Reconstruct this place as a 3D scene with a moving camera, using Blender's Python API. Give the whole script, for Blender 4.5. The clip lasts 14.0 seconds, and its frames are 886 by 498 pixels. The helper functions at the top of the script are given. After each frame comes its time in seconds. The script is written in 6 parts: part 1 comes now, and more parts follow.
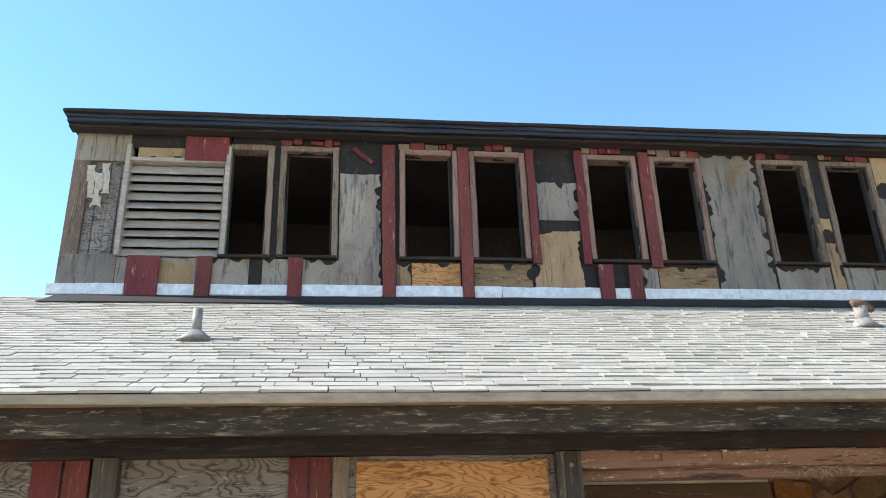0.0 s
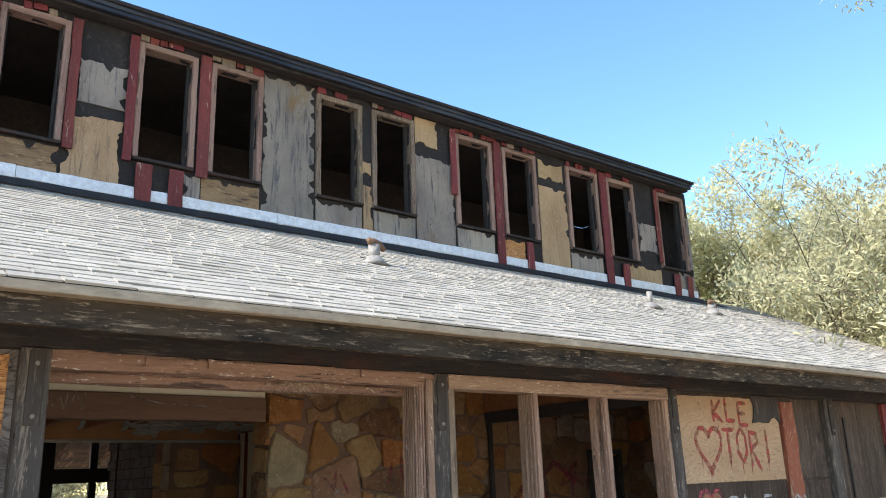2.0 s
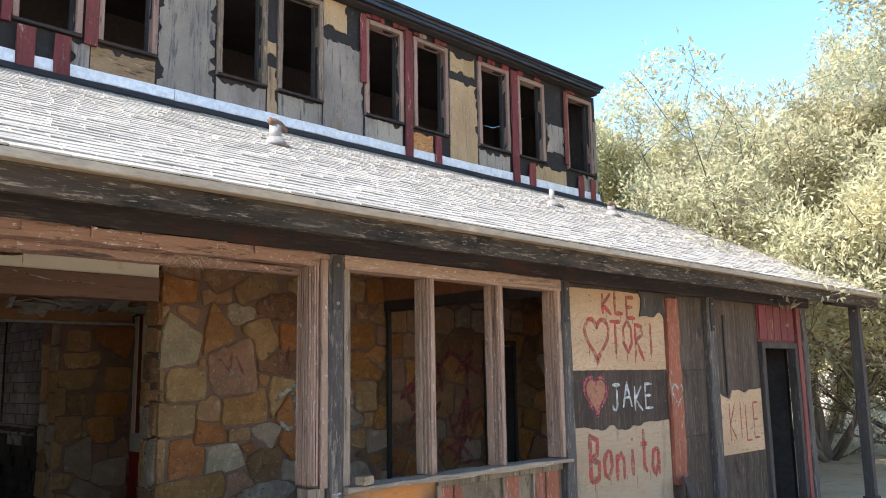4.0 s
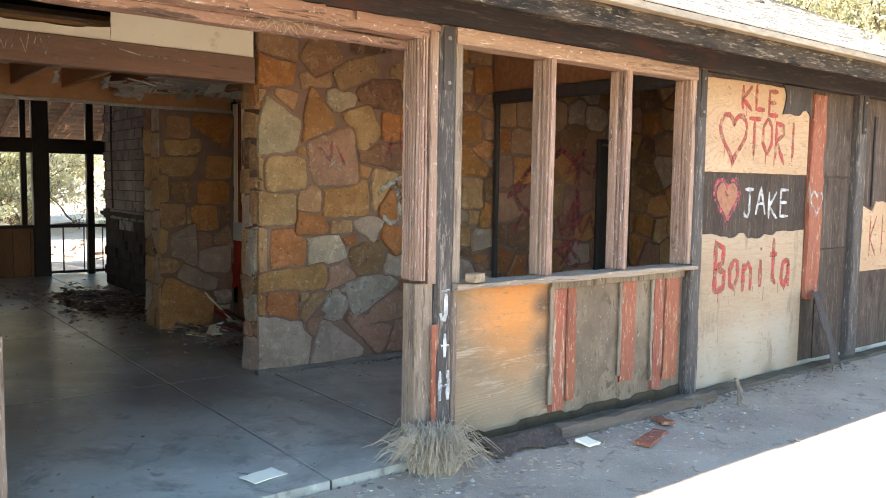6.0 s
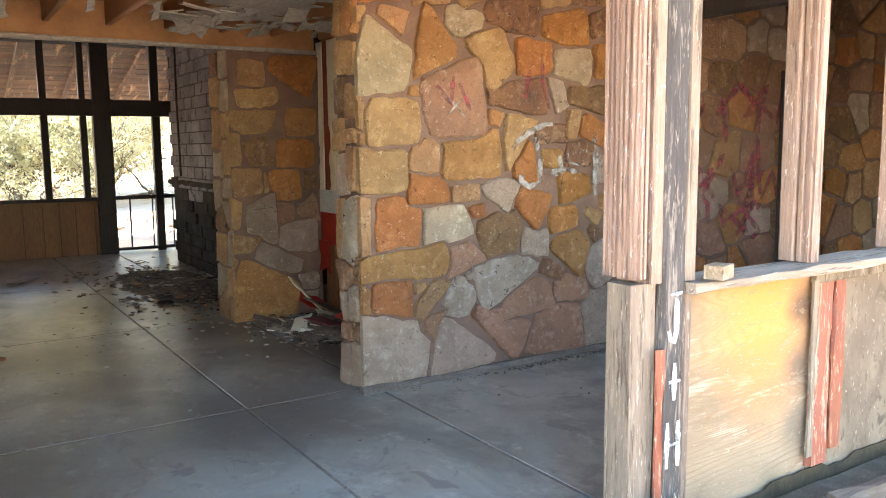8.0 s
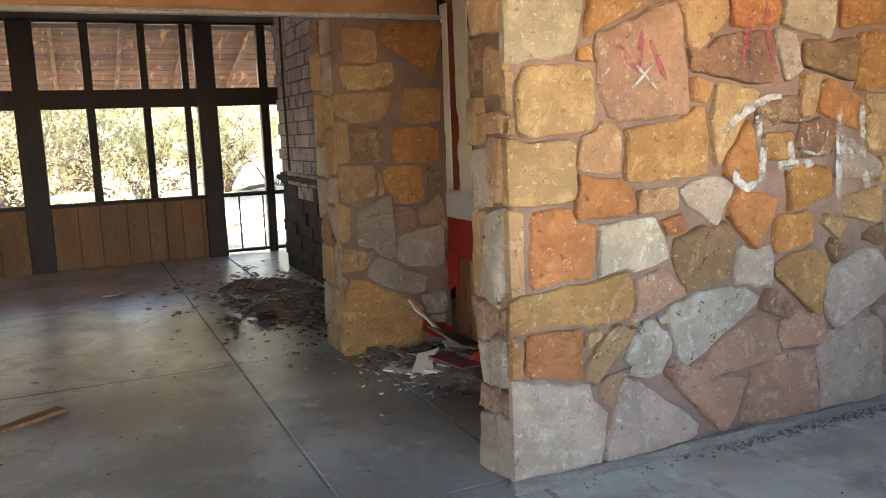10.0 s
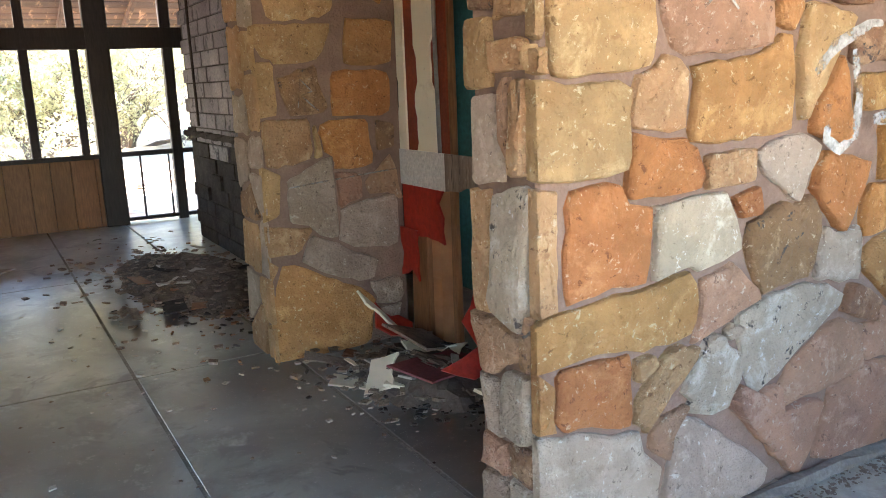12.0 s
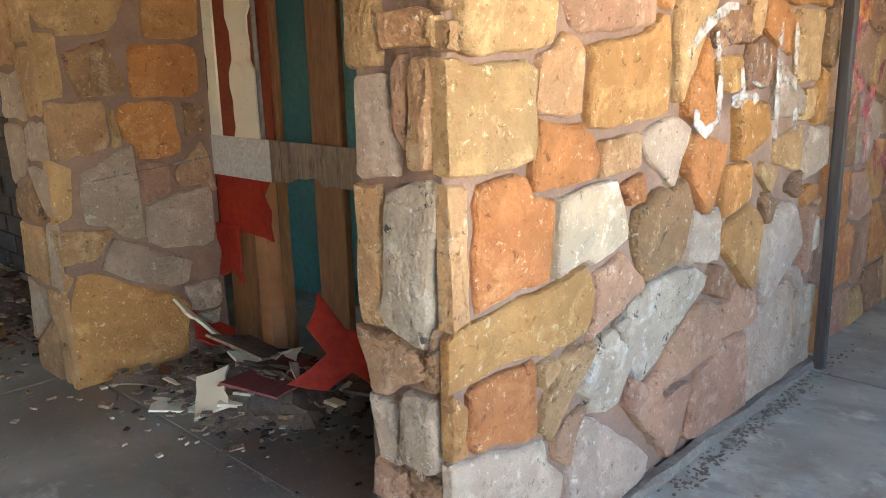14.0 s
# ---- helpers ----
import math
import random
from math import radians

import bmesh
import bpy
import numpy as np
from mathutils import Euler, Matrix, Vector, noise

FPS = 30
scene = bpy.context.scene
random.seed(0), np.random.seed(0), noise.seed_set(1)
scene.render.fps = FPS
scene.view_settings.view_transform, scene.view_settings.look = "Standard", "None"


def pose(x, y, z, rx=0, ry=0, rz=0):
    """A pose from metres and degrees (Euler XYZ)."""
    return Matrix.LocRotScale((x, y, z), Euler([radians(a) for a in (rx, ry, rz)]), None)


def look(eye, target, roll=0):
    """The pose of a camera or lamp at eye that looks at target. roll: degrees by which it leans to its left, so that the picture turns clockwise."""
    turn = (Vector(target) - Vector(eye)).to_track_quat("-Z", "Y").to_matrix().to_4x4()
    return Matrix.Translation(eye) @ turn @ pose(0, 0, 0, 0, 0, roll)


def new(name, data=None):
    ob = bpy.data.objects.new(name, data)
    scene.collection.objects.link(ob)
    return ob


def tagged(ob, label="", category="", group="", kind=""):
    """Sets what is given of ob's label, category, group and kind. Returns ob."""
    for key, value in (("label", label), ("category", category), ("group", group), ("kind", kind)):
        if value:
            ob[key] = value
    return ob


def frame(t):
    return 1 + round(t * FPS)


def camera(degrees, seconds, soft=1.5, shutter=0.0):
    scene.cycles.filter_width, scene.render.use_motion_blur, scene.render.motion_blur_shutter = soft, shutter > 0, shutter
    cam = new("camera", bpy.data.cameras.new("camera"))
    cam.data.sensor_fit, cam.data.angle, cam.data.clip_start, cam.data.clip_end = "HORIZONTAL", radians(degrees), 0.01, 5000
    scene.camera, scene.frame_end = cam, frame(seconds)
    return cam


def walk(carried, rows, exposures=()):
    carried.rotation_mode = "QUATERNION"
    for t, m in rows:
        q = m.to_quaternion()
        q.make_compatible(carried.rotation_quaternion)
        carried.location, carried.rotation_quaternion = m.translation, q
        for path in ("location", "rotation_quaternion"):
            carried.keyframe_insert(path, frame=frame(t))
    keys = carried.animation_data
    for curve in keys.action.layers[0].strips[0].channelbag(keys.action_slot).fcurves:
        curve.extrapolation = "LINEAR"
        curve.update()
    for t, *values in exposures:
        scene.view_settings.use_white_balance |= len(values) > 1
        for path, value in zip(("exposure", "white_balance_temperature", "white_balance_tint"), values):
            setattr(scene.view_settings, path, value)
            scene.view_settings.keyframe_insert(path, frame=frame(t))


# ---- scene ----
from mathutils.geometry import tessellate_polygon

cam = camera(57.3, 14.0, soft=1.0)
METRES, EYE, TILT, LEAN, TURN = 6.0, 1.76, 0.0, 0.0, -7.1
ROWS = [
    (0.0, 0.0, 0.0, 0.0, 0.71, 22.46, 1.72),
    (0.5, 0.0103, 0.0103, -0.0014, -2.77, 21.9, 0.86),
    (1.0, 0.0249, 0.0152, -0.002, -12.8, 20.64, 0.46),
    (1.5, 0.0375, 0.017, -0.0046, -22.63, 18.59, 1.29),
    (2.0, 0.0501, 0.0185, -0.0069, -30.71, 15.97, 1.95),
    (2.5, 0.054, 0.0187, -0.0154, -34.15, 14.73, 2.24),
    (3.0, 0.0538, 0.0174, -0.0221, -35.37, 14.06, 1.94),
    (3.5, 0.0588, 0.0178, -0.0252, -37.33, 12.02, 1.99),
    (6.0, 0.1024, 0.1087, -0.0426, -30.64, -4.58, -0.9),
    (6.5, 0.1153, 0.173, -0.0482, -26.6, -4.31, -1.99),
    (7.0, 0.1342, 0.2431, -0.053, -25.76, -4.29, -1.48),
    (7.5, 0.1583, 0.3198, -0.0563, -24.49, -5.04, -0.05),
    (8.0, 0.1692, 0.3967, -0.056, -25.62, -7.2, 0.58),
    (8.5, 0.1786, 0.4532, -0.0477, -24.71, -7.95, 0.79),
    (9.0, 0.201, 0.5117, -0.0469, -20.3, -6.94, 0.74),
    (11.5, 0.2545, 0.783, -0.0537, -16.5, -11.25, 2.1),
    (12.0, 0.2596, 0.8192, -0.0541, -23.02, -11.84, 2.19),
    (12.5, 0.2679, 0.852, -0.0506, -29.64, -11.18, 2.39),
    (13.0, 0.2639, 0.8703, -0.0528, -34.77, -11.98, 1.61),
    (13.5, 0.2475, 0.8851, -0.0531, -36.61, -12.94, 1.28),
    (14.0, 0.2404, 0.891, -0.0536, -39.32, -13.71, 1.32),
]
walk(cam, [(t, pose(0, 0, EYE, TILT, LEAN, TURN) @ pose(METRES * x, METRES * y, METRES * z, 90 + pitch, roll, yaw)) for t, x, y, z, yaw, pitch, roll in ROWS], [(0, 1.36, 6200, 10), (3.6, 1.57, 6100, 16), (6.0, 2.82, 6750, 18), (7.0, 3.54, 6950, 20), (8.0, 3.9, 7050, 22), (9.0, 4.08, 7300, 23), (11.5, 4.46, 6350, 20), (13, 4.7, 6800, 22), (14, 4.84, 6900, 22)])

# ---- world and light ----
world = bpy.data.worlds.new("world")
scene.world = world
world.use_nodes = True
SUN = Vector((-0.755, 0.125, 0.643)).normalized()
_n = world.node_tree.nodes
_sky = _n.new("ShaderNodeTexSky")
_sky.sky_type, _sky.sun_disc = "NISHITA", False
_sky.sun_elevation, _sky.sun_rotation = math.asin(SUN.z), math.atan2(SUN.x, SUN.y)
_sky.air_density, _sky.dust_density, _sky.ozone_density = 1.1, 0.0, 0.15
_hue = _n.new("ShaderNodeHueSaturation")
_hue.inputs["Hue"].default_value, _hue.inputs["Saturation"].default_value = 0.497, 1.2
world.node_tree.links.new(_sky.outputs[0], _hue.inputs["Color"])
world.node_tree.links.new(_hue.outputs[0], _n["Background"].inputs[0])
_n["Background"].inputs[1].default_value = 0.13
_lamp = bpy.data.lights.new("sun", "SUN")
_lamp.energy, _lamp.angle, _lamp.color = 4.4, radians(0.53), (1.0, 0.95, 0.86)
sun = new("sun", _lamp)
sun.matrix_world = look((0, 0, 20), Vector((0, 0, 20)) - SUN)

# ---- materials ----


def mat(name, a, b, scale=4.0, rough=0.8, bump=0.3, fine=60.0, c=None, stretch=(1, 1, 1), amount=0.5, vary=0.0, metal=0.0, spots=None, distort=0.0, relief=0.012, fleck=None, shine=0.3, edge=None, tone_patches=(), rings=None, layers=()):
    """A weathered surface: two colours in a large pattern, a third in fine grain, bump from both, and a change from piece to piece."""
    m = bpy.data.materials.new(name)
    m.use_nodes = True
    nt = m.node_tree
    n, ln = nt.nodes, nt.links.new
    p = n["Principled BSDF"]
    geo = n.new("ShaderNodeNewGeometry")
    mp = n.new("ShaderNodeMapping")
    mp.inputs["Scale"].default_value = stretch
    ln(geo.outputs["Position"], mp.inputs["Vector"])
    info = n.new("ShaderNodeObjectInfo")

    def noise_node(s, detail, rgh, d=0.0):
        t = n.new("ShaderNodeTexNoise")
        t.inputs["Scale"].default_value, t.inputs["Detail"].default_value, t.inputs["Roughness"].default_value = s, detail, rgh
        t.inputs["Distortion"].default_value = d
        ln(mp.outputs[0], t.inputs["Vector"])
        return t

    def ramp(src, lo, hi):
        r = n.new("ShaderNodeMapRange")
        r.inputs["From Min"].default_value, r.inputs["From Max"].default_value = lo, hi
        ln(src, r.inputs["Value"])
        return r.outputs[0]

    def blend(fac, x, y, kind="MIX"):
        k = n.new("ShaderNodeMix")
        k.data_type, k.blend_type = "RGBA", kind
        for sock, v in ((k.inputs["Factor"], fac), (k.inputs["A"], x), (k.inputs["B"], y)):
            if isinstance(v, (int, float)):
                sock.default_value = v
            elif isinstance(v, tuple):
                sock.default_value = (*v, 1)
            else:
                ln(v, sock)
        return k.outputs["Result"]

    big = noise_node(scale, 5, 0.6, distort)
    small = noise_node(fine, 4, 0.7)
    col = blend(ramp(big.outputs[0], 0.36, 0.64), a, b)
    if c:
        col = blend(ramp(small.outputs[0], *(edge or (0.5, 0.5 + 0.25 / max(amount, 0.05)))), col, c)
    else:
        col = blend(ramp(small.outputs[0], 0.3, 0.75), col, tuple(v * 0.62 for v in b))
    if spots:
        vor = noise_node(scale * 4.3, 3, 0.75, 0.6)
        col = blend(ramp(vor.outputs[0], 0.58, 0.66), col, spots)
    if rings:
        count, size, dark = rings
        field = noise_node(size, 3, 0.45, 0.3)
        many, fold = n.new("ShaderNodeMath"), n.new("ShaderNodeMath")
        many.operation, fold.operation = "MULTIPLY", "PINGPONG"
        many.inputs[1].default_value, fold.inputs[1].default_value = count, 1.0
        ln(field.outputs[0], many.inputs[0])
        ln(many.outputs[0], fold.inputs[0])
        worn = n.new("ShaderNodeMath")
        worn.operation = "MULTIPLY"
        ln(ramp(fold.outputs[0], 0.52, 0.95), worn.inputs[0])
        ln(ramp(small.outputs[0], 0.2, 0.6), worn.inputs[1])
        col = blend(worn.outputs[0], col, dark)
    for (cx, cy, cz), reach, tone in tone_patches:
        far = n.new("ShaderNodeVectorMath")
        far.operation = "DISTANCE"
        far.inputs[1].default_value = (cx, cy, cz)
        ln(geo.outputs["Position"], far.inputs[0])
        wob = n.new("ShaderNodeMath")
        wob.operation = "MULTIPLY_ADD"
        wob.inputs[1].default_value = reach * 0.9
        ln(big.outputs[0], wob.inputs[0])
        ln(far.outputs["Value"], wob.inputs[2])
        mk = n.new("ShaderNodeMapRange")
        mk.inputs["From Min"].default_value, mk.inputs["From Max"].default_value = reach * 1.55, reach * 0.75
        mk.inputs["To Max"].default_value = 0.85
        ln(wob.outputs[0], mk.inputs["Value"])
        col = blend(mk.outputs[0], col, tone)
    for size, spread, lo, hi, tone in layers:
        own = n.new("ShaderNodeMapping")
        own.inputs["Scale"].default_value = spread
        ln(geo.outputs["Position"], own.inputs["Vector"])
        grain = noise_node(size, 7, 0.72, 0.35)
        ln(own.outputs[0], grain.inputs["Vector"])
        col = blend(ramp(grain.outputs[0], lo, hi), col, tone)
    if fleck:
        fl = noise_node(38, 4, 0.8, 0.4)
        col = blend(ramp(fl.outputs[0], 0.57, 0.68), col, fleck)
    if vary:
        hsv = n.new("ShaderNodeHueSaturation")
        mr = n.new("ShaderNodeMapRange")
        mr.inputs["To Min"].default_value, mr.inputs["To Max"].default_value = 1 - vary, 1 + vary
        ln(info.outputs["Random"], mr.inputs["Value"])
        ln(mr.outputs[0], hsv.inputs["Value"])
        mh = n.new("ShaderNodeMapRange")
        mh.inputs["To Min"].default_value, mh.inputs["To Max"].default_value = 0.5 - vary * 0.05, 0.5 + vary * 0.05
        wn = n.new("ShaderNodeMath")
        wn.operation = "FRACT"
        mu = n.new("ShaderNodeMath")
        mu.operation, mu.inputs[1].default_value = "MULTIPLY", 7.31
        ln(info.outputs["Random"], mu.inputs[0])
        ln(mu.outputs[0], wn.inputs[0])
        ln(wn.outputs[0], mh.inputs["Value"])
        ln(mh.outputs[0], hsv.inputs["Hue"])
        ln(col, hsv.inputs["Color"])
        col = hsv.outputs[0]
    ln(col, p.inputs["Base Color"])
    p.inputs["Metallic"].default_value = metal
    rr = n.new("ShaderNodeMapRange")
    rr.inputs["To Min"].default_value, rr.inputs["To Max"].default_value = max(0.03, rough - 0.12), min(1.0, rough + 0.1)
    ln(big.outputs[0], rr.inputs["Value"])
    ln(rr.outputs[0], p.inputs["Roughness"])
    p.inputs["Specular IOR Level"].default_value = shine
    if bump:
        add = n.new("ShaderNodeMath")
        add.operation = "MULTIPLY_ADD"
        add.inputs[1].default_value = 0.5
        ln(small.outputs[0], add.inputs[0])
        ln(big.outputs[0], add.inputs[2])
        bp = n.new("ShaderNodeBump")
        bp.inputs["Strength"].default_value, bp.inputs["Distance"].default_value = bump, relief
        ln(add.outputs[0], bp.inputs["Height"])
        ln(bp.outputs[0], p.inputs["Normal"])
    return m


# stone colours by letter
STONE = {}
for _letter, _name, _a, _b, _c, _spots, _fleck in (
    ("T", "tan", (0.5, 0.3, 0.145), (0.34, 0.185, 0.085), (0.54, 0.36, 0.19), (0.26, 0.16, 0.08), (0.58, 0.45, 0.29)),
    ("Y", "gold", (0.52, 0.265, 0.1), (0.35, 0.165, 0.06), (0.55, 0.31, 0.125), (0.28, 0.14, 0.05), (0.6, 0.46, 0.28)),
    ("O", "orange", (0.5, 0.215, 0.068), (0.34, 0.135, 0.045), (0.55, 0.27, 0.1), (0.27, 0.1, 0.035), (0.58, 0.38, 0.22)),
    ("B", "brown", (0.29, 0.155, 0.075), (0.18, 0.1, 0.06), (0.4, 0.25, 0.14), (0.07, 0.055, 0.045), (0.46, 0.34, 0.23)),
    ("R", "russet", (0.42, 0.235, 0.14), (0.3, 0.165, 0.105), (0.47, 0.3, 0.2), (0.2, 0.11, 0.07), (0.5, 0.38, 0.28)),
    ("G", "grey", (0.46, 0.345, 0.255), (0.34, 0.25, 0.18), (0.52, 0.41, 0.31), (0.2, 0.15, 0.105), (0.56, 0.49, 0.39)),
    ("S", "speckled", (0.46, 0.365, 0.265), (0.36, 0.28, 0.2), (0.52, 0.455, 0.37), (0.06, 0.05, 0.045), (0.56, 0.52, 0.46)),
    ("L", "cream", (0.55, 0.43, 0.28), (0.45, 0.33, 0.2), (0.62, 0.52, 0.38), (0.33, 0.22, 0.13), (0.66, 0.59, 0.48)),
    ("W", "white", (0.58, 0.46, 0.32), (0.44, 0.33, 0.215), (0.7, 0.62, 0.48), (0.3, 0.23, 0.15), (0.7, 0.65, 0.55)),
):
    _pale, _deep = tuple(min(0.75, v * 1.3) for v in _fleck), tuple(v * 0.6 for v in _b)
    _lay = ((2.3, (1, 1, 1), 0.5, 0.6, tuple(v * 0.72 for v in _a)), (8, (1, 1, 1), 0.53, 0.66, _c), (14, (1, 1, 1), 0.58, 0.66, _b), (26, (1, 1, 1), 0.6, 0.65, _deep), (32, (1, 1, 1), 0.6, 0.64, _fleck), (15, (1, 1, 1), 0.67, 0.7, _fleck), (60, (1, 1, 1), 0.645, 0.685, _pale), (48, (1, 1, 1), 0.64, 0.68, _deep))
    if _letter in "SB":
        _lay += ((13, (1, 1, 1), 0.6, 0.64, (0.07, 0.058, 0.05)),)
    STONE[_letter] = mat("stone_" + _name, _a, _b, 4, 0.9, 1.0, 60, _c, edge=(0.62, 0.78), vary=0.16 if _letter not in "SW" else 0.0, relief=0.06, distort=0.5, layers=_lay)
PLYFOOT = mat("rain_washed_plywood", (0.34, 0.255, 0.165), (0.27, 0.19, 0.12), 1.8, 0.88, 0.6, 30, (0.46, 0.34, 0.22), stretch=(0.25, 1, 1.4), amount=0.4, rings=(80, 1.5, (0.32, 0.21, 0.125)), tone_patches=(((6.15, 4.2, 0.12), 0.34, (0.36, 0.3, 0.22)), ((6.65, 4.2, 0.18), 0.38, (0.38, 0.31, 0.225)), ((7.15, 4.2, 0.2), 0.34, (0.35, 0.29, 0.215)), ((6.4, 4.2, -0.08), 0.16, (0.15, 0.12, 0.08)), ((7.0, 4.2, -0.06), 0.14, (0.15, 0.12, 0.08))), layers=((26, (0.5, 1, 1.3), 0.58, 0.65, (0.25, 0.175, 0.11)), (60, (0.5, 1, 1.2), 0.6, 0.67, (0.44, 0.34, 0.23)), (3.2, (1.6, 1, 0.5), 0.55, 0.66, (0.22, 0.165, 0.11))))
MORTAR = mat("mortar", (0.25, 0.155, 0.11), (0.18, 0.11, 0.08), 5, 0.95, 0.8, 60, (0.3, 0.2, 0.15), amount=0.5, relief=0.03)
# round patches darken the slab in the wall gap and mid floor
CONCRETE = mat("concrete_slab", (0.38, 0.375, 0.31), (0.19, 0.185, 0.15), 1.1, 0.33, 0.12, 7, (0.47, 0.475, 0.41), stretch=(1.0, 0.7, 1), edge=(0.56, 0.75), relief=0.002, shine=0.6, distort=1.2, spots=(0.2, 0.19, 0.16), tone_patches=(((3.7, 7.5, 0), 0.7, (0.06, 0.052, 0.045)), ((3.3, 8.5, 0), 0.5, (0.12, 0.1, 0.08)), ((3.1, 10.0, 0), 0.9, (0.13, 0.1, 0.07)), ((1.3, 6.0, 0), 0.8, (0.17, 0.16, 0.13)), ((2.7, 6.3, 0), 0.7, (0.13, 0.125, 0.105)), ((2.0, 8.3, 0), 0.5, (0.14, 0.125, 0.1)), ((2.2, 7.4, 0), 0.4, (0.15, 0.14, 0.115))), layers=((2.1, (1, 1, 1), 0.52, 0.66, (0.17, 0.155, 0.125)), (9, (1, 1, 1), 0.58, 0.7, (0.23, 0.21, 0.17)), (70, (1, 1, 1), 0.62, 0.69, (0.5, 0.47, 0.4)), (32, (1, 1, 1), 0.65, 0.7, (0.12, 0.105, 0.085))))
JOINT = mat("slab_joint", (0.42, 0.39, 0.33), (0.17, 0.155, 0.13), 1.6, 0.9, 0.3)
DIRT = mat("dirt_ground", (0.5, 0.4, 0.28), (0.42, 0.33, 0.22), 0.8, 0.95, 0.6, 30, (0.52, 0.42, 0.31), spots=(0.3, 0.22, 0.15), relief=0.02)
WALK = mat("dusty_pavement", (0.39, 0.3, 0.215), (0.28, 0.21, 0.15), 1.6, 0.94, 0.6, 60, (0.45, 0.36, 0.27), spots=(0.22, 0.165, 0.12), layers=((120, (1, 1, 1), 0.58, 0.66, (0.5, 0.42, 0.33)), (48, (1, 1, 1), 0.61, 0.68, (0.15, 0.115, 0.085)), (7, (1, 1, 1), 0.56, 0.7, (0.25, 0.19, 0.14))))
BEAM = mat("weathered_beam", (0.03, 0.023, 0.017), (0.062, 0.046, 0.032), 4, 0.92, 1.0, 22, (0.1, 0.072, 0.048), stretch=(0.2, 1.5, 1.8), amount=0.5, distort=0.6, shine=0.1, layers=((22, (0.22, 1, 1.7), 0.55, 0.64, (0.21, 0.16, 0.11)), (5, (0.35, 1, 1.2), 0.52, 0.62, (0.02, 0.017, 0.014)), (48, (0.22, 1, 1.5), 0.58, 0.66, (0.25, 0.2, 0.14)), (1.7, (0.5, 1, 1), 0.56, 0.66, (0.05, 0.04, 0.03))))
SIDING = mat("dark_weathered_siding", (0.045, 0.033, 0.025), (0.078, 0.058, 0.044), 3, 0.88, 0.6, 30, (0.14, 0.105, 0.08), stretch=(2, 2, 0.22), amount=0.6, vary=0.15, shine=0.15, layers=((16, (2.4, 2.4, 0.2), 0.56, 0.66, (0.15, 0.115, 0.085)), (3, (1, 1, 0.5), 0.55, 0.68, (0.03, 0.022, 0.018)), (55, (2.4, 2.4, 0.25), 0.6, 0.67, (0.19, 0.15, 0.115))))
CHAR = mat("blackened_wood", (0.04, 0.034, 0.031), (0.066, 0.055, 0.049), 3, 0.88, 0.6, 30, (0.13, 0.11, 0.095), stretch=(2, 2, 0.25), amount=0.3, shine=0.15, layers=((20, (2.4, 2.4, 0.25), 0.57, 0.66, (0.14, 0.118, 0.1)), (7, (2, 2, 0.4), 0.62, 0.68, (0.19, 0.155, 0.125))))
CHARX = mat("blackened_header", (0.026, 0.022, 0.021), (0.042, 0.035, 0.032), 3, 0.88, 0.5, 30, (0.1, 0.085, 0.075), stretch=(0.25, 2, 2), amount=0.3, shine=0.15, layers=((14, (0.25, 2.4, 2.4), 0.57, 0.66, (0.09, 0.075, 0.062)), (2.2, (0.4, 1, 1), 0.56, 0.68, (0.075, 0.035, 0.026))))
FRAME_Z = mat("faded_frame_upright", (0.36, 0.225, 0.155), (0.23, 0.14, 0.098), 3, 0.78, 0.6, 40, (0.55, 0.42, 0.34), stretch=(2.5, 2.5, 0.2), vary=0.12, spots=(0.2, 0.13, 0.1), layers=((7, (2.6, 2.6, 0.28), 0.57, 0.63, (0.13, 0.085, 0.062)), (40, (1.5, 1.5, 0.5), 0.6, 0.66, (0.66, 0.55, 0.46)), (12, (2.5, 2.5, 0.3), 0.63, 0.67, (0.6, 0.48, 0.38)), (90, (2, 2, 0.2), 0.57, 0.66, (0.2, 0.13, 0.095))))
FRAME_X = mat("faded_frame_level", (0.36, 0.225, 0.155), (0.23, 0.14, 0.098), 3, 0.78, 0.6, 40, (0.55, 0.42, 0.34), stretch=(0.2, 2.5, 2.5), vary=0.12, spots=(0.2, 0.13, 0.1), layers=((7, (0.28, 2.6, 2.6), 0.57, 0.63, (0.13, 0.085, 0.062)), (40, (0.5, 1.5, 1.5), 0.6, 0.66, (0.66, 0.55, 0.46)), (12, (0.3, 2.5, 2.5), 0.63, 0.67, (0.6, 0.48, 0.38)), (90, (0.2, 2, 2), 0.57, 0.66, (0.2, 0.13, 0.095))))
GREYWOOD = mat("grey_bare_wood", (0.23, 0.172, 0.12), (0.145, 0.105, 0.075), 3, 0.9, 0.8, 35, (0.34, 0.27, 0.2), stretch=(2, 2, 0.2), vary=0.15, spots=(0.09, 0.065, 0.045), layers=((11, (2.5, 2.5, 0.25), 0.55, 0.64, (0.085, 0.06, 0.042)), (45, (2, 2, 0.25), 0.58, 0.66, (0.4, 0.33, 0.25)), (6, (1.5, 1.5, 0.5), 0.63, 0.68, (0.3, 0.2, 0.1))))
RED = mat("red_paint", (0.16, 0.03, 0.027), (0.11, 0.022, 0.022), 4, 0.7, 0.3, 30, (0.25, 0.1, 0.085), stretch=(2, 2, 0.3), amount=0.35, vary=0.2, layers=((8, (2.2, 2.2, 0.35), 0.62, 0.67, (0.34, 0.25, 0.18)), (3, (1, 1, 0.6), 0.55, 0.7, (0.1, 0.025, 0.022)), (50, (2, 2, 0.4), 0.61, 0.67, (0.3, 0.14, 0.11))))
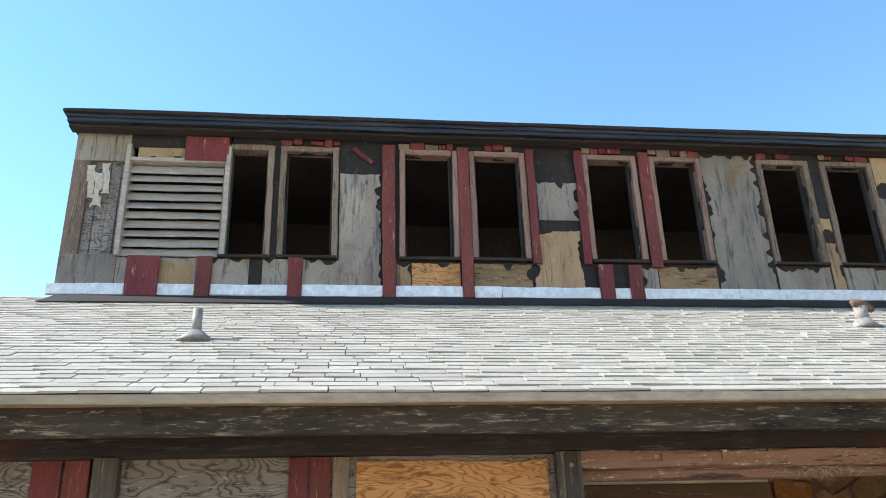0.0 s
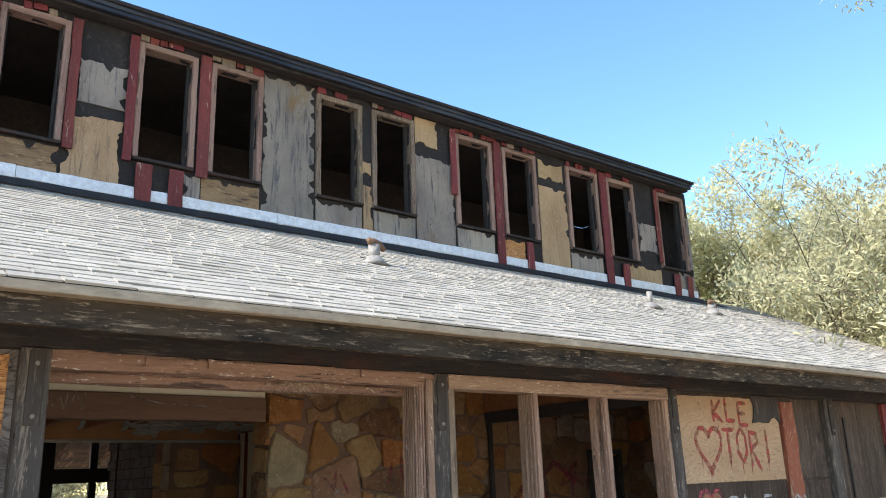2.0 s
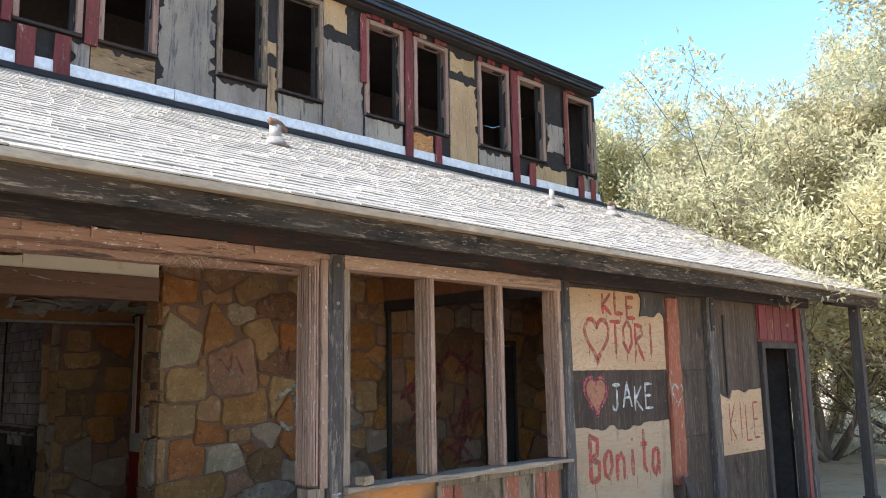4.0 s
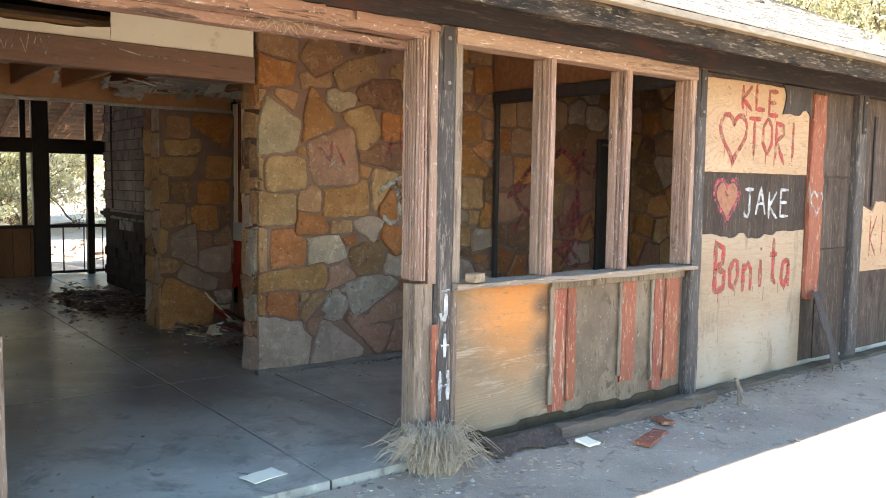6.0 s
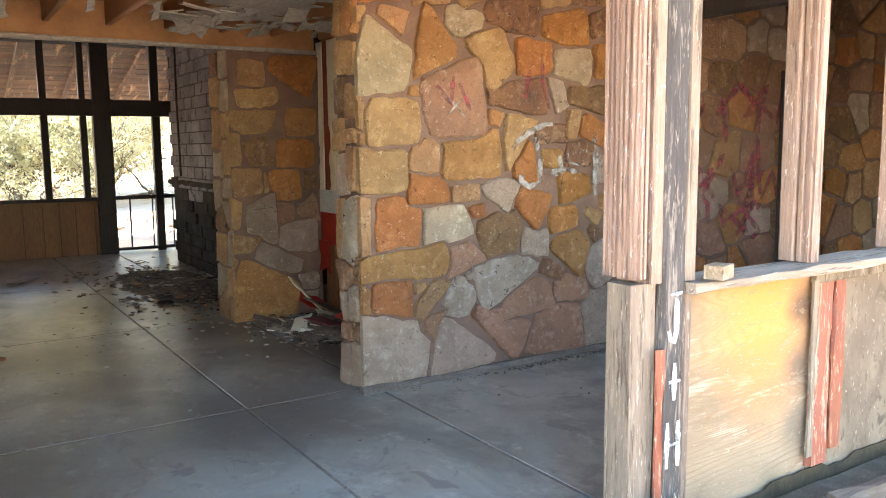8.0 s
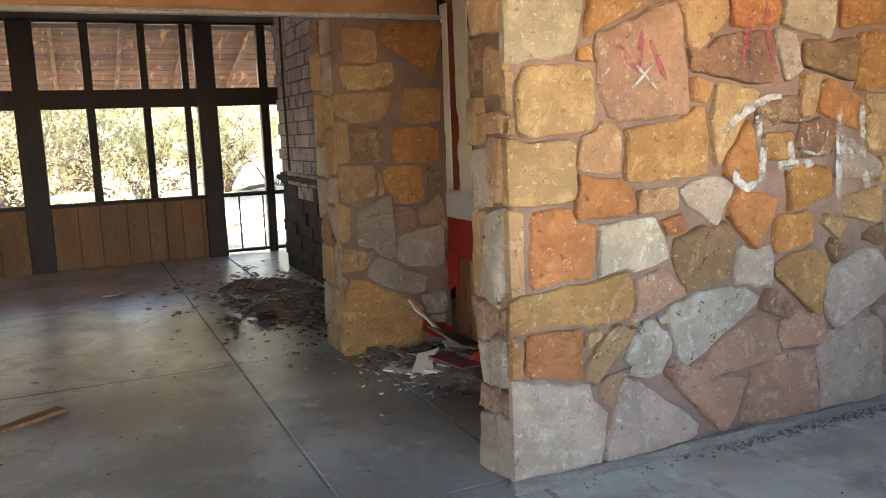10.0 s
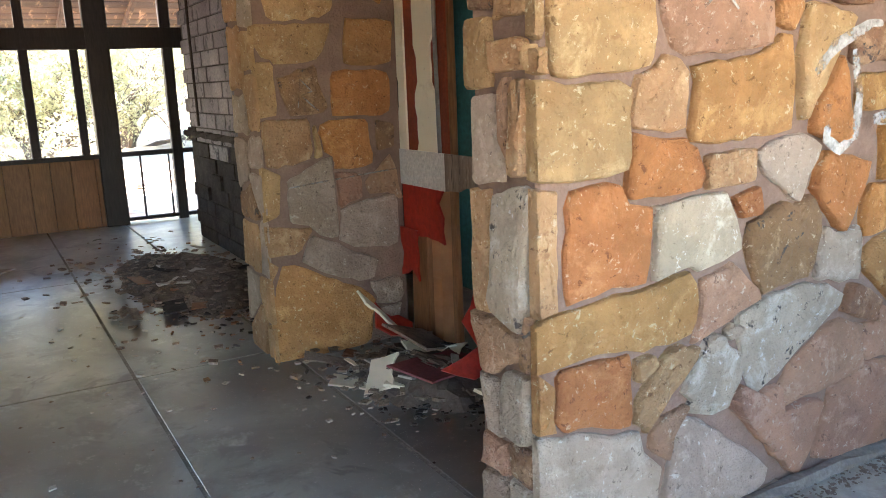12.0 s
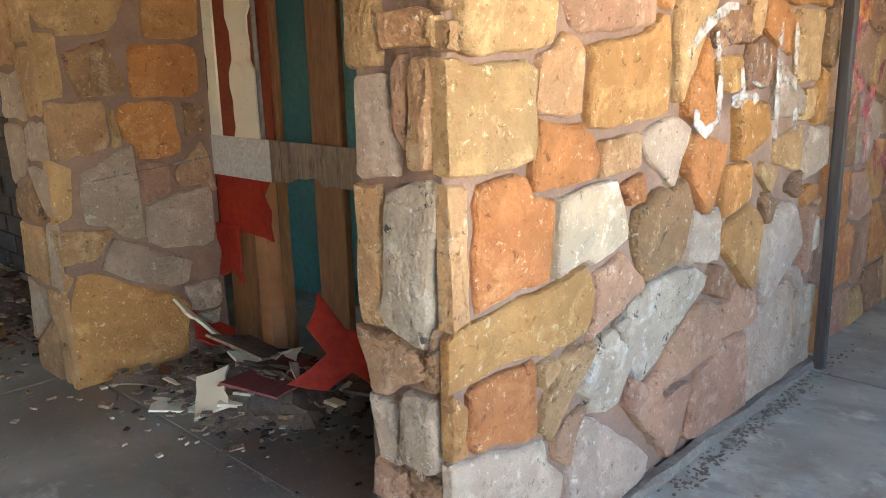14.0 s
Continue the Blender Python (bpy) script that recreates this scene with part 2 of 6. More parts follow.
REDFADE = mat("faded_red_paint", (0.27, 0.085, 0.045), (0.2, 0.06, 0.036), 4, 0.8, 0.6, 22, (0.38, 0.2, 0.11), stretch=(2, 2, 0.3), edge=(0.57, 0.7), vary=0.12, spots=(0.19, 0.09, 0.055), layers=((9, (2.5, 2.5, 0.3), 0.58, 0.64, (0.36, 0.25, 0.16)), (30, (2.5, 2.5, 0.35), 0.6, 0.66, (0.5, 0.33, 0.22)), (60, (2, 2, 0.25), 0.58, 0.66, (0.16, 0.06, 0.035))))
PLYOLD = mat("grey_plywood", (0.31, 0.265, 0.21), (0.18, 0.155, 0.135), 1.6, 0.9, 0.6, 24, (0.22, 0.19, 0.155), stretch=(1.2, 1, 0.6), amount=0.6, vary=0.14, distort=0.6, layers=((9, (2.2, 1, 0.22), 0.53, 0.64, (0.085, 0.08, 0.085)), (2.4, (1, 1, 0.8), 0.57, 0.68, (0.2, 0.135, 0.075)), (55, (1.6, 1, 0.6), 0.58, 0.65, (0.1, 0.088, 0.08)), (14, (1.5, 1, 0.6), 0.63, 0.68, (0.05, 0.045, 0.045)), (38, (1, 1, 0.4), 0.64, 0.69, (0.42, 0.38, 0.32))))
PLYDARK = mat("darkened_grey_plywood", (0.26, 0.225, 0.2), (0.17, 0.148, 0.13), 1.8, 0.9, 0.7, 20, (0.2, 0.17, 0.15), stretch=(0.5, 1, 1.3), amount=0.5, distort=0.6, rings=(70, 2.6, (0.045, 0.038, 0.035)), layers=((18, (0.3, 1, 1.6), 0.54, 0.63, (0.05, 0.042, 0.038)), (45, (0.25, 1, 1.5), 0.58, 0.66, (0.4, 0.35, 0.31)), (1.6, (1, 1, 1), 0.54, 0.66, (0.09, 0.075, 0.066))))
PLYDAMP = mat("damp_plywood", (0.21, 0.155, 0.1), (0.14, 0.1, 0.065), 2.0, 0.9, 0.5, 12, (0.27, 0.2, 0.13), stretch=(1.0, 1, 0.6), amount=0.6, spots=(0.09, 0.068, 0.042), rings=(14, 1.3, (0.12, 0.085, 0.055)), layers=((24, (1.6, 1, 0.5), 0.57, 0.65, (0.09, 0.066, 0.042)), (60, (1, 1, 0.6), 0.6, 0.67, (0.34, 0.26, 0.18))))
PLYBAY = mat("stained_bay_plywood", (0.29, 0.21, 0.13), (0.21, 0.145, 0.085), 1.8, 0.9, 0.9, 30, (0.3, 0.215, 0.13), stretch=(0.24, 1, 1.3), amount=0.8, distort=1.2, spots=(0.36, 0.28, 0.19), rings=(95, 1.7, (0.23, 0.145, 0.08)), tone_patches=(((4.1, 4.2, 0.72), 0.42, (0.55, 0.21, 0.05)), ((4.33, 4.2, 0.75), 0.12, (0.09, 0.06, 0.04)), ((4.33, 4.2, 0.5), 0.13, (0.13, 0.09, 0.06)), ((4.34, 4.2, 0.25), 0.12, (0.16, 0.12, 0.08)), ((3.75, 4.2, -0.02), 0.17, (0.17, 0.125, 0.08)), ((4.15, 4.2, -0.04), 0.14, (0.12, 0.1, 0.06)), ((3.6, 4.2, 0.35), 0.16, (0.24, 0.17, 0.105)), ((3.62, 4.2, 0.85), 0.12, (0.22, 0.15, 0.09)), ((3.95, 4.2, 0.03), 0.2, (0.25, 0.18, 0.11))), layers=((30, (0.35, 1, 1.4), 0.57, 0.65, (0.24, 0.16, 0.09)), (70, (0.5, 1, 1.2), 0.6, 0.67, (0.38, 0.28, 0.18)), (4.5, (0.6, 1, 1.2), 0.6, 0.68, (0.25, 0.18, 0.11))))
PLYTAN = mat("tan_plywood", (0.38, 0.26, 0.145), (0.27, 0.175, 0.095), 2.0, 0.9, 0.5, 24, (0.36, 0.26, 0.15), stretch=(1.4, 1, 0.5), amount=0.6, vary=0.14, layers=((8, (2.4, 1, 0.2), 0.56, 0.66, (0.13, 0.095, 0.065)), (3, (1, 1, 1), 0.56, 0.68, (0.22, 0.14, 0.07)), (50, (1.4, 1, 0.6), 0.59, 0.66, (0.14, 0.1, 0.07)), (30, (1, 1, 0.5), 0.62, 0.68, (0.5, 0.42, 0.3))))
PLYORANGE = mat("orange_plywood", (0.54, 0.28, 0.11), (0.44, 0.21, 0.075), 1.6, 0.85, 0.6, 30, (0.36, 0.16, 0.06), stretch=(0.45, 1, 1.4), amount=0.4, distort=0.8, rings=(62, 2.8, (0.2, 0.085, 0.032)), layers=((17, (0.4, 1, 1.6), 0.55, 0.62, (0.2, 0.09, 0.035)), (48, (0.3, 1, 1.5), 0.6, 0.67, (0.62, 0.38, 0.18)), (1.2, (1, 1, 1), 0.56, 0.68, (0.3, 0.15, 0.06))))
PLYRUST = mat("rough_brown_plywood", (0.28, 0.18, 0.095), (0.16, 0.1, 0.055), 3, 0.9, 0.8, 30, (0.34, 0.23, 0.12), stretch=(0.4, 1, 1.6), amount=0.6, layers=((16, (0.35, 1, 1.7), 0.54, 0.62, (0.06, 0.042, 0.03)), (40, (0.4, 1, 1.4), 0.6, 0.66, (0.46, 0.33, 0.19))))
PLYLIGHT = mat("pale_plywood", (0.47, 0.32, 0.195), (0.37, 0.24, 0.135), 1.8, 0.88, 0.6, 30, (0.46, 0.33, 0.21), stretch=(0.4, 1, 1.4), amount=0.4, rings=(55, 2.2, (0.34, 0.22, 0.13)), layers=((26, (0.5, 1, 1.3), 0.58, 0.64, (0.2, 0.13, 0.08)), (2.2, (1, 1, 1), 0.55, 0.7, (0.4, 0.25, 0.13)), (60, (0.4, 1, 1.2), 0.6, 0.67, (0.66, 0.5, 0.34))))
TAR = mat("tar_paper", (0.026, 0.023, 0.023), (0.042, 0.037, 0.035), 2, 0.85, 0.4, 30, shine=0.15, layers=((24, (1, 1, 0.5), 0.58, 0.68, (0.075, 0.068, 0.066)), (4, (1, 1, 1), 0.58, 0.68, (0.055, 0.045, 0.042))))
FLASH = mat("white_flashing", (0.82, 0.84, 0.86), (0.76, 0.78, 0.82), 2, 0.45, 0.15, 20, vary=0.04, spots=(0.6, 0.6, 0.6))
SHINGLE = mat("asphalt_shingle", (0.37, 0.335, 0.28), (0.31, 0.28, 0.235), 3, 0.95, 0.6, 160, (0.43, 0.4, 0.35), vary=0.13, layers=((70, (1, 1, 1), 0.58, 0.68, (0.24, 0.215, 0.18)), (1.3, (1, 1, 1), 0.52, 0.68, (0.34, 0.305, 0.255))))
DRIP = mat("tan_drip_edge", (0.42, 0.34, 0.24), (0.33, 0.26, 0.18), 3, 0.6, 0.2, 30, stretch=(0.3, 1, 1))
LOUVRE = mat("louvre_paint", (0.5, 0.44, 0.37), (0.38, 0.33, 0.28), 3, 0.75, 0.3, 30, stretch=(0.3, 1, 2))
DARKWALL = mat("dark_board", (0.06, 0.05, 0.045), (0.035, 0.032, 0.03), 2, 0.9, 0.4, 20)
BROWNBEAM = mat("brown_beam", (0.22, 0.125, 0.08), (0.17, 0.095, 0.06), 2, 0.7, 0.3, 30, (0.24, 0.15, 0.1), stretch=(0.3, 1, 2), amount=0.4, layers=((14, (0.3, 1, 2), 0.57, 0.66, (0.13, 0.075, 0.048)), (36, (0.5, 1, 1.5), 0.62, 0.68, (0.36, 0.25, 0.17))))
CREAM = mat("cream_board", (0.84, 0.77, 0.6), (0.78, 0.7, 0.52), 2, 0.8, 0.08, 20, (0.8, 0.72, 0.55), vary=0.05, layers=((3, (1, 1, 1), 0.58, 0.7, (0.6, 0.5, 0.34)), (26, (1, 1, 1), 0.64, 0.7, (0.42, 0.34, 0.24))))
JOIST = mat("bare_joist", (0.5, 0.25, 0.11), (0.38, 0.18, 0.08), 3, 0.75, 0.3, 30, (0.45, 0.25, 0.13), stretch=(2, 0.3, 2), amount=0.4, vary=0.15)
DECKING = mat("roof_boards", (0.46, 0.25, 0.11), (0.34, 0.17, 0.075), 3, 0.8, 0.4, 30, (0.15, 0.08, 0.04), stretch=(0.3, 2, 2), vary=0.2)
PLASTER = mat("peeling_plaster", (0.55, 0.5, 0.42), (0.46, 0.41, 0.33), 3, 0.85, 0.3, 30, vary=0.08)
PANEL = mat("brown_wainscot", (0.29, 0.14, 0.055), (0.21, 0.1, 0.04), 3, 0.5, 0.2, 30, stretch=(2, 2, 0.3), vary=0.12)
POSTDARK = mat("dark_painted_post", (0.055, 0.045, 0.042), (0.04, 0.035, 0.033), 3, 0.6, 0.3, 30, stretch=(2, 2, 0.3))
VIVIDRED = mat("vivid_red_board", (0.45, 0.033, 0.014), (0.36, 0.025, 0.011), 3, 0.6, 0.15, 30)
TEAL = mat("teal_wall", (0.02, 0.13, 0.13), (0.015, 0.1, 0.1), 2, 0.7, 0.2, 30)
STUD = mat("brown_stud", (0.3, 0.14, 0.06), (0.23, 0.1, 0.045), 3, 0.7, 0.3, 30, stretch=(2, 2, 0.3), vary=0.1)
BRICKPAINT = mat("painted_brick", (0.24, 0.21, 0.225), (0.12, 0.105, 0.115), 1.4, 0.8, 0.4, 40, vary=0.2, spots=(0.035, 0.03, 0.035))
DUSKBOARD = mat("dim_room_board", (0.085, 0.066, 0.06), (0.055, 0.045, 0.042), 2, 0.9, 0.3, 20)
CEILPAINT = mat("dusty_ceiling_paint", (0.66, 0.6, 0.5), (0.55, 0.49, 0.4), 1.5, 0.85, 0.2, 30)
LINTEL = mat("cracked_lintel_paint", (0.3, 0.175, 0.12), (0.19, 0.105, 0.075), 3, 0.85, 0.9, 40, (0.36, 0.24, 0.18), stretch=(0.25, 2.5, 2.5), amount=0.5, relief=0.02, layers=((9, (0.3, 2.4, 2.4), 0.56, 0.62, (0.07, 0.045, 0.035)), (20, (0.6, 1.6, 1.6), 0.61, 0.65, (0.6, 0.53, 0.45)), (45, (0.6, 1.4, 1.4), 0.61, 0.66, (0.56, 0.47, 0.38))))
GREYSILL = mat("weathered_grey_sill", (0.33, 0.255, 0.185), (0.21, 0.155, 0.11), 3, 0.9, 0.9, 35, (0.43, 0.35, 0.265), stretch=(0.2, 2.5, 2.5), spots=(0.14, 0.1, 0.075), layers=((40, (0.4, 2, 2), 0.59, 0.66, (0.55, 0.46, 0.36)), (10, (0.3, 2.5, 2.5), 0.58, 0.65, (0.12, 0.085, 0.06))))
NAVY = mat("black_metal_fascia", (0.012, 0.014, 0.022), (0.02, 0.022, 0.032), 3, 0.42, 0.2, 30, shine=0.5)
UPFRAME_Z = mat("worn_upper_frame_upright", (0.27, 0.17, 0.13), (0.18, 0.11, 0.085), 3, 0.8, 0.6, 40, (0.4, 0.29, 0.23), stretch=(2.5, 2.5, 0.2), vary=0.12, layers=((9, (2.5, 2.5, 0.3), 0.57, 0.64, (0.09, 0.06, 0.045)), (36, (1.5, 1.5, 0.5), 0.61, 0.67, (0.46, 0.36, 0.29))))
UPFRAME_X = mat("worn_upper_frame_level", (0.27, 0.17, 0.13), (0.18, 0.11, 0.085), 3, 0.8, 0.6, 40, (0.4, 0.29, 0.23), stretch=(0.2, 2.5, 2.5), vary=0.12, layers=((9, (0.3, 2.5, 2.5), 0.57, 0.64, (0.09, 0.06, 0.045)), (36, (0.5, 1.5, 1.5), 0.61, 0.67, (0.46, 0.36, 0.29))))
POSTGREY = mat("peeling_grey_post", (0.085, 0.074, 0.066), (0.055, 0.047, 0.042), 3, 0.88, 0.7, 30, (0.15, 0.13, 0.11), stretch=(2, 2, 0.25), amount=0.4, spots=(0.2, 0.165, 0.13), shine=0.15, layers=((6, (2, 2, 0.35), 0.57, 0.64, (0.2, 0.165, 0.13)), (34, (2.2, 2.2, 0.3), 0.58, 0.66, (0.24, 0.2, 0.165)), (14, (2, 2, 0.4), 0.62, 0.68, (0.03, 0.026, 0.024))))
PORCHBOARD = mat("dim_porch_boards", (0.085, 0.042, 0.016), (0.04, 0.022, 0.011), 3, 0.85, 0.4, 30, (0.05, 0.032, 0.02), stretch=(0.3, 2, 2), vary=0.3, layers=((6, (2, 0.3, 1), 0.56, 0.66, (0.24, 0.145, 0.07)),))
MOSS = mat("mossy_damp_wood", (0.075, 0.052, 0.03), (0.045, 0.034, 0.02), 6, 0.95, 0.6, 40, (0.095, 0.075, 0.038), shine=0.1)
SOOT = mat("soot", (0.05, 0.04, 0.034), (0.028, 0.022, 0.018), 5, 0.95, 0.6, 30, (0.1, 0.08, 0.065), shine=0.08)
LEAF = mat("juniper_leaf", (0.6, 0.55, 0.32), (0.4, 0.4, 0.24), 0.8, 0.8, 0, 6, (0.66, 0.61, 0.42), amount=0.5, vary=0.15)
BARK = mat("grey_bark", (0.17, 0.13, 0.1), (0.11, 0.085, 0.065), 4, 0.95, 0.8, 30, (0.27, 0.23, 0.19), stretch=(2, 2, 0.3))
PIPE = mat("vent_metal", (0.24, 0.225, 0.2), (0.17, 0.155, 0.14), 9, 0.6, 0.2, 40, (0.42, 0.39, 0.34), spots=(0.15, 0.12, 0.09))
RUST = mat("rusty_cap", (0.17, 0.1, 0.06), (0.09, 0.05, 0.032), 14, 0.88, 0.4, 40, (0.26, 0.19, 0.12))
DRYGRASS = mat("dry_grass", (0.6, 0.5, 0.35), (0.45, 0.36, 0.24), 6, 0.9, 0, 30, vary=0.1)

# ---- building helpers ----


def thing(name, label, category="", group="", kind="", at=(0, 0, 0)):
    ob = new(name)
    ob.location = at
    return tagged(ob, label, category, group, kind)


def part(name, bm, material, parent=None, label="", smooth=False):
    me = bpy.data.meshes.new(name)
    bm.normal_update()
    bm.to_mesh(me)
    bm.free()
    if smooth:
        me.polygons.foreach_set("use_smooth", [True] * len(me.polygons))
    me.materials.append(material)
    ob = new(name, me)
    if parent:
        ob.parent = parent
        base = parent.location if parent.parent is None else parent.location + parent.parent.location
        ob.location = -base
    if label:
        ob["label"] = label
    return ob


def add_timber(bm, x0, x1, y0, y1, z0, z1, chamfer=0.006, wob=0.003, step=0.35, seed=0, turn=None):
    """A sawn timber with chamfered, slightly uneven edges, along its longest side."""
    d = (x1 - x0, y1 - y0, z1 - z0)
    ax = max(range(3), key=lambda i: d[i])
    u, v = [i for i in range(3) if i != ax]
    lo = (x0, y0, z0)
    n = max(1, min(40, int(d[ax] / step)))
    ch = min(chamfer, 0.3 * min(d[u], d[v]))
    prof = [(ch, 0), (d[u] - ch, 0), (d[u], ch), (d[u], d[v] - ch), (d[u] - ch, d[v]), (ch, d[v]), (0, d[v] - ch), (0, ch)]
    rnd = random.Random(seed * 7919 + int(1000 * (x0 + 2 * y0 + 3 * z0)))
    rings = []
    for k in range(n + 1):
        ring = []
        for a, b in prof:
            co = [0, 0, 0]
            co[ax] = lo[ax] + d[ax] * k / n
            co[u] = lo[u] + a + rnd.uniform(-wob, wob)
            co[v] = lo[v] + b + rnd.uniform(-wob, wob)
            co = Vector(co)
            ring.append(bm.verts.new(turn @ co if turn else co))
        rings.append(ring)
    for r, s in zip(rings, rings[1:]):
        for i in range(8):
            j = (i + 1) % 8
            bm.faces.new((r[i], r[j], s[j], s[i]))
    bm.faces.new(rings[0][::-1])
    bm.faces.new(rings[-1])
    bmesh.ops.recalc_face_normals(bm, faces=bm.faces[:]) if len(bm.faces) < 400 else None
    return bm


def timber(name, material, parent, x0, x1, y0, y1, z0, z1, label="", **kw):
    return part(name, add_timber(bmesh.new(), x0, x1, y0, y1, z0, z1, **kw), material, parent, label)


def add_sheet(bm, o, u, v, w, h, th, rag=0.0, sides="", seed=1, step=0.06):
    """A board w by h from the corner o, spanned by u and v, th thick towards u x v, with torn sides (t, b, l, r)."""
    o, u, v = Vector(o), Vector(u), Vector(v)
    nrm = u.cross(v)
    rnd = random.Random(seed)
    pts = []
    for side, p, q in (("b", (0, 0), (w, 0)), ("r", (w, 0), (w, h)), ("t", (w, h), (0, h)), ("l", (0, h), (0, 0))):
        ln = math.hypot(q[0] - p[0], q[1] - p[1])
        k = max(1, int(ln / step)) if side in sides and rag else 1
        drift, bite = 0.0, 0
        for i in range(k):
            f = i / k
            a, b = p[0] + (q[0] - p[0]) * f, p[1] + (q[1] - p[1]) * f
            if i and rag:
                if bite > 0:
                    bite -= 1
                elif rnd.random() < 0.16:
                    bite, drift = rnd.randint(1, 3), rnd.uniform(0.5, 1.9) * rag
                else:
                    drift = 0.0
                inn = min(drift * rnd.uniform(0.6, 1.0) + rnd.uniform(0, rag * 0.3), ln * 0.8 * min(f, 1 - f), 0.3 * min(w, h))
                nx, ny = -(q[1] - p[1]) / ln, (q[0] - p[0]) / ln
                a, b = a + nx * inn, b + ny * inn
            pts.append((a, b))
    f0 = [bm.verts.new(o + u * a + v * b) for a, b in pts]
    f1 = [bm.verts.new(o + u * a + v * b + nrm * th) for a, b in pts]
    for a, b, c in tessellate_polygon([[Vector((*p, 0)) for p in pts]]):
        (ax, ay), (bx, by), (cx, cy) = pts[a], pts[b], pts[c]
        area = (bx - ax) * (cy - ay) - (cx - ax) * (by - ay)
        if abs(area) > 1e-9:
            b, c = (b, c) if area > 0 else (c, b)
            bm.faces.new((f1[a], f1[b], f1[c]))
            bm.faces.new((f0[a], f0[c], f0[b]))
    for i in range(len(pts)):
        j = (i + 1) % len(pts)
        bm.faces.new((f0[i], f0[j], f1[j], f1[i]))
    return bm


def front_sheet(name, material, parent, x0, x1, z0, z1, y, th=0.012, label="", **kw):
    """A board in the plane of the facade, its outer face th in front of y."""
    return part(name, add_sheet(bmesh.new(), (x0, y, z0), (1, 0, 0), (0, 0, 1), x1 - x0, z1 - z0, th, **kw), material, parent, label)


def add_tube(bm, pts, radii, sides=8):
    rings = []
    for k, (p, r) in enumerate(zip(pts, radii)):
        p = Vector(p)
        d = (Vector(pts[min(k + 1, len(pts) - 1)]) - Vector(pts[max(k - 1, 0)])).normalized()
        s = d.orthogonal().normalized()
        t = d.cross(s)
        rings.append([bm.verts.new(p + (s * math.cos(a) + t * math.sin(a)) * r) for a in (2 * math.pi * i / sides for i in range(sides))])
    for r, s in zip(rings, rings[1:]):
        best = min(range(sides), key=lambda o: (r[0].co - s[o].co).length)
        for i in range(sides):
            j = (i + 1) % sides
            bm.faces.new((r[i], r[j], s[(j + best) % sides], s[(i + best) % sides]))
    bm.faces.new(rings[0][::-1])
    bm.faces.new(rings[-1])
    return bm


def stone_cells(seeds, x0, x1, z0, z1, gap):
    """Cells of the stones on a wall face, each grown round its seed (x, z, half width, half height, colour), with a mortar gap between."""
    out = []
    for i, (x, z, rx, rz, c) in enumerate(seeds):
        poly = [(x0, z0), (x1, z0), (x1, z1), (x0, z1)]
        for j, (a, b, qx, qz, _) in enumerate(seeds):
            if i == j or abs(a - x) > 1.2 or abs(b - z) > 1.2:
                continue
            dx, dz = a - x, b - z
            if math.hypot(dx, dz) < 0.02:
                continue
            # blocky stones meet along upright or level joints, stones set askew along slanting ones
            gx, gz = dx / (rx + qx), dz / (rz + qz)
            nx, nz = gx * abs(gx) ** 0.5 / (rx + qx), gz * abs(gz) ** 0.5 / (rz + qz)
            n = math.hypot(nx, nz)
            nx, nz = nx / n, nz / n
            ri, rj = rx * abs(nx) + rz * abs(nz), qx * abs(nx) + qz * abs(nz)
            lim = (dx * nx + dz * nz) * ri / (ri + rj) - gap / 2
            cut = []
            for k in range(len(poly)):
                p, s = poly[k], poly[(k + 1) % len(poly)]
                dp = (p[0] - x) * nx + (p[1] - z) * nz - lim
                ds = (s[0] - x) * nx + (s[1] - z) * nz - lim
                if dp <= 0:
                    cut.append(p)
                if dp * ds < 0:
                    f = dp / (dp - ds)
                    cut.append((p[0] + (s[0] - p[0]) * f, p[1] + (s[1] - p[1]) * f))
            poly = cut
            if len(poly) < 3:
                break
        if len(poly) >= 3:
            out.append((poly, c))
    return out


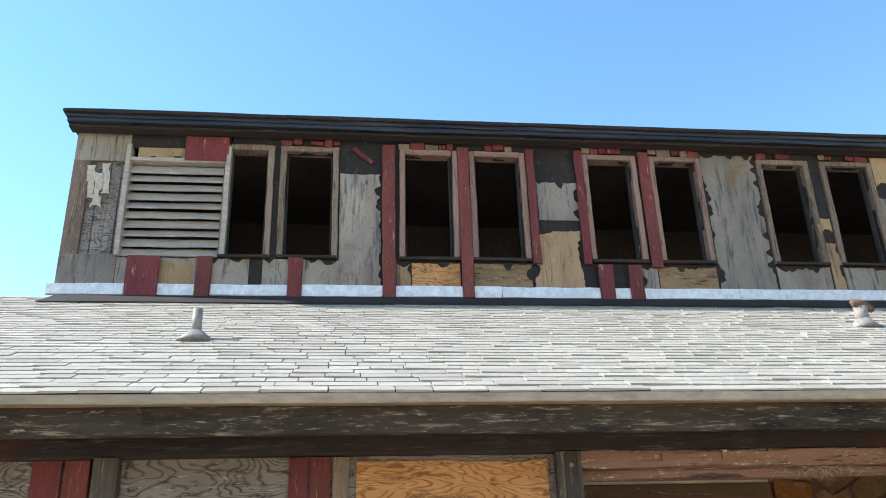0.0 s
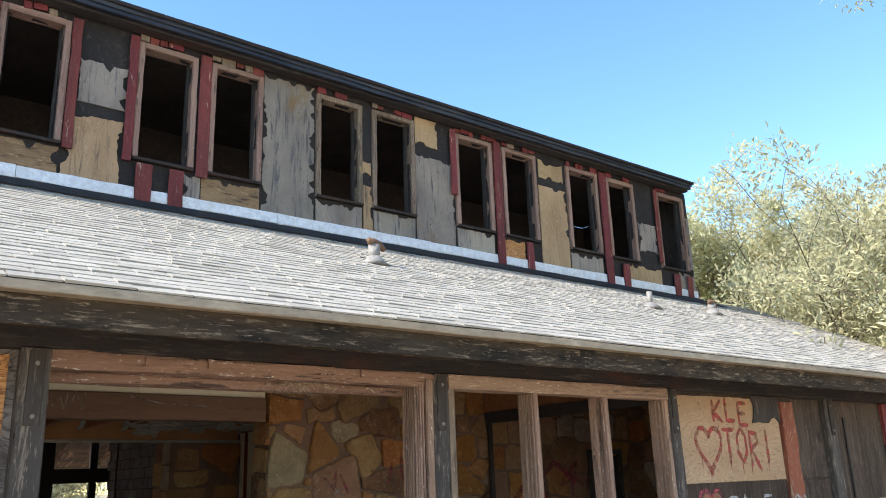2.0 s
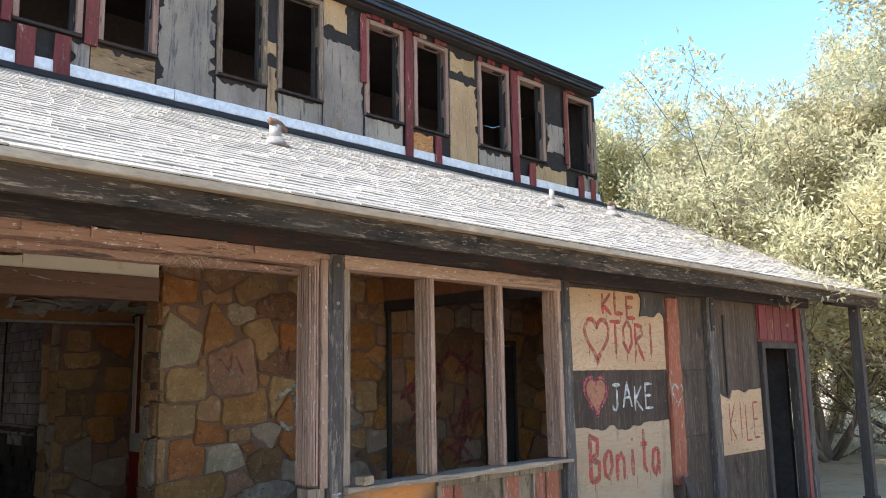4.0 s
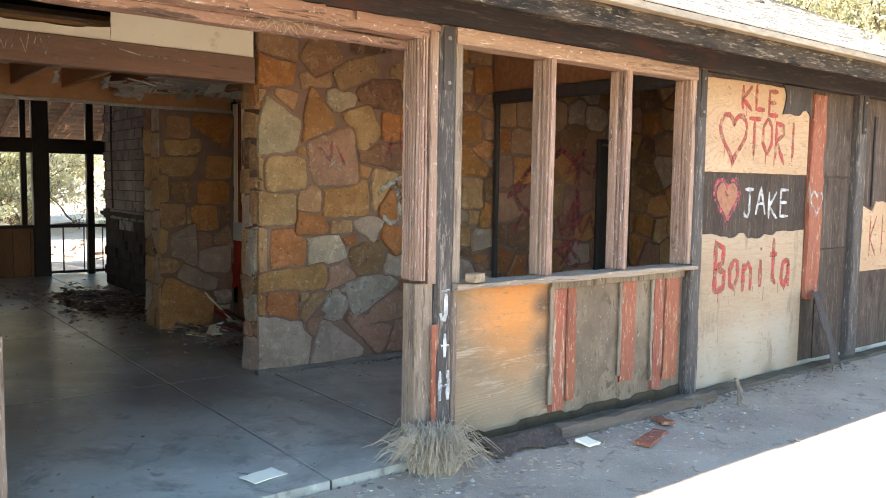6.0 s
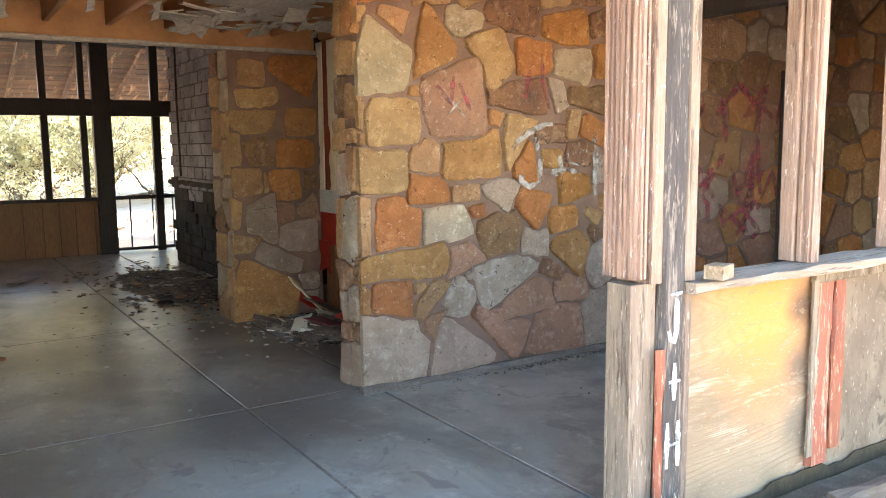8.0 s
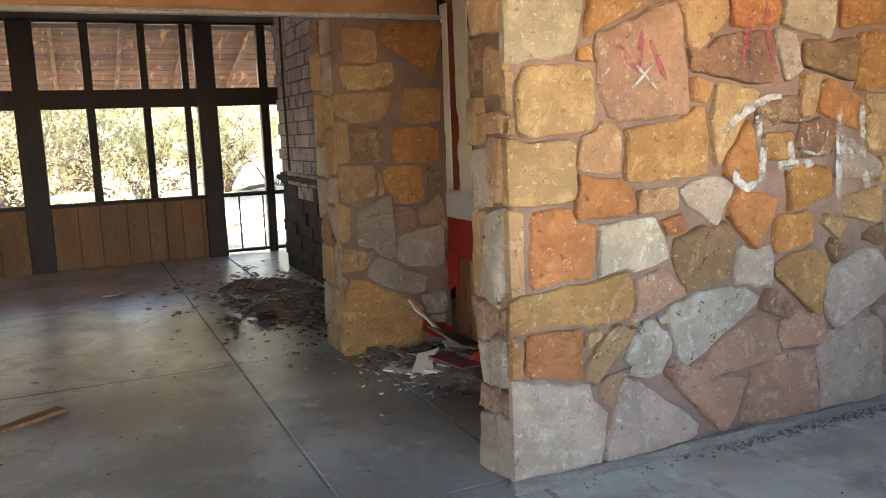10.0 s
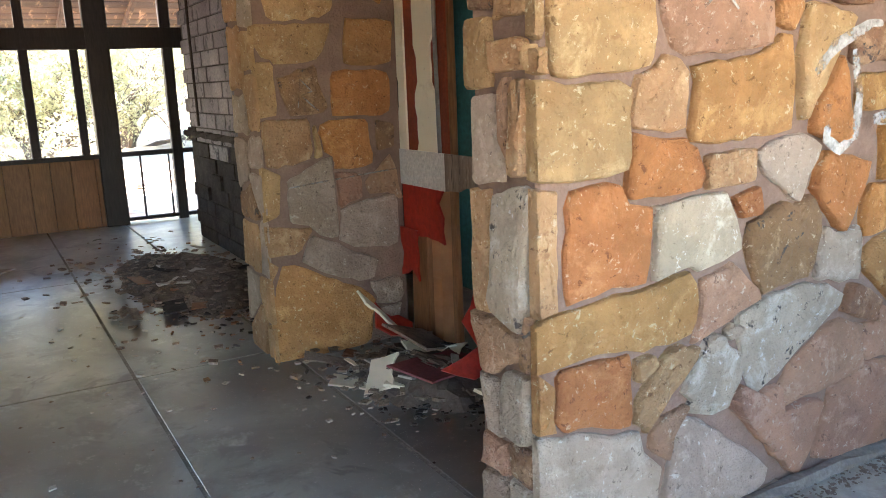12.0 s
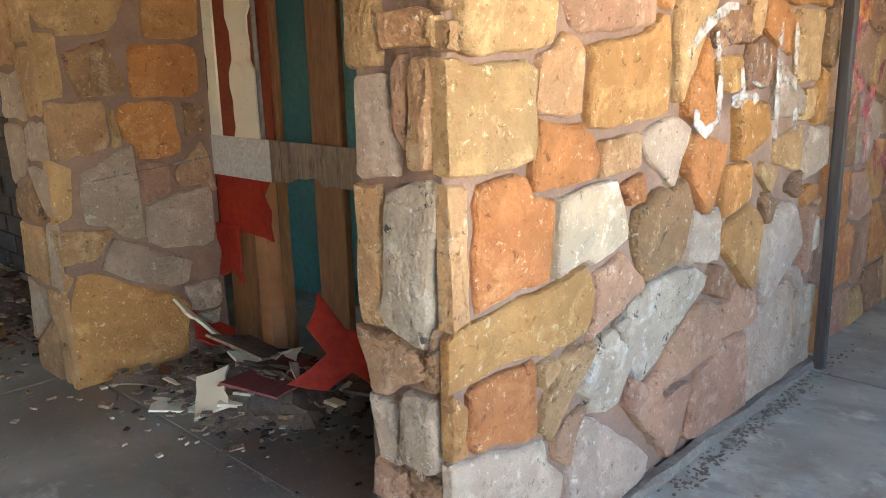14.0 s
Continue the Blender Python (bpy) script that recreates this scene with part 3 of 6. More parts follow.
def stone_face(parent, seeds, x0, x1, z0, z1, to_world, gap=0.022, depth=0.03, seed=3):
    """Lays the stones of one wall face; to_world turns (along, up, out) into a place."""
    rnd = random.Random(seed)
    for poly, c in stone_cells(seeds, x0, x1, z0, z1, gap):
        area = abs(sum(p[0] * q[1] - q[0] * p[1] for p, q in zip(poly, poly[1:] + poly[:1]))) / 2
        if area < 0.0012:
            continue
        rounded = []
        for k in range(len(poly)):
            p, s = Vector((*poly[k], 0)), Vector((*poly[(k + 1) % len(poly)], 0))
            ln = max((s - p).length, 1e-3)
            cut = min(0.3, rnd.uniform(0.01, 0.03) / ln)
            rounded += [p.lerp(s, cut), p.lerp(s, 1 - cut)]
            if ln > 0.1:
                side = Vector((-(s - p).y, (s - p).x, 0)) / ln
                rounded.insert(-1, p.lerp(s, rnd.uniform(0.35, 0.65)) + side * rnd.uniform(-0.004, 0.018))
        cen = sum(rounded, Vector()) / len(rounded)
        out = depth * rnd.uniform(0.6, 1.25)
        tx, tz = rnd.uniform(-0.06, 0.06), rnd.uniform(-0.06, 0.06)
        bm = bmesh.new()
        rings = []
        for f, o in ((1.0, -0.02), (1.0, 0.5), (0.955, 0.85), (0.84, 1.0)):
            ring = []
            for p in rounded:
                q = cen + (p - cen) * f
                lift = out * o + ((q.x - cen.x) * tx + (q.y - cen.y) * tz if o > 0.5 else 0) + (rnd.uniform(-0.004, 0.004) if o > 0.8 else 0)
                ring.append(bm.verts.new(to_world(q.x, q.y, lift)))
            rings.append(ring)
        for r, s in zip(rings, rings[1:]):
            for k in range(len(r)):
                j = (k + 1) % len(r)
                bm.faces.new((r[k], r[j], s[j], s[k]))
        top = bm.verts.new(to_world(cen.x, cen.y, out * 1.0 + rnd.uniform(-0.003, 0.004)))
        for k in range(len(rounded)):
            bm.faces.new((rings[-1][k], rings[-1][(k + 1) % len(rounded)], top))
        bmesh.ops.recalc_face_normals(bm, faces=bm.faces[:])
        part("stone", bm, STONE[c], parent)


def within(p, poly):
    """Whether the point p lies inside an outline."""
    odd = False
    for a, b in zip(poly, poly[1:] + poly[:1]):
        if (a.y > p.y) != (b.y > p.y) and p.x < (b.x - a.x) * (p.y - a.y) / (b.y - a.y) + a.x:
            odd = not odd
    return odd


def laid_stones(parent, stones, to_world, low=-9.0, depth=0.032, seed=3):
    """Fieldstones on a wall face, each given as (along, up, half length, half height, tilt, taper, colour); to_world turns (along, up, out) into a place."""
    rnd = random.Random(seed)
    laid = []
    for x, z, a, b, tilt, taper, c in stones:
        turn = Matrix.Rotation(radians(tilt), 2)
        mid = Vector((x, z))
        corners = [Vector((-a, -b * (1 - taper))), Vector((a, -b * (1 + taper))), Vector((a, b * (1 + taper))), Vector((-a, b * (1 - taper)))]
        rim = []
        for k in range(4):
            p, q, r = corners[k - 1], corners[k], corners[(k + 1) % 4]
            f, g = rnd.uniform(0.1, 0.28), rnd.uniform(0.1, 0.28)
            rim += [q.lerp(p, f), (q.lerp(p, f * 0.35) + q.lerp(r, g * 0.35)) / 2, q.lerp(r, g)]
        size = min(a, b)
        wob = min(0.008, size * 0.1)
        fine = []
        for k, p in enumerate(rim):
            q = rim[(k + 1) % 12]
            n = max(1, int((q - p).length / 0.045))
            fine += [mid + turn @ (p.lerp(q, i / n) * 1.06 + Vector((rnd.uniform(-wob, wob), rnd.uniform(-wob, wob)))) for i in range(n)]
        for other, centre in laid:
            if (centre - mid).length < 0.75:
                grown = [q + (q - centre).normalized() * 0.016 for q in other]
                for k, p in enumerate(fine):
                    while within(p, grown) and (p - mid).length > 0.02:
                        p = mid + (p - mid) * 0.94
                    fine[k] = p
        laid.append((fine, mid))
        out = depth * rnd.uniform(0.7, 1.3)
        tx, tz = rnd.uniform(-0.05, 0.05), rnd.uniform(-0.05, 0.05)
        bm = bmesh.new()
        rings = []
        for inset, o, rough in ((0.0, -0.4, 0.0), (0.0, 0.5, 0.001), (0.05, 0.86, 0.002), (0.16, 1.0, 0.003), (0.45, 1.06, 0.004), (0.75, 1.08, 0.004)):
            ring = []
            for p in fine:
                d = p - mid
                q = d * max(0.2, 1 - inset * size / max(d.length, 1e-4)) if inset < 0.3 else d * (1 - inset)
                lift = out * o + (q.x * tx + q.y * tz if o > 0.3 else 0) + rnd.uniform(-rough, rough)
                ring.append(bm.verts.new(to_world(max(x + q.x, low), max(z + q.y, 0.004), lift)))
            rings.append(ring)
        n = len(fine)
        for r, t in zip(rings, rings[1:]):
            for k in range(n):
                bm.faces.new((r[k], r[(k + 1) % n], t[(k + 1) % n], t[k]))
        bm.faces.new(rings[-1])
        bmesh.ops.recalc_face_normals(bm, faces=bm.faces[:])
        part("stone", bm, STONE[c], parent)


def random_seeds(x0, x1, z0, z1, size, letters, seed):
    rnd = random.Random(seed)
    out = []
    rows = max(1, round((z1 - z0) / size))
    for r in range(rows):
        x = x0 + rnd.uniform(0.1, 0.5) * size
        while x < x1:
            out.append((x, z0 + (r + 0.5 + rnd.uniform(-0.3, 0.3)) * (z1 - z0) / rows, size * rnd.uniform(0.35, 0.65), size * rnd.uniform(0.3, 0.55), rnd.choice(letters)))
            x += size * rnd.uniform(0.8, 1.35)
    return out

# ---- setting: ground, slab, pavement ----
bm = bmesh.new()
NG = 60
gv = {}
rg = random.Random(5)
for i in range(NG + 1):
    for j in range(NG + 1):
        s, t = (i / NG * 2 - 1), (j / NG * 2 - 1)
        x, y = 8 + math.copysign(abs(s) ** 3.2, s) * 900, 5 + math.copysign(abs(t) ** 3.2, t) * 900
        far = max(0.0, math.hypot(x - 4, y - 8) - 14)
        gv[i, j] = bm.verts.new((x, y, -0.07 + 0.5 * math.sin(x * 0.05) * min(1, far * 0.02) + rg.uniform(-0.01, 0.01) * min(1, far)))
for i in range(NG):
    for j in range(NG):
        bm.faces.new((gv[i, j], gv[i + 1, j], gv[i + 1, j + 1], gv[i, j + 1]))
ground = tagged(part("ground", bm, DIRT), "dry tan dirt ground", "ground", kind="structure")

slab = thing("floor", "dusty smooth grey concrete slab floor with score lines", "floor", kind="structure")
# slab in panels divided by narrow joints
SX, SY = (-4.0, -0.9, 2.71, 3.497, 5.7, 10.6), (4.06, 6.46, 8.88, 11.4, 14.2)
for a, b in zip(SX, SX[1:]):
    for c, d in zip(SY, SY[1:]):
        c = 4.2 if c < 4.1 and a > 3.4 else c
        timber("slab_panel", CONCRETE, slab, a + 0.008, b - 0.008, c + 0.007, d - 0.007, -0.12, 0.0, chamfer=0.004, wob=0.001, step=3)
timber("joint_filler", JOINT, slab, -4.0, 10.6, 4.21, 14.19, -0.13, -0.0015, wob=0, chamfer=0.001, step=20)

soil = tagged(part("soil_strip", add_timber(bmesh.new(), 3.5, 10.6, 4.03, 4.2, -0.12, -0.028, wob=0.012, step=0.18, chamfer=0.02), mat("dark_damp_soil", (0.12, 0.09, 0.06), (0.07, 0.055, 0.035), 7, 0.95, 1.0, 50, (0.2, 0.15, 0.1), relief=0.03, spots=(0.08, 0.08, 0.04))), "dark damp soil along the wall foot", "soil", kind="structure")
pavement = thing("pavement", "dusty worn concrete pavement along the facade", "pavement", kind="structure")
for a, b in ((-6, -3.2), (-3.2, -0.4), (-0.4, 2.4), (2.4, 5.2), (5.2, 8.0), (8.0, 11.2)):
    timber("paving_slab", WALK, pavement, a + 0.005, b - 0.005, 1.2, 4.05, -0.13, -0.045 + 0.004 * math.sin(a * 3), chamfer=0.01, wob=0.004, step=0.4)

# ---- setting: stone walls ----
WALL_STONES_A = [
    (3.56, 1.90, 0.17, 0.17, -12, -0.34, "L"), (3.92, 2.01, 0.14, 0.13, -13, -0.79, "Y"), (4.04, 1.70, 0.21, 0.21, 9, 0.14, "R"), (3.76, 1.75, 0.04, 0.03, 3, 0.16, "Y"),
    (4.33, 1.97, 0.13, 0.16, 32, -0.15, "T"), (3.62, 1.57, 0.17, 0.13, -1, -0.08, "T"), (3.38, 1.61, 0.05, 0.07, -18, 0.03, "T"), (3.37, 1.47, 0.06, 0.03, -1, 0.05, "T"),
    (3.52, 1.30, 0.17, 0.13, -1, -0.03, "T"), (3.82, 1.38, 0.11, 0.10, -2, 0.10, "T"), (4.16, 1.36, 0.22, 0.13, 6, 0.17, "Y"), (3.85, 1.18, 0.14, 0.09, 1, -0.02, "O"),
    (4.12, 1.14, 0.10, 0.05, 1, 0.00, "T"), (4.37, 1.16, 0.14, 0.09, -28, 0.16, "G"), (4.33, 1.58, 0.06, 0.06, -13, 0.02, "Y"), (4.51, 1.74, 0.24, 0.09, -1, 0.40, "B"),
]
WALL_STONES_B = [
    (4.66, 1.98, 0.14, 0.11, 5, -0.15, "O"), (4.98, 1.95, 0.16, 0.10, -3, 0.22, "L"), (4.91, 2.18, 0.18, 0.10, 4, 0.29, "O"), (5.36, 2.00, 0.24, 0.11, 6, 0.07, "O"),
    (5.64, 1.84, 0.11, 0.08, -21, 0.25, "Y"), (5.52, 1.68, 0.19, 0.10, -19, -0.66, "O"), (5.11, 1.74, 0.16, 0.08, -5, 0.23, "B"), (5.32, 1.79, 0.04, 0.06, -32, 0.07, "Y"),
    (4.86, 1.76, 0.06, 0.11, 20, -0.06, "G"), (4.98, 1.57, 0.05, 0.10, -11, -0.05, "T"), (5.21, 1.51, 0.16, 0.08, -23, -0.13, "O"), (5.51, 1.43, 0.14, 0.13, -88, 0.03, "T"),
    (5.72, 1.48, 0.06, 0.13, -1, 0.07, "B"), (5.69, 1.22, 0.11, 0.07, 81, 0.03, "O"), (4.49, 1.46, 0.19, 0.08, 65, 0.56, "T"), (4.80, 1.50, 0.13, 0.06, 4, 0.03, "B"),
]
WALL_STONES_C = [
    (4.80, 1.34, 0.08, 0.06, 0, 0.00, "Y"), (5.05, 1.37, 0.12, 0.09, -9, -0.26, "B"), (4.57, 1.30, 0.09, 0.11, 13, 0.44, "O"), (5.00, 1.15, 0.13, 0.09, 5, -0.21, "O"),
    (5.32, 1.23, 0.14, 0.07, -15, -0.55, "G"), (5.54, 1.20, 0.08, 0.06, 0, 0.00, "T"), (5.37, 1.03, 0.12, 0.07, -1, 0.32, "T"), (5.65, 1.00, 0.12, 0.10, 7, -0.06, "G"),
    (4.64, 1.04, 0.12, 0.10, -27, 0.35, "O"), (4.91, 0.94, 0.12, 0.08, 7, -0.09, "O"), (5.47, 0.90, 0.07, 0.07, -17, -0.02, "B"), (5.17, 0.95, 0.07, 0.04, -29, 0.30, "T"),
    (4.67, 0.80, 0.11, 0.09, -7, 0.06, "G"), (4.99, 0.73, 0.12, 0.14, 50, -0.41, "Y"), (5.34, 0.64, 0.14, 0.22, -66, 0.03, "G"), (5.18, 0.83, 0.05, 0.04, -41, 0.40, "B"),
]
WALL_STONES_D = [
    (5.62, 0.61, 0.14, 0.06, 95, 0.57, "R"), (5.63, 0.81, 0.07, 0.04, 0, -0.12, "O"), (4.81, 0.60, 0.09, 0.05, -26, -0.17, "B"), (4.98, 0.47, 0.14, 0.09, 9, 0.20, "R"),
    (4.46, 0.61, 0.26, 0.11, 19, -0.53, "S"), (4.61, 0.44, 0.21, 0.11, 6, -0.06, "R"), (4.87, 0.20, 0.18, 0.21, 83, -0.21, "R"), (5.31, 0.21, 0.23, 0.23, 0, -0.01, "G"),
    (5.57, 0.38, 0.06, 0.14, 22, -0.50, "G"), (5.66, 0.09, 0.11, 0.11, 1, 0.09, "G"), (4.39, 0.27, 0.24, 0.10, -34, 0.42, "R"), (4.11, 0.14, 0.23, 0.12, -17, -0.69, "G"),
    (3.87, 0.34, 0.06, 0.07, -17, 0.44, "R"), (3.59, 0.21, 0.24, 0.19, -8, -0.11, "G"), (4.35, -0.01, 0.06, 0.03, 3, 0.21, "G"), (3.59, 0.52, 0.13, 0.11, -1, 0.01, "O"),
]
WALL_STONES_E = [
    (3.41, 0.52, 0.04, 0.11, -5, -0.07, "Y"), (3.67, 0.72, 0.30, 0.09, 4, 0.13, "Y"), (4.09, 0.74, 0.08, 0.12, -72, 0.32, "R"), (3.64, 0.98, 0.14, 0.15, -1, -0.07, "O"),
    (3.98, 0.96, 0.11, 0.16, 97, -0.17, "W"), (3.83, 1.05, 0.03, 0.01, 13, -0.85, "W"), (4.20, 1.02, 0.06, 0.04, 10, 0.07, "O"), (4.38, 0.86, 0.14, 0.16, -72, -0.13, "B"),
    (3.41, 0.99, 0.04, 0.18, 0, 0.01, "T"), (4.18, 0.62, 0.06, 0.05, -20, 0.58, "G"), (4.07, 0.48, 0.10, 0.12, -33, -0.40, "S"), (3.85, 0.52, 0.05, 0.15, -44, 0.36, "T"),
    (3.77, 0.59, 0.04, 0.03, 20, -0.22, "T"), (5.23, 2.23, 0.09, 0.08, 15, 0.07, "B"), (5.46, 2.25, 0.07, 0.07, 0, 0.02, "B"), (5.69, 2.24, 0.10, 0.07, -106, 0.83, "T"),
]
WALL_STONES_F = [
    (3.53, 2.55, 0.08, 0.18, 80, -0.04, "T"), (3.53, 2.35, 0.16, 0.11, -5, -0.24, "O"), (3.92, 2.52, 0.16, 0.13, 41, 0.26, "T"), (3.88, 2.31, 0.13, 0.06, 8, -0.02, "T"),
    (4.26, 2.42, 0.21, 0.10, 20, -0.23, "T"), (4.11, 2.16, 0.09, 0.13, 81, 0.01, "L"), (4.48, 2.25, 0.20, 0.12, -4, 0.17, "B"), (4.76, 2.43, 0.15, 0.13, 19, 0.18, "T"),
    (4.39, 2.69, 0.19, 0.11, 10, 0.09, "B"), (4.72, 2.79, 0.17, 0.06, 19, -0.54, "O"), (3.39, 2.15, 0.06, 0.05, 0, 0.18, "T"), (3.62, 2.16, 0.09, 0.05, -20, 0.41, "T"),
    (4.04, 2.72, 0.07, 0.04, 0, 0.32, "O"),
]
WALL_STONES_G = [
    (5.04, 2.45, 0.13, 0.11, 4, 0.1, "B"), (5.34, 2.46, 0.14, 0.11, -6, -0.1, "T"), (5.63, 2.46, 0.11, 0.12, 8, 0.0, "O"), (5.0, 2.66, 0.14, 0.07, 0, 0.0, "T"), (5.3, 2.67, 0.13, 0.07, 3, 0.1, "O"), (5.6, 2.67, 0.13, 0.07, -3, 0.0, "T"), (3.76, 2.69, 0.1, 0.05, 2, 0.0, "B"),
    (5.72, 0.3, 0.05, 0.08, 0, 0.0, "G"), (5.73, 0.62, 0.04, 0.07, 0, 0.0, "G"), (5.69, 0.75, 0.05, 0.04, 5, 0.0, "R"), (5.7, 1.72, 0.05, 0.05, 0, 0.0, "G"), (5.72, 2.02, 0.05, 0.09, 0, 0.0, "R"),
]
wall_stone = thing("wall_stone", "wall of irregular tan, orange and grey fieldstones set in brown mortar", "stone wall", kind="structure")
bm = bmesh.new()
add_timber(bm, 3.41, 5.8, 6.38, 6.68, -0.05, 2.74, chamfer=0.01, wob=0.004)
part("mortar", bm, MORTAR, wall_stone)
laid_stones(wall_stone, WALL_STONES_A + WALL_STONES_B + WALL_STONES_C + WALL_STONES_D + WALL_STONES_E + WALL_STONES_F + WALL_STONES_G, lambda a, b, o: (a, 6.38 - o, b), low=3.385)
END_STONES_A = [
    (6.62, 1.50, 0.05, 0.09, 0, 0.00, "T"), (6.48, 1.49, 0.07, 0.04, -2, 0.02, "T"), (6.39, 1.48, 0.01, 0.03, -1, -0.06, "T"), (6.60, 1.27, 0.12, 0.06, 85, -0.17, "G"),
    (6.50, 1.33, 0.02, 0.09, -3, -0.33, "R"), (6.43, 1.30, 0.03, 0.12, 2, 0.01, "T"), (6.63, 0.95, 0.04, 0.18, 0, 0.00, "T"), (6.49, 0.95, 0.08, 0.18, 6, -0.12, "S"),
    (6.55, 0.70, 0.11, 0.08, -21, 0.18, "R"), (6.42, 0.72, 0.02, 0.08, 2, -0.05, "B"), (6.60, 0.49, 0.04, 0.10, -13, -0.12, "G"), (6.47, 0.52, 0.06, 0.10, 2, 0.02, "G"),
]
END_STONES_B = [
    (6.6, 0.12, 0.06, 0.13, 4, 0.0, "G"), (6.46, 0.14, 0.08, 0.12, -3, 0.1, "G"), (6.59, 0.32, 0.06, 0.06, 0, 0.0, "R"), (6.46, 0.34, 0.06, 0.06, 5, 0.0, "B"), (6.46, 1.68, 0.07, 0.09, 5, 0.1, "T"), (6.6, 1.72, 0.06, 0.1, 0, 0.0, "B"), (6.52, 1.93, 0.12, 0.09, 4, 0.1, "T"), (6.46, 2.15, 0.07, 0.09, 0, 0.0, "Y"), (6.6, 2.17, 0.06, 0.1, 3, 0.0, "T"), (6.52, 2.4, 0.12, 0.1, -4, 0.1, "T"), (6.52, 2.62, 0.12, 0.08, 2, 0.0, "B"),
]
laid_stones(wall_stone, END_STONES_A + END_STONES_B, lambda a, b, o: (3.41 - o, a, b), low=6.36, seed=8)
timber("footing", mat("pale_footing", (0.24, 0.205, 0.165), (0.16, 0.135, 0.11), 4, 0.9, 0.3), wall_stone, 3.36, 5.8, 6.31, 6.37, -0.02, 0.035, chamfer=0.02, wob=0.008, step=0.12)

wall_stone_far = thing("wall_stone_pier", "fieldstone pier of tan and brown stones between two rooms", "stone pier", kind="structure")
PIER_STONES_A = [
    (3.67, 0.20, 0.27, 0.21, -11, -0.38, "Y"), (4.05, 0.29, 0.09, 0.07, 1, 0.03, "G"), (3.79, 0.49, 0.20, 0.08, -22, -0.22, "G"), (3.51, 0.64, 0.12, 0.07, -2, -0.17, "T"),
    (3.65, 0.84, 0.12, 0.16, 1, 0.33, "G"), (3.96, 0.68, 0.17, 0.12, 2, 0.16, "G"), (3.86, 0.88, 0.07, 0.08, 0, -0.15, "R"), (4.06, 0.90, 0.09, 0.08, 13, 0.63, "R"),
    (3.87, 1.11, 0.13, 0.13, 8, -0.09, "O"), (3.54, 1.15, 0.12, 0.11, 4, -0.05, "T"), (3.70, 1.14, 0.02, 0.08, 0, 0.00, "T"), (3.96, 1.38, 0.16, 0.11, 0, -0.01, "O"),
    (3.64, 1.39, 0.10, 0.11, 16, -0.00, "B"), (3.44, 1.41, 0.05, 0.13, 0, 0.00, "T"), (3.59, 1.64, 0.09, 0.18, -87, -0.28, "T"), (4.02, 1.64, 0.13, 0.11, -3, -0.05, "Y"),
]
PIER_STONES_B = [
    (3.42, 0.89, 0.05, 0.12, -5, -0.13, "T"), (4.09, 1.15, 0.05, 0.07, 1, -0.14, "B"), (3.38, 0.51, 0.06, 0.04, -52, 0.34, "T"), (4.07, 0.17, 0.06, 0.04, -13, 0.37, "G"),
    (3.95, 2.06, 0.20, 0.12, -14, 0.52, "O"), (3.60, 2.03, 0.11, 0.10, 0, 0.00, "T"), (3.65, 1.83, 0.17, 0.08, 10, -0.15, "T"),
]
timber("mortar", MORTAR, wall_stone_far, 3.405, 4.188, 8.682, 9.1, -0.05, 2.22, chamfer=0.01, wob=0.004)
laid_stones(wall_stone_far, PIER_STONES_A + PIER_STONES_B, lambda a, b, o: (a, 8.682 - o, b), low=3.385, depth=0.026, seed=12)
stone_face(wall_stone_far, random_seeds(8.65, 9.1, 0.0, 2.2, 0.24, "TTGYB", 4), 8.65, 9.1, 0.0, 2.2, lambda a, b, o: (3.4 - o, a, b), gap=0.02, depth=0.016, seed=13)

wall_stone_2 = thing("wall_stone_graffiti", "dim fieldstone wall sprayed with pink graffiti", "stone wall", kind="structure")
timber("mortar", MORTAR, wall_stone_2, 5.81, 10.4, 6.4, 6.75, -0.05, 2.74, chamfer=0.01, wob=0.004)
stone_face(wall_stone_2, random_seeds(5.8, 10.4, 0.0, 2.7, 0.29, "TORBRGY", 21), 5.82, 10.4, 0.0, 2.7, lambda a, b, o: (a, 6.397 - o, b), gap=0.022, depth=0.017, seed=22)

# ---- setting: facade ----
wall_front = thing("wall_front", "shaded front wall of boarded bays, dark posts and torn siding", "wall", kind="structure")
YF = 4.2
POSTS = ((-3.66, -3.54), (-1.21, -1.09), (1.07, 1.2), (3.42, 3.535), (5.775, 5.9), (8.24, 8.4), (10.62, 10.76))
for a, b in POSTS:
    timber("post", POSTGREY, wall_front, a, b, YF - 0.06, YF + 0.1, -0.05, 2.37, chamfer=0.012, wob=0.004, step=0.2)
timber("header_beam", CHARX, wall_front, -6.0, 10.9, YF - 0.05, YF + 0.12, 2.37, 2.6, chamfer=0.012, wob=0.004)
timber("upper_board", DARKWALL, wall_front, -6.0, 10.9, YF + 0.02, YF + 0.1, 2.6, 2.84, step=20)
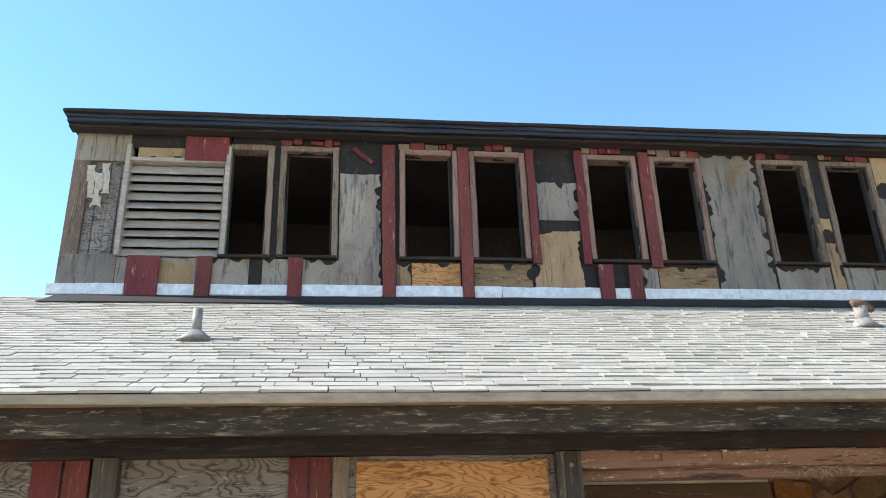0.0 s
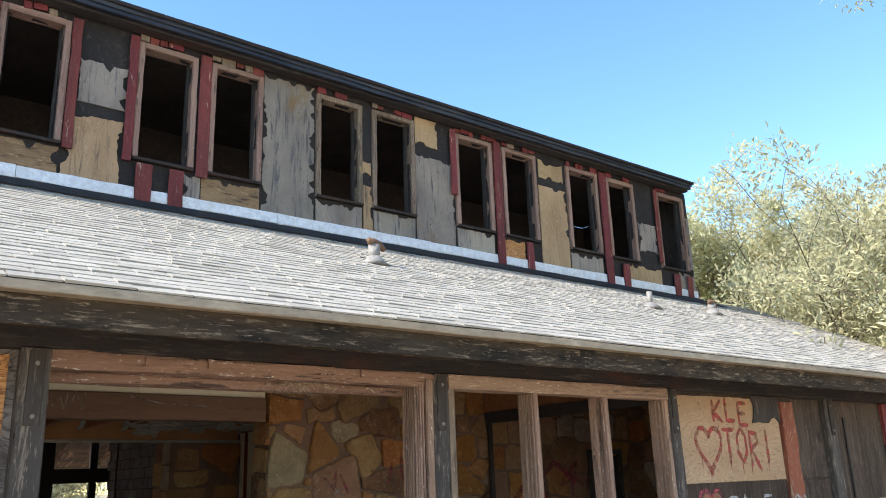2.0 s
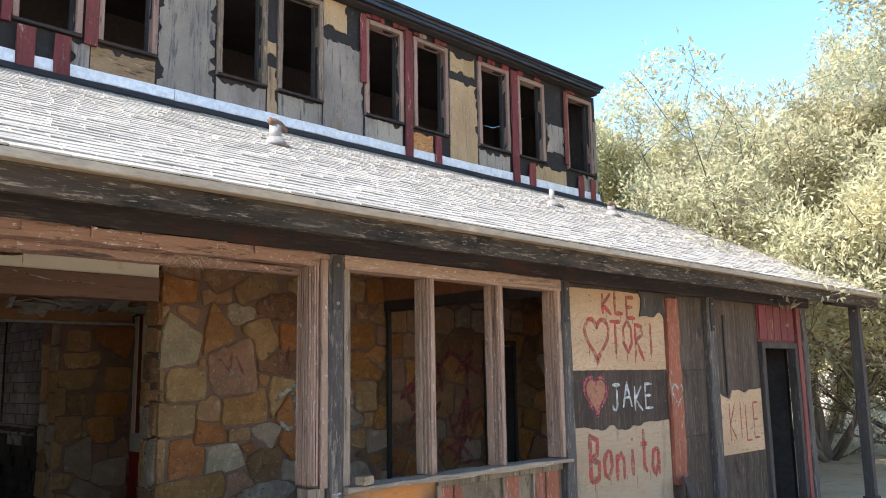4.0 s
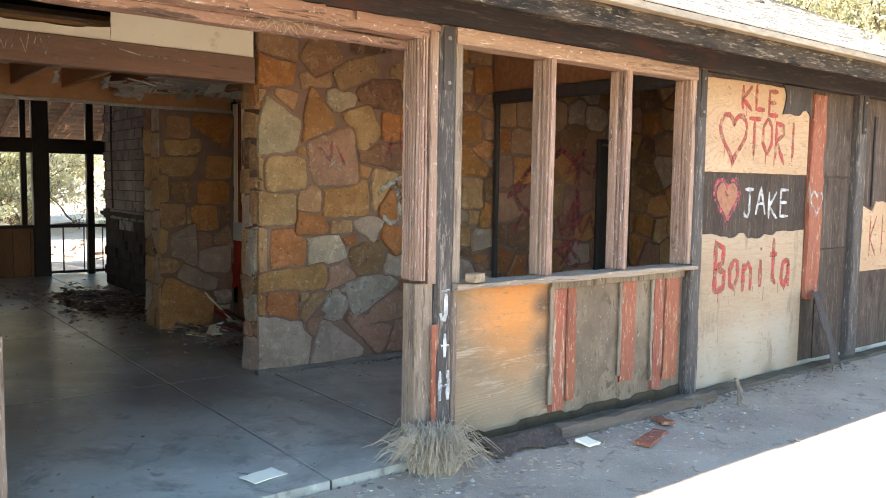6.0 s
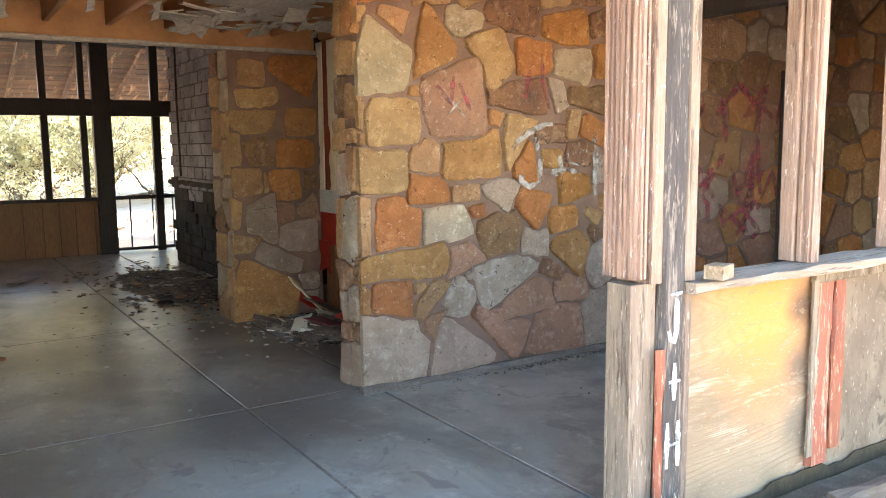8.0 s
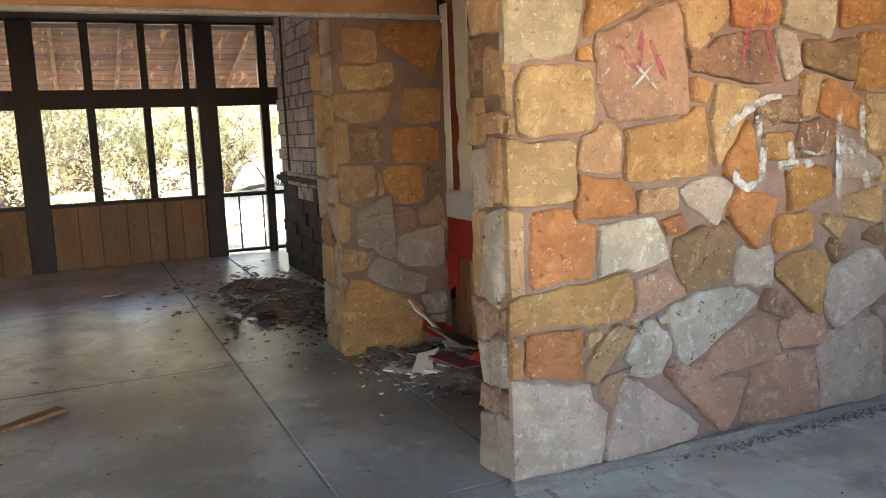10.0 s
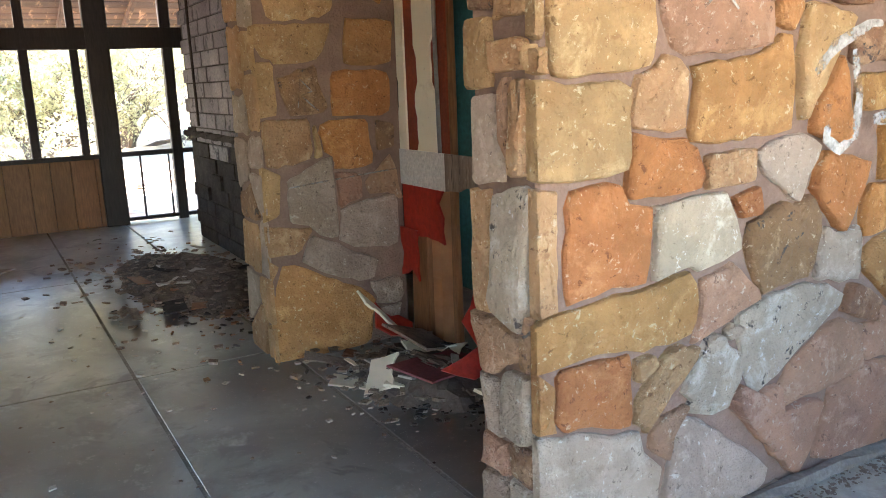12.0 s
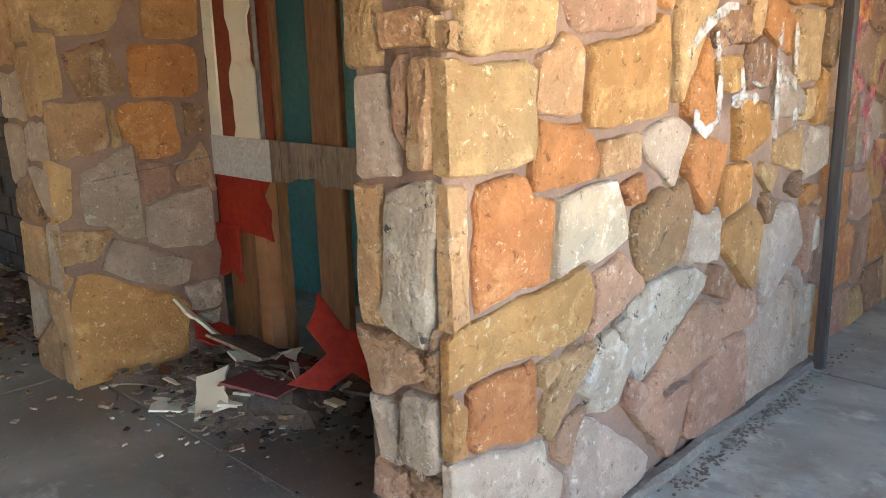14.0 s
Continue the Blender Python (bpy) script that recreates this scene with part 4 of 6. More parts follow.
# unseen gable ends, added to keep stray light out of the attic
for gx, gname in ((-4.2, "wall_gable_west"), (10.5, "wall_gable_east")):
    bm = bmesh.new()
    rim = [(4.3, 2.6), (4.3, 2.85), (6.9, 4.06), (7.0, 4.06), (10.0, 4.05), (10.0, 4.5), (14.2, 2.8), (14.2, 2.6)]
    fa, fb = [bm.verts.new((gx, y, z)) for y, z in rim], [bm.verts.new((gx + 0.08, y, z)) for y, z in rim]
    bm.faces.new(fa[::-1])
    bm.faces.new(fb)
    for i in range(len(rim)):
        j = (i + 1) % len(rim)
        bm.faces.new((fa[i], fa[j], fb[j], fb[i]))
    bmesh.ops.triangulate(bm, faces=bm.faces[:])
    bmesh.ops.recalc_face_normals(bm, faces=bm.faces[:])
    tagged(part(gname, bm, SIDING), "unseen dark gable wall added to block attic light", "wall", kind="structure")
# boarded bays, west to east
front_sheet("plywood_panel", PLYDARK, wall_front, -3.54, -1.21, -0.05, 2.37, YF + 0.03, label="grey weathered plywood")
front_sheet("plywood_panel", PLYDARK, wall_front, -1.09, 1.07, -0.05, 2.37, YF + 0.03, label="grey weathered plywood")
front_sheet("plywood_panel", PLYORANGE, wall_front, 0.05, 1.03, 0.0, 2.345, YF + 0.016, label="orange rain-stained plywood", rag=0.012, sides="tb", seed=4)
for k, (a, b) in enumerate(((-0.28, -0.19), (-0.18, -0.08), (-0.07, 0.01))):
    timber("batten", RED if k < 2 else GREYWOOD, wall_front, a, b, YF - 0.01, YF + 0.016, 0.0, 2.365, seed=k)
for k, (a, b) in enumerate(((-1.5, -1.36), (-1.35, -1.23))):
    timber("batten", RED, wall_front, a, b, YF - 0.01, YF + 0.016, 0.0, 2.365, seed=k)
# open bay: torn lintel and stub studs
open_bay = thing("door_opening", "open bay with a splintered lintel and bare jambs", "opening", kind="structure")
timber("lintel", LINTEL, open_bay, 1.2, 3.42, YF - 0.04, YF + 0.08, 2.29, 2.38, wob=0.008, step=0.12, label="splintered weathered lintel")
timber("stub_stud", GREYWOOD, open_bay, 1.205, 1.27, YF - 0.03, YF + 0.06, 0.0, 0.87, wob=0.006, label="broken stud end")
timber("jamb", FRAME_Z, open_bay, 3.31, 3.36, YF - 0.035, YF + 0.13, 0.97, 2.33, wob=0.004, label="ribbed faded jamb")
timber("jamb", FRAME_Z, open_bay, 3.362, 3.418, YF - 0.055, YF + 0.11, 0.95, 2.33, wob=0.004)
timber("jamb_foot", GREYWOOD, open_bay, 3.29, 3.41, YF - 0.035, YF + 0.08, 0.0, 0.95, wob=0.006)
# window bay
window_bay = thing("window_1", "glassless three-light window in faded wood frames", "window", kind="structure")
timber("window_head", FRAME_X, window_bay, 3.54, 5.77, YF - 0.06, YF + 0.07, 2.28, 2.375, wob=0.004)
timber("window_sill", GREYSILL, window_bay, 3.54, 5.8, YF - 0.1, YF + 0.09, 0.905, 0.94, wob=0.006, step=0.15)
timber("window_jamb", GREYWOOD, window_bay, 3.54, 3.595, YF - 0.05, YF + 0.07, 0.945, 2.28)
for b in (4.335, 5.06, 5.775):
    timber("mullion", FRAME_Z, window_bay, b - 0.045, b, YF - 0.05, YF + 0.03, 0.945, 2.28, wob=0.003)
    timber("mullion", FRAME_Z, window_bay, b - 0.06, b - 0.008, YF + 0.031, YF + 0.1, 0.945, 2.28, wob=0.003)
    for k in range(2):
        timber("mullion_rib", FRAME_Z, window_bay, b - 0.053, b - 0.0455, YF - 0.035 + k * 0.036, YF - 0.015 + k * 0.036, 0.945, 2.28, wob=0.002, chamfer=0.002)
front_sheet("plywood_panel", PLYBAY, wall_front, 3.54, 5.77, -0.08, 0.9, YF + 0.03, label="stained bare plywood below the window")
# boarded bay with graffiti
front_sheet("plywood_panel", SIDING, wall_front, 5.9, 8.24, -0.08, 2.37, YF + 0.03)
front_sheet("plywood_panel", PLYLIGHT, wall_front, 5.92, 7.46, 1.63, 2.34, YF + 0.015, label="pale plywood sheet", rag=0.01, sides="t", seed=7)
front_sheet("plywood_panel", PLYFOOT, wall_front, 5.92, 7.46, -0.04, 1.16, YF + 0.015, label="pale plywood sheet", rag=0.05, sides="t", seed=8)
timber("batten", REDFADE, wall_front, 7.49, 7.71, YF - 0.02, YF + 0.02, 0.55, 2.32, wob=0.008, step=0.12)
front_sheet("plywood_panel", SIDING, wall_front, 8.4, 9.5, -0.08, 2.37, YF + 0.03)
front_sheet("plywood_panel", PLYLIGHT, wall_front, 8.46, 9.46, 0.74, 1.41, YF + 0.01, label="pale torn plywood", rag=0.06, sides="t", seed=9)
timber("wall_board", RED, wall_front, 9.5, 10.62, YF, YF + 0.04, 1.93, 2.37)
timber("wall_board", CHAR, wall_front, 10.45, 10.62, YF, YF + 0.04, 0, 1.93)

# ---- setting: eave and roof ----
EY, EZ, RY, RZ = 3.6, 2.56, 6.95, 4.15
SL = (RZ - EZ) / (RY - EY)
roof = thing("roof", "low pitched roof of pale grey asphalt shingles", "roof", kind="structure")
X0, X1 = -6.4, 11.9
timber("fascia", BEAM, roof, X0, X1, EY + 0.05, EY + 0.09, 2.385, 2.53, wob=0.003, chamfer=0.004, label="dark weathered fascia board")
timber("drip_edge", DRIP, roof, X0, X1, EY - 0.014, EY + 0.05, 2.512, 2.557, wob=0.002, chamfer=0.004)
bm = bmesh.new()
for y0, z0, y1, z1 in ((EY, EZ, RY, RZ), (14.22, 2.86, 10.0, 4.6)):
    a = [bm.verts.new((x, y, z)) for x, y, z in ((X0, y0, z0), (X1, y0, z0), (X1, y1, z1), (X0, y1, z1))]
    b = [bm.verts.new((v.co.x, v.co.y, v.co.z - 0.04)) for v in a]
    bm.faces.new(a)
    bm.faces.new(b[::-1])
    for i in range(4):
        bm.faces.new((a[i], b[i], b[(i + 1) % 4], a[(i + 1) % 4]))
bmesh.ops.recalc_face_normals(bm, faces=bm.faces[:])
part("deck", bm, TAR, roof)

# ---- setting: clerestory ----
CY = 7.0
cler = thing("wall_clerestory", "upper wall of torn plywood, tar paper and red battens", "wall", kind="structure")
OPEN = [(-2.06, -1.14), (-1.13, -0.78), (-0.61, -0.17), (0.51, 0.97), (1.2, 1.65), (2.34, 2.79), (3.03, 3.465), (4.18, 4.63), (4.87, 5.33), (6.03, 6.5), (6.78, 7.25), (7.92, 8.42), (8.7, 9.18), (9.79, 10.33)]
WZ0, WZ1 = 4.56, 5.64
edges = [-2.05] + [v for o in OPEN for v in o] + [10.5]
for k in range(0, len(edges), 2):
    a, b = edges[k], edges[k + 1]
    if b - a > 0.02:
        front_sheet("wall_board", TAR, cler, a, b, 4.1, 5.8, CY + 0.02, th=0.06)
front_sheet("wall_board", PLYOLD, cler, -2.55, -2.06, 4.1, 4.56, CY + 0.02, th=0.06)
front_sheet("wall_board", PLYOLD, cler, -2.55, -2.06, 5.5, 5.8, CY + 0.02, th=0.06)
front_sheet("wall_board", GREYWOOD, cler, -2.55, -2.4, 4.56, 5.5, CY + 0.02, th=0.06)
for a, b in OPEN:
    front_sheet("wall_board", TAR, cler, a, b, 4.1, WZ0, CY + 0.02, th=0.06)
    front_sheet("wall_board", TAR, cler, a, b, WZ1, 5.8, CY + 0.02, th=0.06)
for k in range(4):
    timber("inner_board", PLYDARK, cler, -2.42 + k * 0.1, -2.325 + k * 0.1, CY + 0.0, CY + 0.03, 4.56, 5.5, seed=k)
for k, (a, b, c, d) in enumerate(((-2.42, -2.34, 5.12, 5.44), (-2.36, -2.26, 5.02, 5.36), (-2.28, -2.2, 5.16, 5.46))):
    part("peeling_paper", add_sheet(bmesh.new(), (a, CY - 0.012 - 0.01 * k, c), (1, 0, 0), Vector((0, -0.15, 1)).normalized(), b - a, d - c, 0.004, rag=0.03, sides="tblr", seed=90 + k, step=0.03), PLASTER, cler, "curled peeling pale paper")
# torn sheathing
SHEATHING = [
    (PLYOLD, -2.05, -0.9, 4.28, 4.53, "t"), (PLYTAN, -1.7, -1.38, 4.28, 4.52, "tr"), (PLYTAN, -1.98, -1.2, 5.52, 5.64, "b"), (PLYOLD, -0.78, -0.1, 4.28, 4.53, "t"),
    (PLYOLD, -0.1, 0.29, 4.28, 5.42, "tr"), (PLYTAN, 0.43, 0.56, 4.28, 4.5, "tr"), (PLYORANGE, 0.57, 1.02, 4.28, 4.51, "t"), (PLYRUST, 1.15, 1.7, 4.28, 4.51, "tr"),
    (PLYTAN, 1.72, 2.2, 4.28, 4.86, "tlr"), (PLYOLD, 1.8, 2.21, 4.97, 5.38, "tlr"), (PLYOLD, 2.76, 2.92, 4.28, 4.5, "tl"), (PLYRUST, 2.93, 3.51, 4.28, 4.5, "t"), (PLYOLD, 3.53, 4.11, 4.28, 5.74, "tlr"),
    (PLYOLD, 4.13, 4.68, 4.28, 4.52, "t"), (PLYTAN, 4.7, 4.82, 4.28, 4.78, "tr"), (PLYTAN, 4.69, 4.8, 4.9, 5.05, "tb"), (PLYOLD, 4.83, 5.38, 4.28, 4.52, "t"),
    (PLYTAN, 5.4, 5.72, 5.42, 5.76, "br"), (PLYOLD, 5.4, 5.95, 4.28, 5.3, "tr"), (PLYOLD, 5.98, 6.54, 4.28, 4.52, "t"), (PLYORANGE, 6.7, 7.04, 4.28, 4.5, "tr"),
]
SHEATHING_EAST = [
    (PLYTAN, 7.34, 7.84, 4.28, 5.32, "tr"), (PLYTAN, 7.36, 7.8, 5.42, 5.68, "tb"), (PLYOLD, 7.86, 8.46, 4.28, 4.5, "t"), (PLYOLD, 9.28, 9.68, 4.72, 5.15, "tblr"), (PLYTAN, 8.98, 9.7, 4.28, 4.5, "t"),
    (PLYOLD, 10.12, 10.48, 4.28, 4.52, "t"), (PLYOLD, 10.4, 10.49, 4.6, 5.4, "l"),
]
for k, (m, a, b, c, d, sides) in enumerate(SHEATHING + SHEATHING_EAST):
    front_sheet("plywood_panel", m, cler, a, b, c, d, CY - 0.043 - 0.001 * (k % 3), th=0.012, rag=0.036, sides=sides, seed=40 + k, step=0.03)
# red battens: long ones, short stubs over the flashing, broken ends above the windows
for k, (a, b, c, d) in enumerate(((0.3, 0.42, 4.16, 5.72), (1.03, 1.14, 4.16, 5.72), (1.71, 1.79, 4.5, 5.72), (2.2, 2.28, 4.5, 5.72), (2.86, 2.97, 4.48, 5.72), (6.56, 6.68, 4.15, 5.72), (8.49, 8.62, 4.15, 5.72),
                                  (5.89, 5.97, 4.9, 5.72), (9.66, 9.73, 4.6, 5.7), (-1.95, -1.67, 4.15, 4.53), (-1.35, -1.22, 4.15, 4.53), (-0.55, -0.42, 4.15, 4.53), (2.33, 2.47, 4.15, 4.5), (2.62, 2.75, 4.15, 4.5),
                                  (7.04, 7.15, 4.15, 4.5), (8.83, 8.96, 4.15, 4.47), (9.95, 10.08, 4.15, 4.47), (10.25, 10.37, 4.15, 4.47))):
    timber("batten", RED, cler, a, b, CY - 0.1, CY - 0.077, c, d, wob=0.006, step=0.15, seed=k, label="red painted batten")
rb = random.Random(11)
for a, b in OPEN[2:]:
    x = a - 0.05
    while x < b + 0.02:
        w = rb.uniform(0.07, 0.16)
        if rb.random() < 0.75:
            tilt = Matrix.Translation((x, 0, 5.74)) @ Matrix.Rotation(rb.uniform(-0.12, 0.12), 4, "Y") @ Matrix.Translation((-x, 0, -5.74))
            part("batten_end", add_timber(bmesh.new(), x, x + w - 0.012, CY - 0.08, CY - 0.058, 5.69 + rb.uniform(-0.01, 0.03), 5.77 - rb.uniform(0, 0.02), seed=int(x * 100), turn=tilt), RED if rb.random() < 0.8 else GREYWOOD, cler)
        x += w
part("batten_end", add_timber(bmesh.new(), -1.55, -1.15, CY - 0.09, CY - 0.06, 5.5, 5.76), RED, cler)
slip = Matrix.Translation((0.1, 0, 5.62)) @ Matrix.Rotation(0.7, 4, "Y") @ Matrix.Translation((-0.1, 0, -5.62))
part("batten_end", add_timber(bmesh.new(), 0.0, 0.24, CY - 0.08, CY - 0.06, 5.6, 5.645, turn=slip), RED, cler)
timber("fascia", NAVY, cler, -2.59, 10.36, 6.74, 6.8, 5.785, 5.86, wob=0.004)
timber("fascia_trim", NAVY, cler, -2.6, 10.37, 6.72, 6.74, 5.825, 5.866, wob=0.003)
timber("soffit", CHARX, cler, -2.59, 10.36, 6.8, 6.93, 5.765, 5.8, wob=0.002)
bm = bmesh.new()
add_timber(bm, -2.62, 10.39, 6.69, 10.2, 5.86, 5.895, wob=0.003)
tagged(part("roof_upper", bm, TAR), "dark tar-edged flat upper roof", "roof", kind="structure")
timber("wall_end", CHAR, cler, -2.57, -2.5, CY + 0.02, 10.1, 4.1, 5.8)
timber("wall_end", CHAR, cler, 10.45, 10.52, CY + 0.02, 10.1, 4.1, 5.8)
# room shell coloured dark, so the dim interior sits in the boards
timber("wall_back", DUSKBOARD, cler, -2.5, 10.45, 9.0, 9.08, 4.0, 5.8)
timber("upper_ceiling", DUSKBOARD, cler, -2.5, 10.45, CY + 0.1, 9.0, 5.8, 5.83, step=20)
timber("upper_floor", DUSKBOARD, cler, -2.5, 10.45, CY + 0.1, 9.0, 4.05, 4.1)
for k, (a, b) in enumerate(OPEN[1:]):
    w = thing("window_2", "glassless upper window in a faded wood frame", "window", kind="structure")
    grey = k in (0, 1, 6, 7)
    for s in (a - 0.055, b):
        lean = Matrix.Translation((0, 0, 0)) if k != 2 else Matrix.Translation((s, 0, 4.56)) @ Matrix.Rotation(0.012, 4, "Y") @ Matrix.Translation((-s, 0, -4.56))
        part("window_frame", add_timber(bmesh.new(), s, s + 0.055, CY - 0.075, CY + 0.06, WZ0 - 0.02, WZ1 + 0.05, wob=0.004, step=0.15, turn=lean), GREYWOOD if grey else UPFRAME_Z, w)
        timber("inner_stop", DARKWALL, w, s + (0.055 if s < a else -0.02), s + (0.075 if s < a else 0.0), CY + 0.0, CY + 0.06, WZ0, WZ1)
    timber("window_frame", GREYWOOD if grey else UPFRAME_X, w, a, b, CY - 0.075, CY + 0.06, WZ1, WZ1 + 0.055, wob=0.004, step=0.12)
    timber("window_sill", CHARX, w, a - 0.05, b + 0.05, CY - 0.095, CY + 0.05, WZ0 - 0.03, WZ0)
louvre = thing("louvre_vent", "large wooden louvre vent with sagging slats", "vent", kind="structure")
for s in (-2.08, -1.17):
    timber("vent_frame", LOUVRE, louvre, s, s + 0.045, CY - 0.09, CY + 0.05, WZ0 - 0.02, 5.66, wob=0.003)
timber("vent_frame", LOUVRE, louvre, -2.035, -1.17, CY - 0.08, CY + 0.05, 5.49, 5.53)
for k in range(10):
    z = 4.6 + k * 0.093
    tip = Matrix.Translation((0, CY, z)) @ Matrix.Rotation(radians(52 + 5 * math.sin(k * 2.3)), 4, "X") @ Matrix.Translation((0, -CY, -z))
    part("slat", add_timber(bmesh.new(), -2.035, -1.17, CY - 0.075, CY + 0.04, z, z + 0.014, step=0.2, wob=0.003, chamfer=0.003, turn=tip), LOUVRE, louvre)
# roll roofing kept black to stand in for the upper wall's shadow too
part("roll_flashing", add_sheet(bmesh.new(), (-2.5, 6.48, EZ + SL * 2.88 + 0.022), (1, 0, 0), Vector((0, 1, SL)).normalized(), 13.0, 0.52, 0.006, rag=0.012, sides="b", seed=2, step=0.3), TAR, roof, "dark roll roofing with painted wall shadow at the wall foot")
x = -2.6
for k, w in enumerate((2.1, 1.9, 2.3, 1.87, 2.4, 2.1, 0.43)):
    timber("flashing", FLASH, cler, x, x + w - 0.004, CY - 0.075, CY - 0.045, 4.17, 4.275 + 0.004 * (k % 2), wob=0.004, step=0.2)
    x += w

# ---- setting: interior ----
header = thing("beam_1", "brown header beam below a cream board", "beam", kind="structure")
timber("beam", BROWNBEAM, header, -4.0, 3.36, 6.36, 6.5, 2.24, 2.435)
front_sheet("cream_board", CREAM, header, -4.0, 0.9, 2.435, 2.74, 6.4, rag=0.05, sides="t", seed=3)
front_sheet("cream_board", CREAM, header, 2.32, 3.36, 2.435, 2.74, 6.4, rag=0.03, sides="l", seed=6)
front_sheet("cream_board", CREAM, header, 0.9, 2.32, 2.435, 2.53, 6.4, rag=0.05, sides="t", seed=5, step=0.07, label="cream board broken open along its top")
header2 = thing("beam_2", "bare orange header with a pale torn ceiling edge", "beam", kind="structure")
timber("beam", JOIST, header2, -4.0, 4.16, 8.68, 8.8, 2.23, 2.5)
timber("ceiling_edge", PLASTER, header2, -4.0, 4.16, 8.62, 8.7, 2.2, 2.228)
for k in range(22):
    x = -3.78 + k * 0.42
    if x < 4.2:
        timber("joist", JOIST, header2, x, x + 0.045, 6.5, 8.68, 2.33, 2.52, seed=k)
ceiling = thing("ceiling", "dim bare board ceiling", "ceiling", kind="structure")
timber("ceiling_board", CEILPAINT, ceiling, -4.0, 10.5, 4.45, 6.37, 2.745, 2.78, step=20)
timber("ceiling_board", DECKING, ceiling, -4.0, 10.5, 6.5, 8.7, 2.53, 2.56, step=20)
timber("ceiling_board", DECKING, ceiling, -4.0, 10.5, 8.8, 14.1, 3.0, 3.05, step=20)
# unseen wall, given pale plaster to throw more light into the rooms
wall_side = thing("wall_west", "unseen inner west wall, pale to bounce light indoors", "wall", kind="structure")
timber("wall_board", PLASTER, wall_side, -4.1, -4.0, 4.35, 14.2, 0, 2.6)
# dark board colour stands in for the unlit room behind the far doorway
wall_e = thing("wall_east", "inner east wall coloured dark for the unlit doorway", "wall", kind="structure")
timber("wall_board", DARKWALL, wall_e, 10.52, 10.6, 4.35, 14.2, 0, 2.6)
# partition of studs towards the teal room
partition = thing("wall_partition", "broken partition of studs with torn red and white board", "wall", kind="structure")
PX = 4.2


def side_sheet(name, material, parent, y0, y1, z0, z1, x, th=0.012, label="", **kw):
    """A board facing west, its face th before x."""
    return part(name, add_sheet(bmesh.new(), (x, y1, z0), (0, -1, 0), (0, 0, 1), y1 - y0, z1 - z0, th, **kw), material, parent, label)


for k, (y, w) in enumerate(((6.78, 0.07), (7.32, 0.07), (7.74, 0.2), (8.18, 0.045), (8.35, 0.09), (8.49, 0.19))):
    timber("stud", JOIST if k == 4 else STUD, partition, PX + 0.02, PX + (0.055 if k in (2, 3) else 0.11), y, y + w, 0, 2.5, seed=k)
side_sheet("red_backing", mat("rust_red_backing", (0.3, 0.06, 0.02), (0.24, 0.045, 0.018), 3, 0.7, 0.2), partition, 8.2, 8.66, 1.05, 2.3, PX + 0.02)
side_sheet("torn_board", CREAM, partition, 8.61, 8.71, 1.05, 2.3, PX + 0.002, rag=0.03, sides="l", seed=3, label="torn cream wallboard")
side_sheet("torn_board", CREAM, partition, 8.28, 8.5, 1.05, 2.3, PX + 0.002, rag=0.03, sides="lr", seed=4, label="torn cream wallboard")
side_sheet("rail_board", mat("white_rail", (0.75, 0.71, 0.64), (0.66, 0.62, 0.55), 3, 0.7, 0.15), partition, 8.2, 8.71, 0.88, 1.07, PX - 0.01, label="white painted rail")
side_sheet("rail_board", GREYWOOD, partition, 7.5, 8.2, 0.88, 1.07, PX - 0.006, rag=0.03, sides="b", seed=5, label="soot-streaked rail")
side_sheet("red_board", VIVIDRED, partition, 8.22, 8.66, 0.6, 0.88, PX - 0.012, rag=0.075, sides="br", seed=6, label="torn vivid red board")
side_sheet("red_board", VIVIDRED, partition, 8.48, 8.7, 0.36, 0.64, PX - 0.03, rag=0.09, sides="blr", seed=7, label="hanging vivid red scrap")
bm = bmesh.new()
add_tube(bm, [(PX - 0.01, 8.255, 1.06), (PX - 0.012, 8.262, 1.7), (PX, 8.265, 2.4)], [0.011] * 3, 8)
part("conduit", bm, PIPE, partition, "grey metal conduit", smooth=True)
timber("teal_board", TEAL, partition, 5.0, 5.05, 6.76, 10.0, 0, 2.5)
# far wall
wall_far = thing("wall_north", "far wall of dark posts, wainscot and glassless windows", "wall", kind="structure")
FY = 14.1
for a, b in ((-2.3, -2.1), (-0.6, -0.4), (1.29, 1.56), (3.31, 3.54)):
    timber("post", POSTDARK, wall_far, a, b, FY - 0.06, FY + 0.1, 0, 3.0)
for a, b in ((2.04, 2.14), (2.67, 2.76), (3.15, 3.23), (4.08, 4.19), (0.1, 0.22), (0.7, 0.82)):
    timber("mullion", POSTDARK, wall_far, a, b, FY - 0.03, FY + 0.06, 0.0 if a > 4 else 0.76, 3.0)
timber("rail", POSTDARK, wall_far, -4.0, 4.6, FY - 0.05, FY + 0.05, 1.88, 2.1)
timber("rail", POSTDARK, wall_far, -4.0, 3.31, FY - 0.05, FY + 0.05, 0.74, 0.79)
timber("wainscot_back", DARKWALL, wall_far, -4.0, 3.31, FY + 0.022, FY + 0.05, 0, 0.74, step=20)
rw = random.Random(2)
x = -4.0
while x < 3.29:
    w = min(rw.choice((0.2, 0.24, 0.3)), 3.31 - x)
    timber("wainscot_board", PANEL, wall_far, x + 0.002, x + w - 0.002, FY, FY + 0.02, 0, 0.74, wob=0.001, step=1, seed=int(x * 50))
    x += w
timber("wall_board", DARKWALL, wall_far, 4.6, 10.6, FY, FY + 0.08, 0, 3.0)
timber("wall_head", POSTDARK, wall_far, -4.0, 4.6, FY - 0.04, FY + 0.06, 2.86, 3.0)
gate = thing("gate", "low dark rail across the far doorway", "gate", kind="structure")
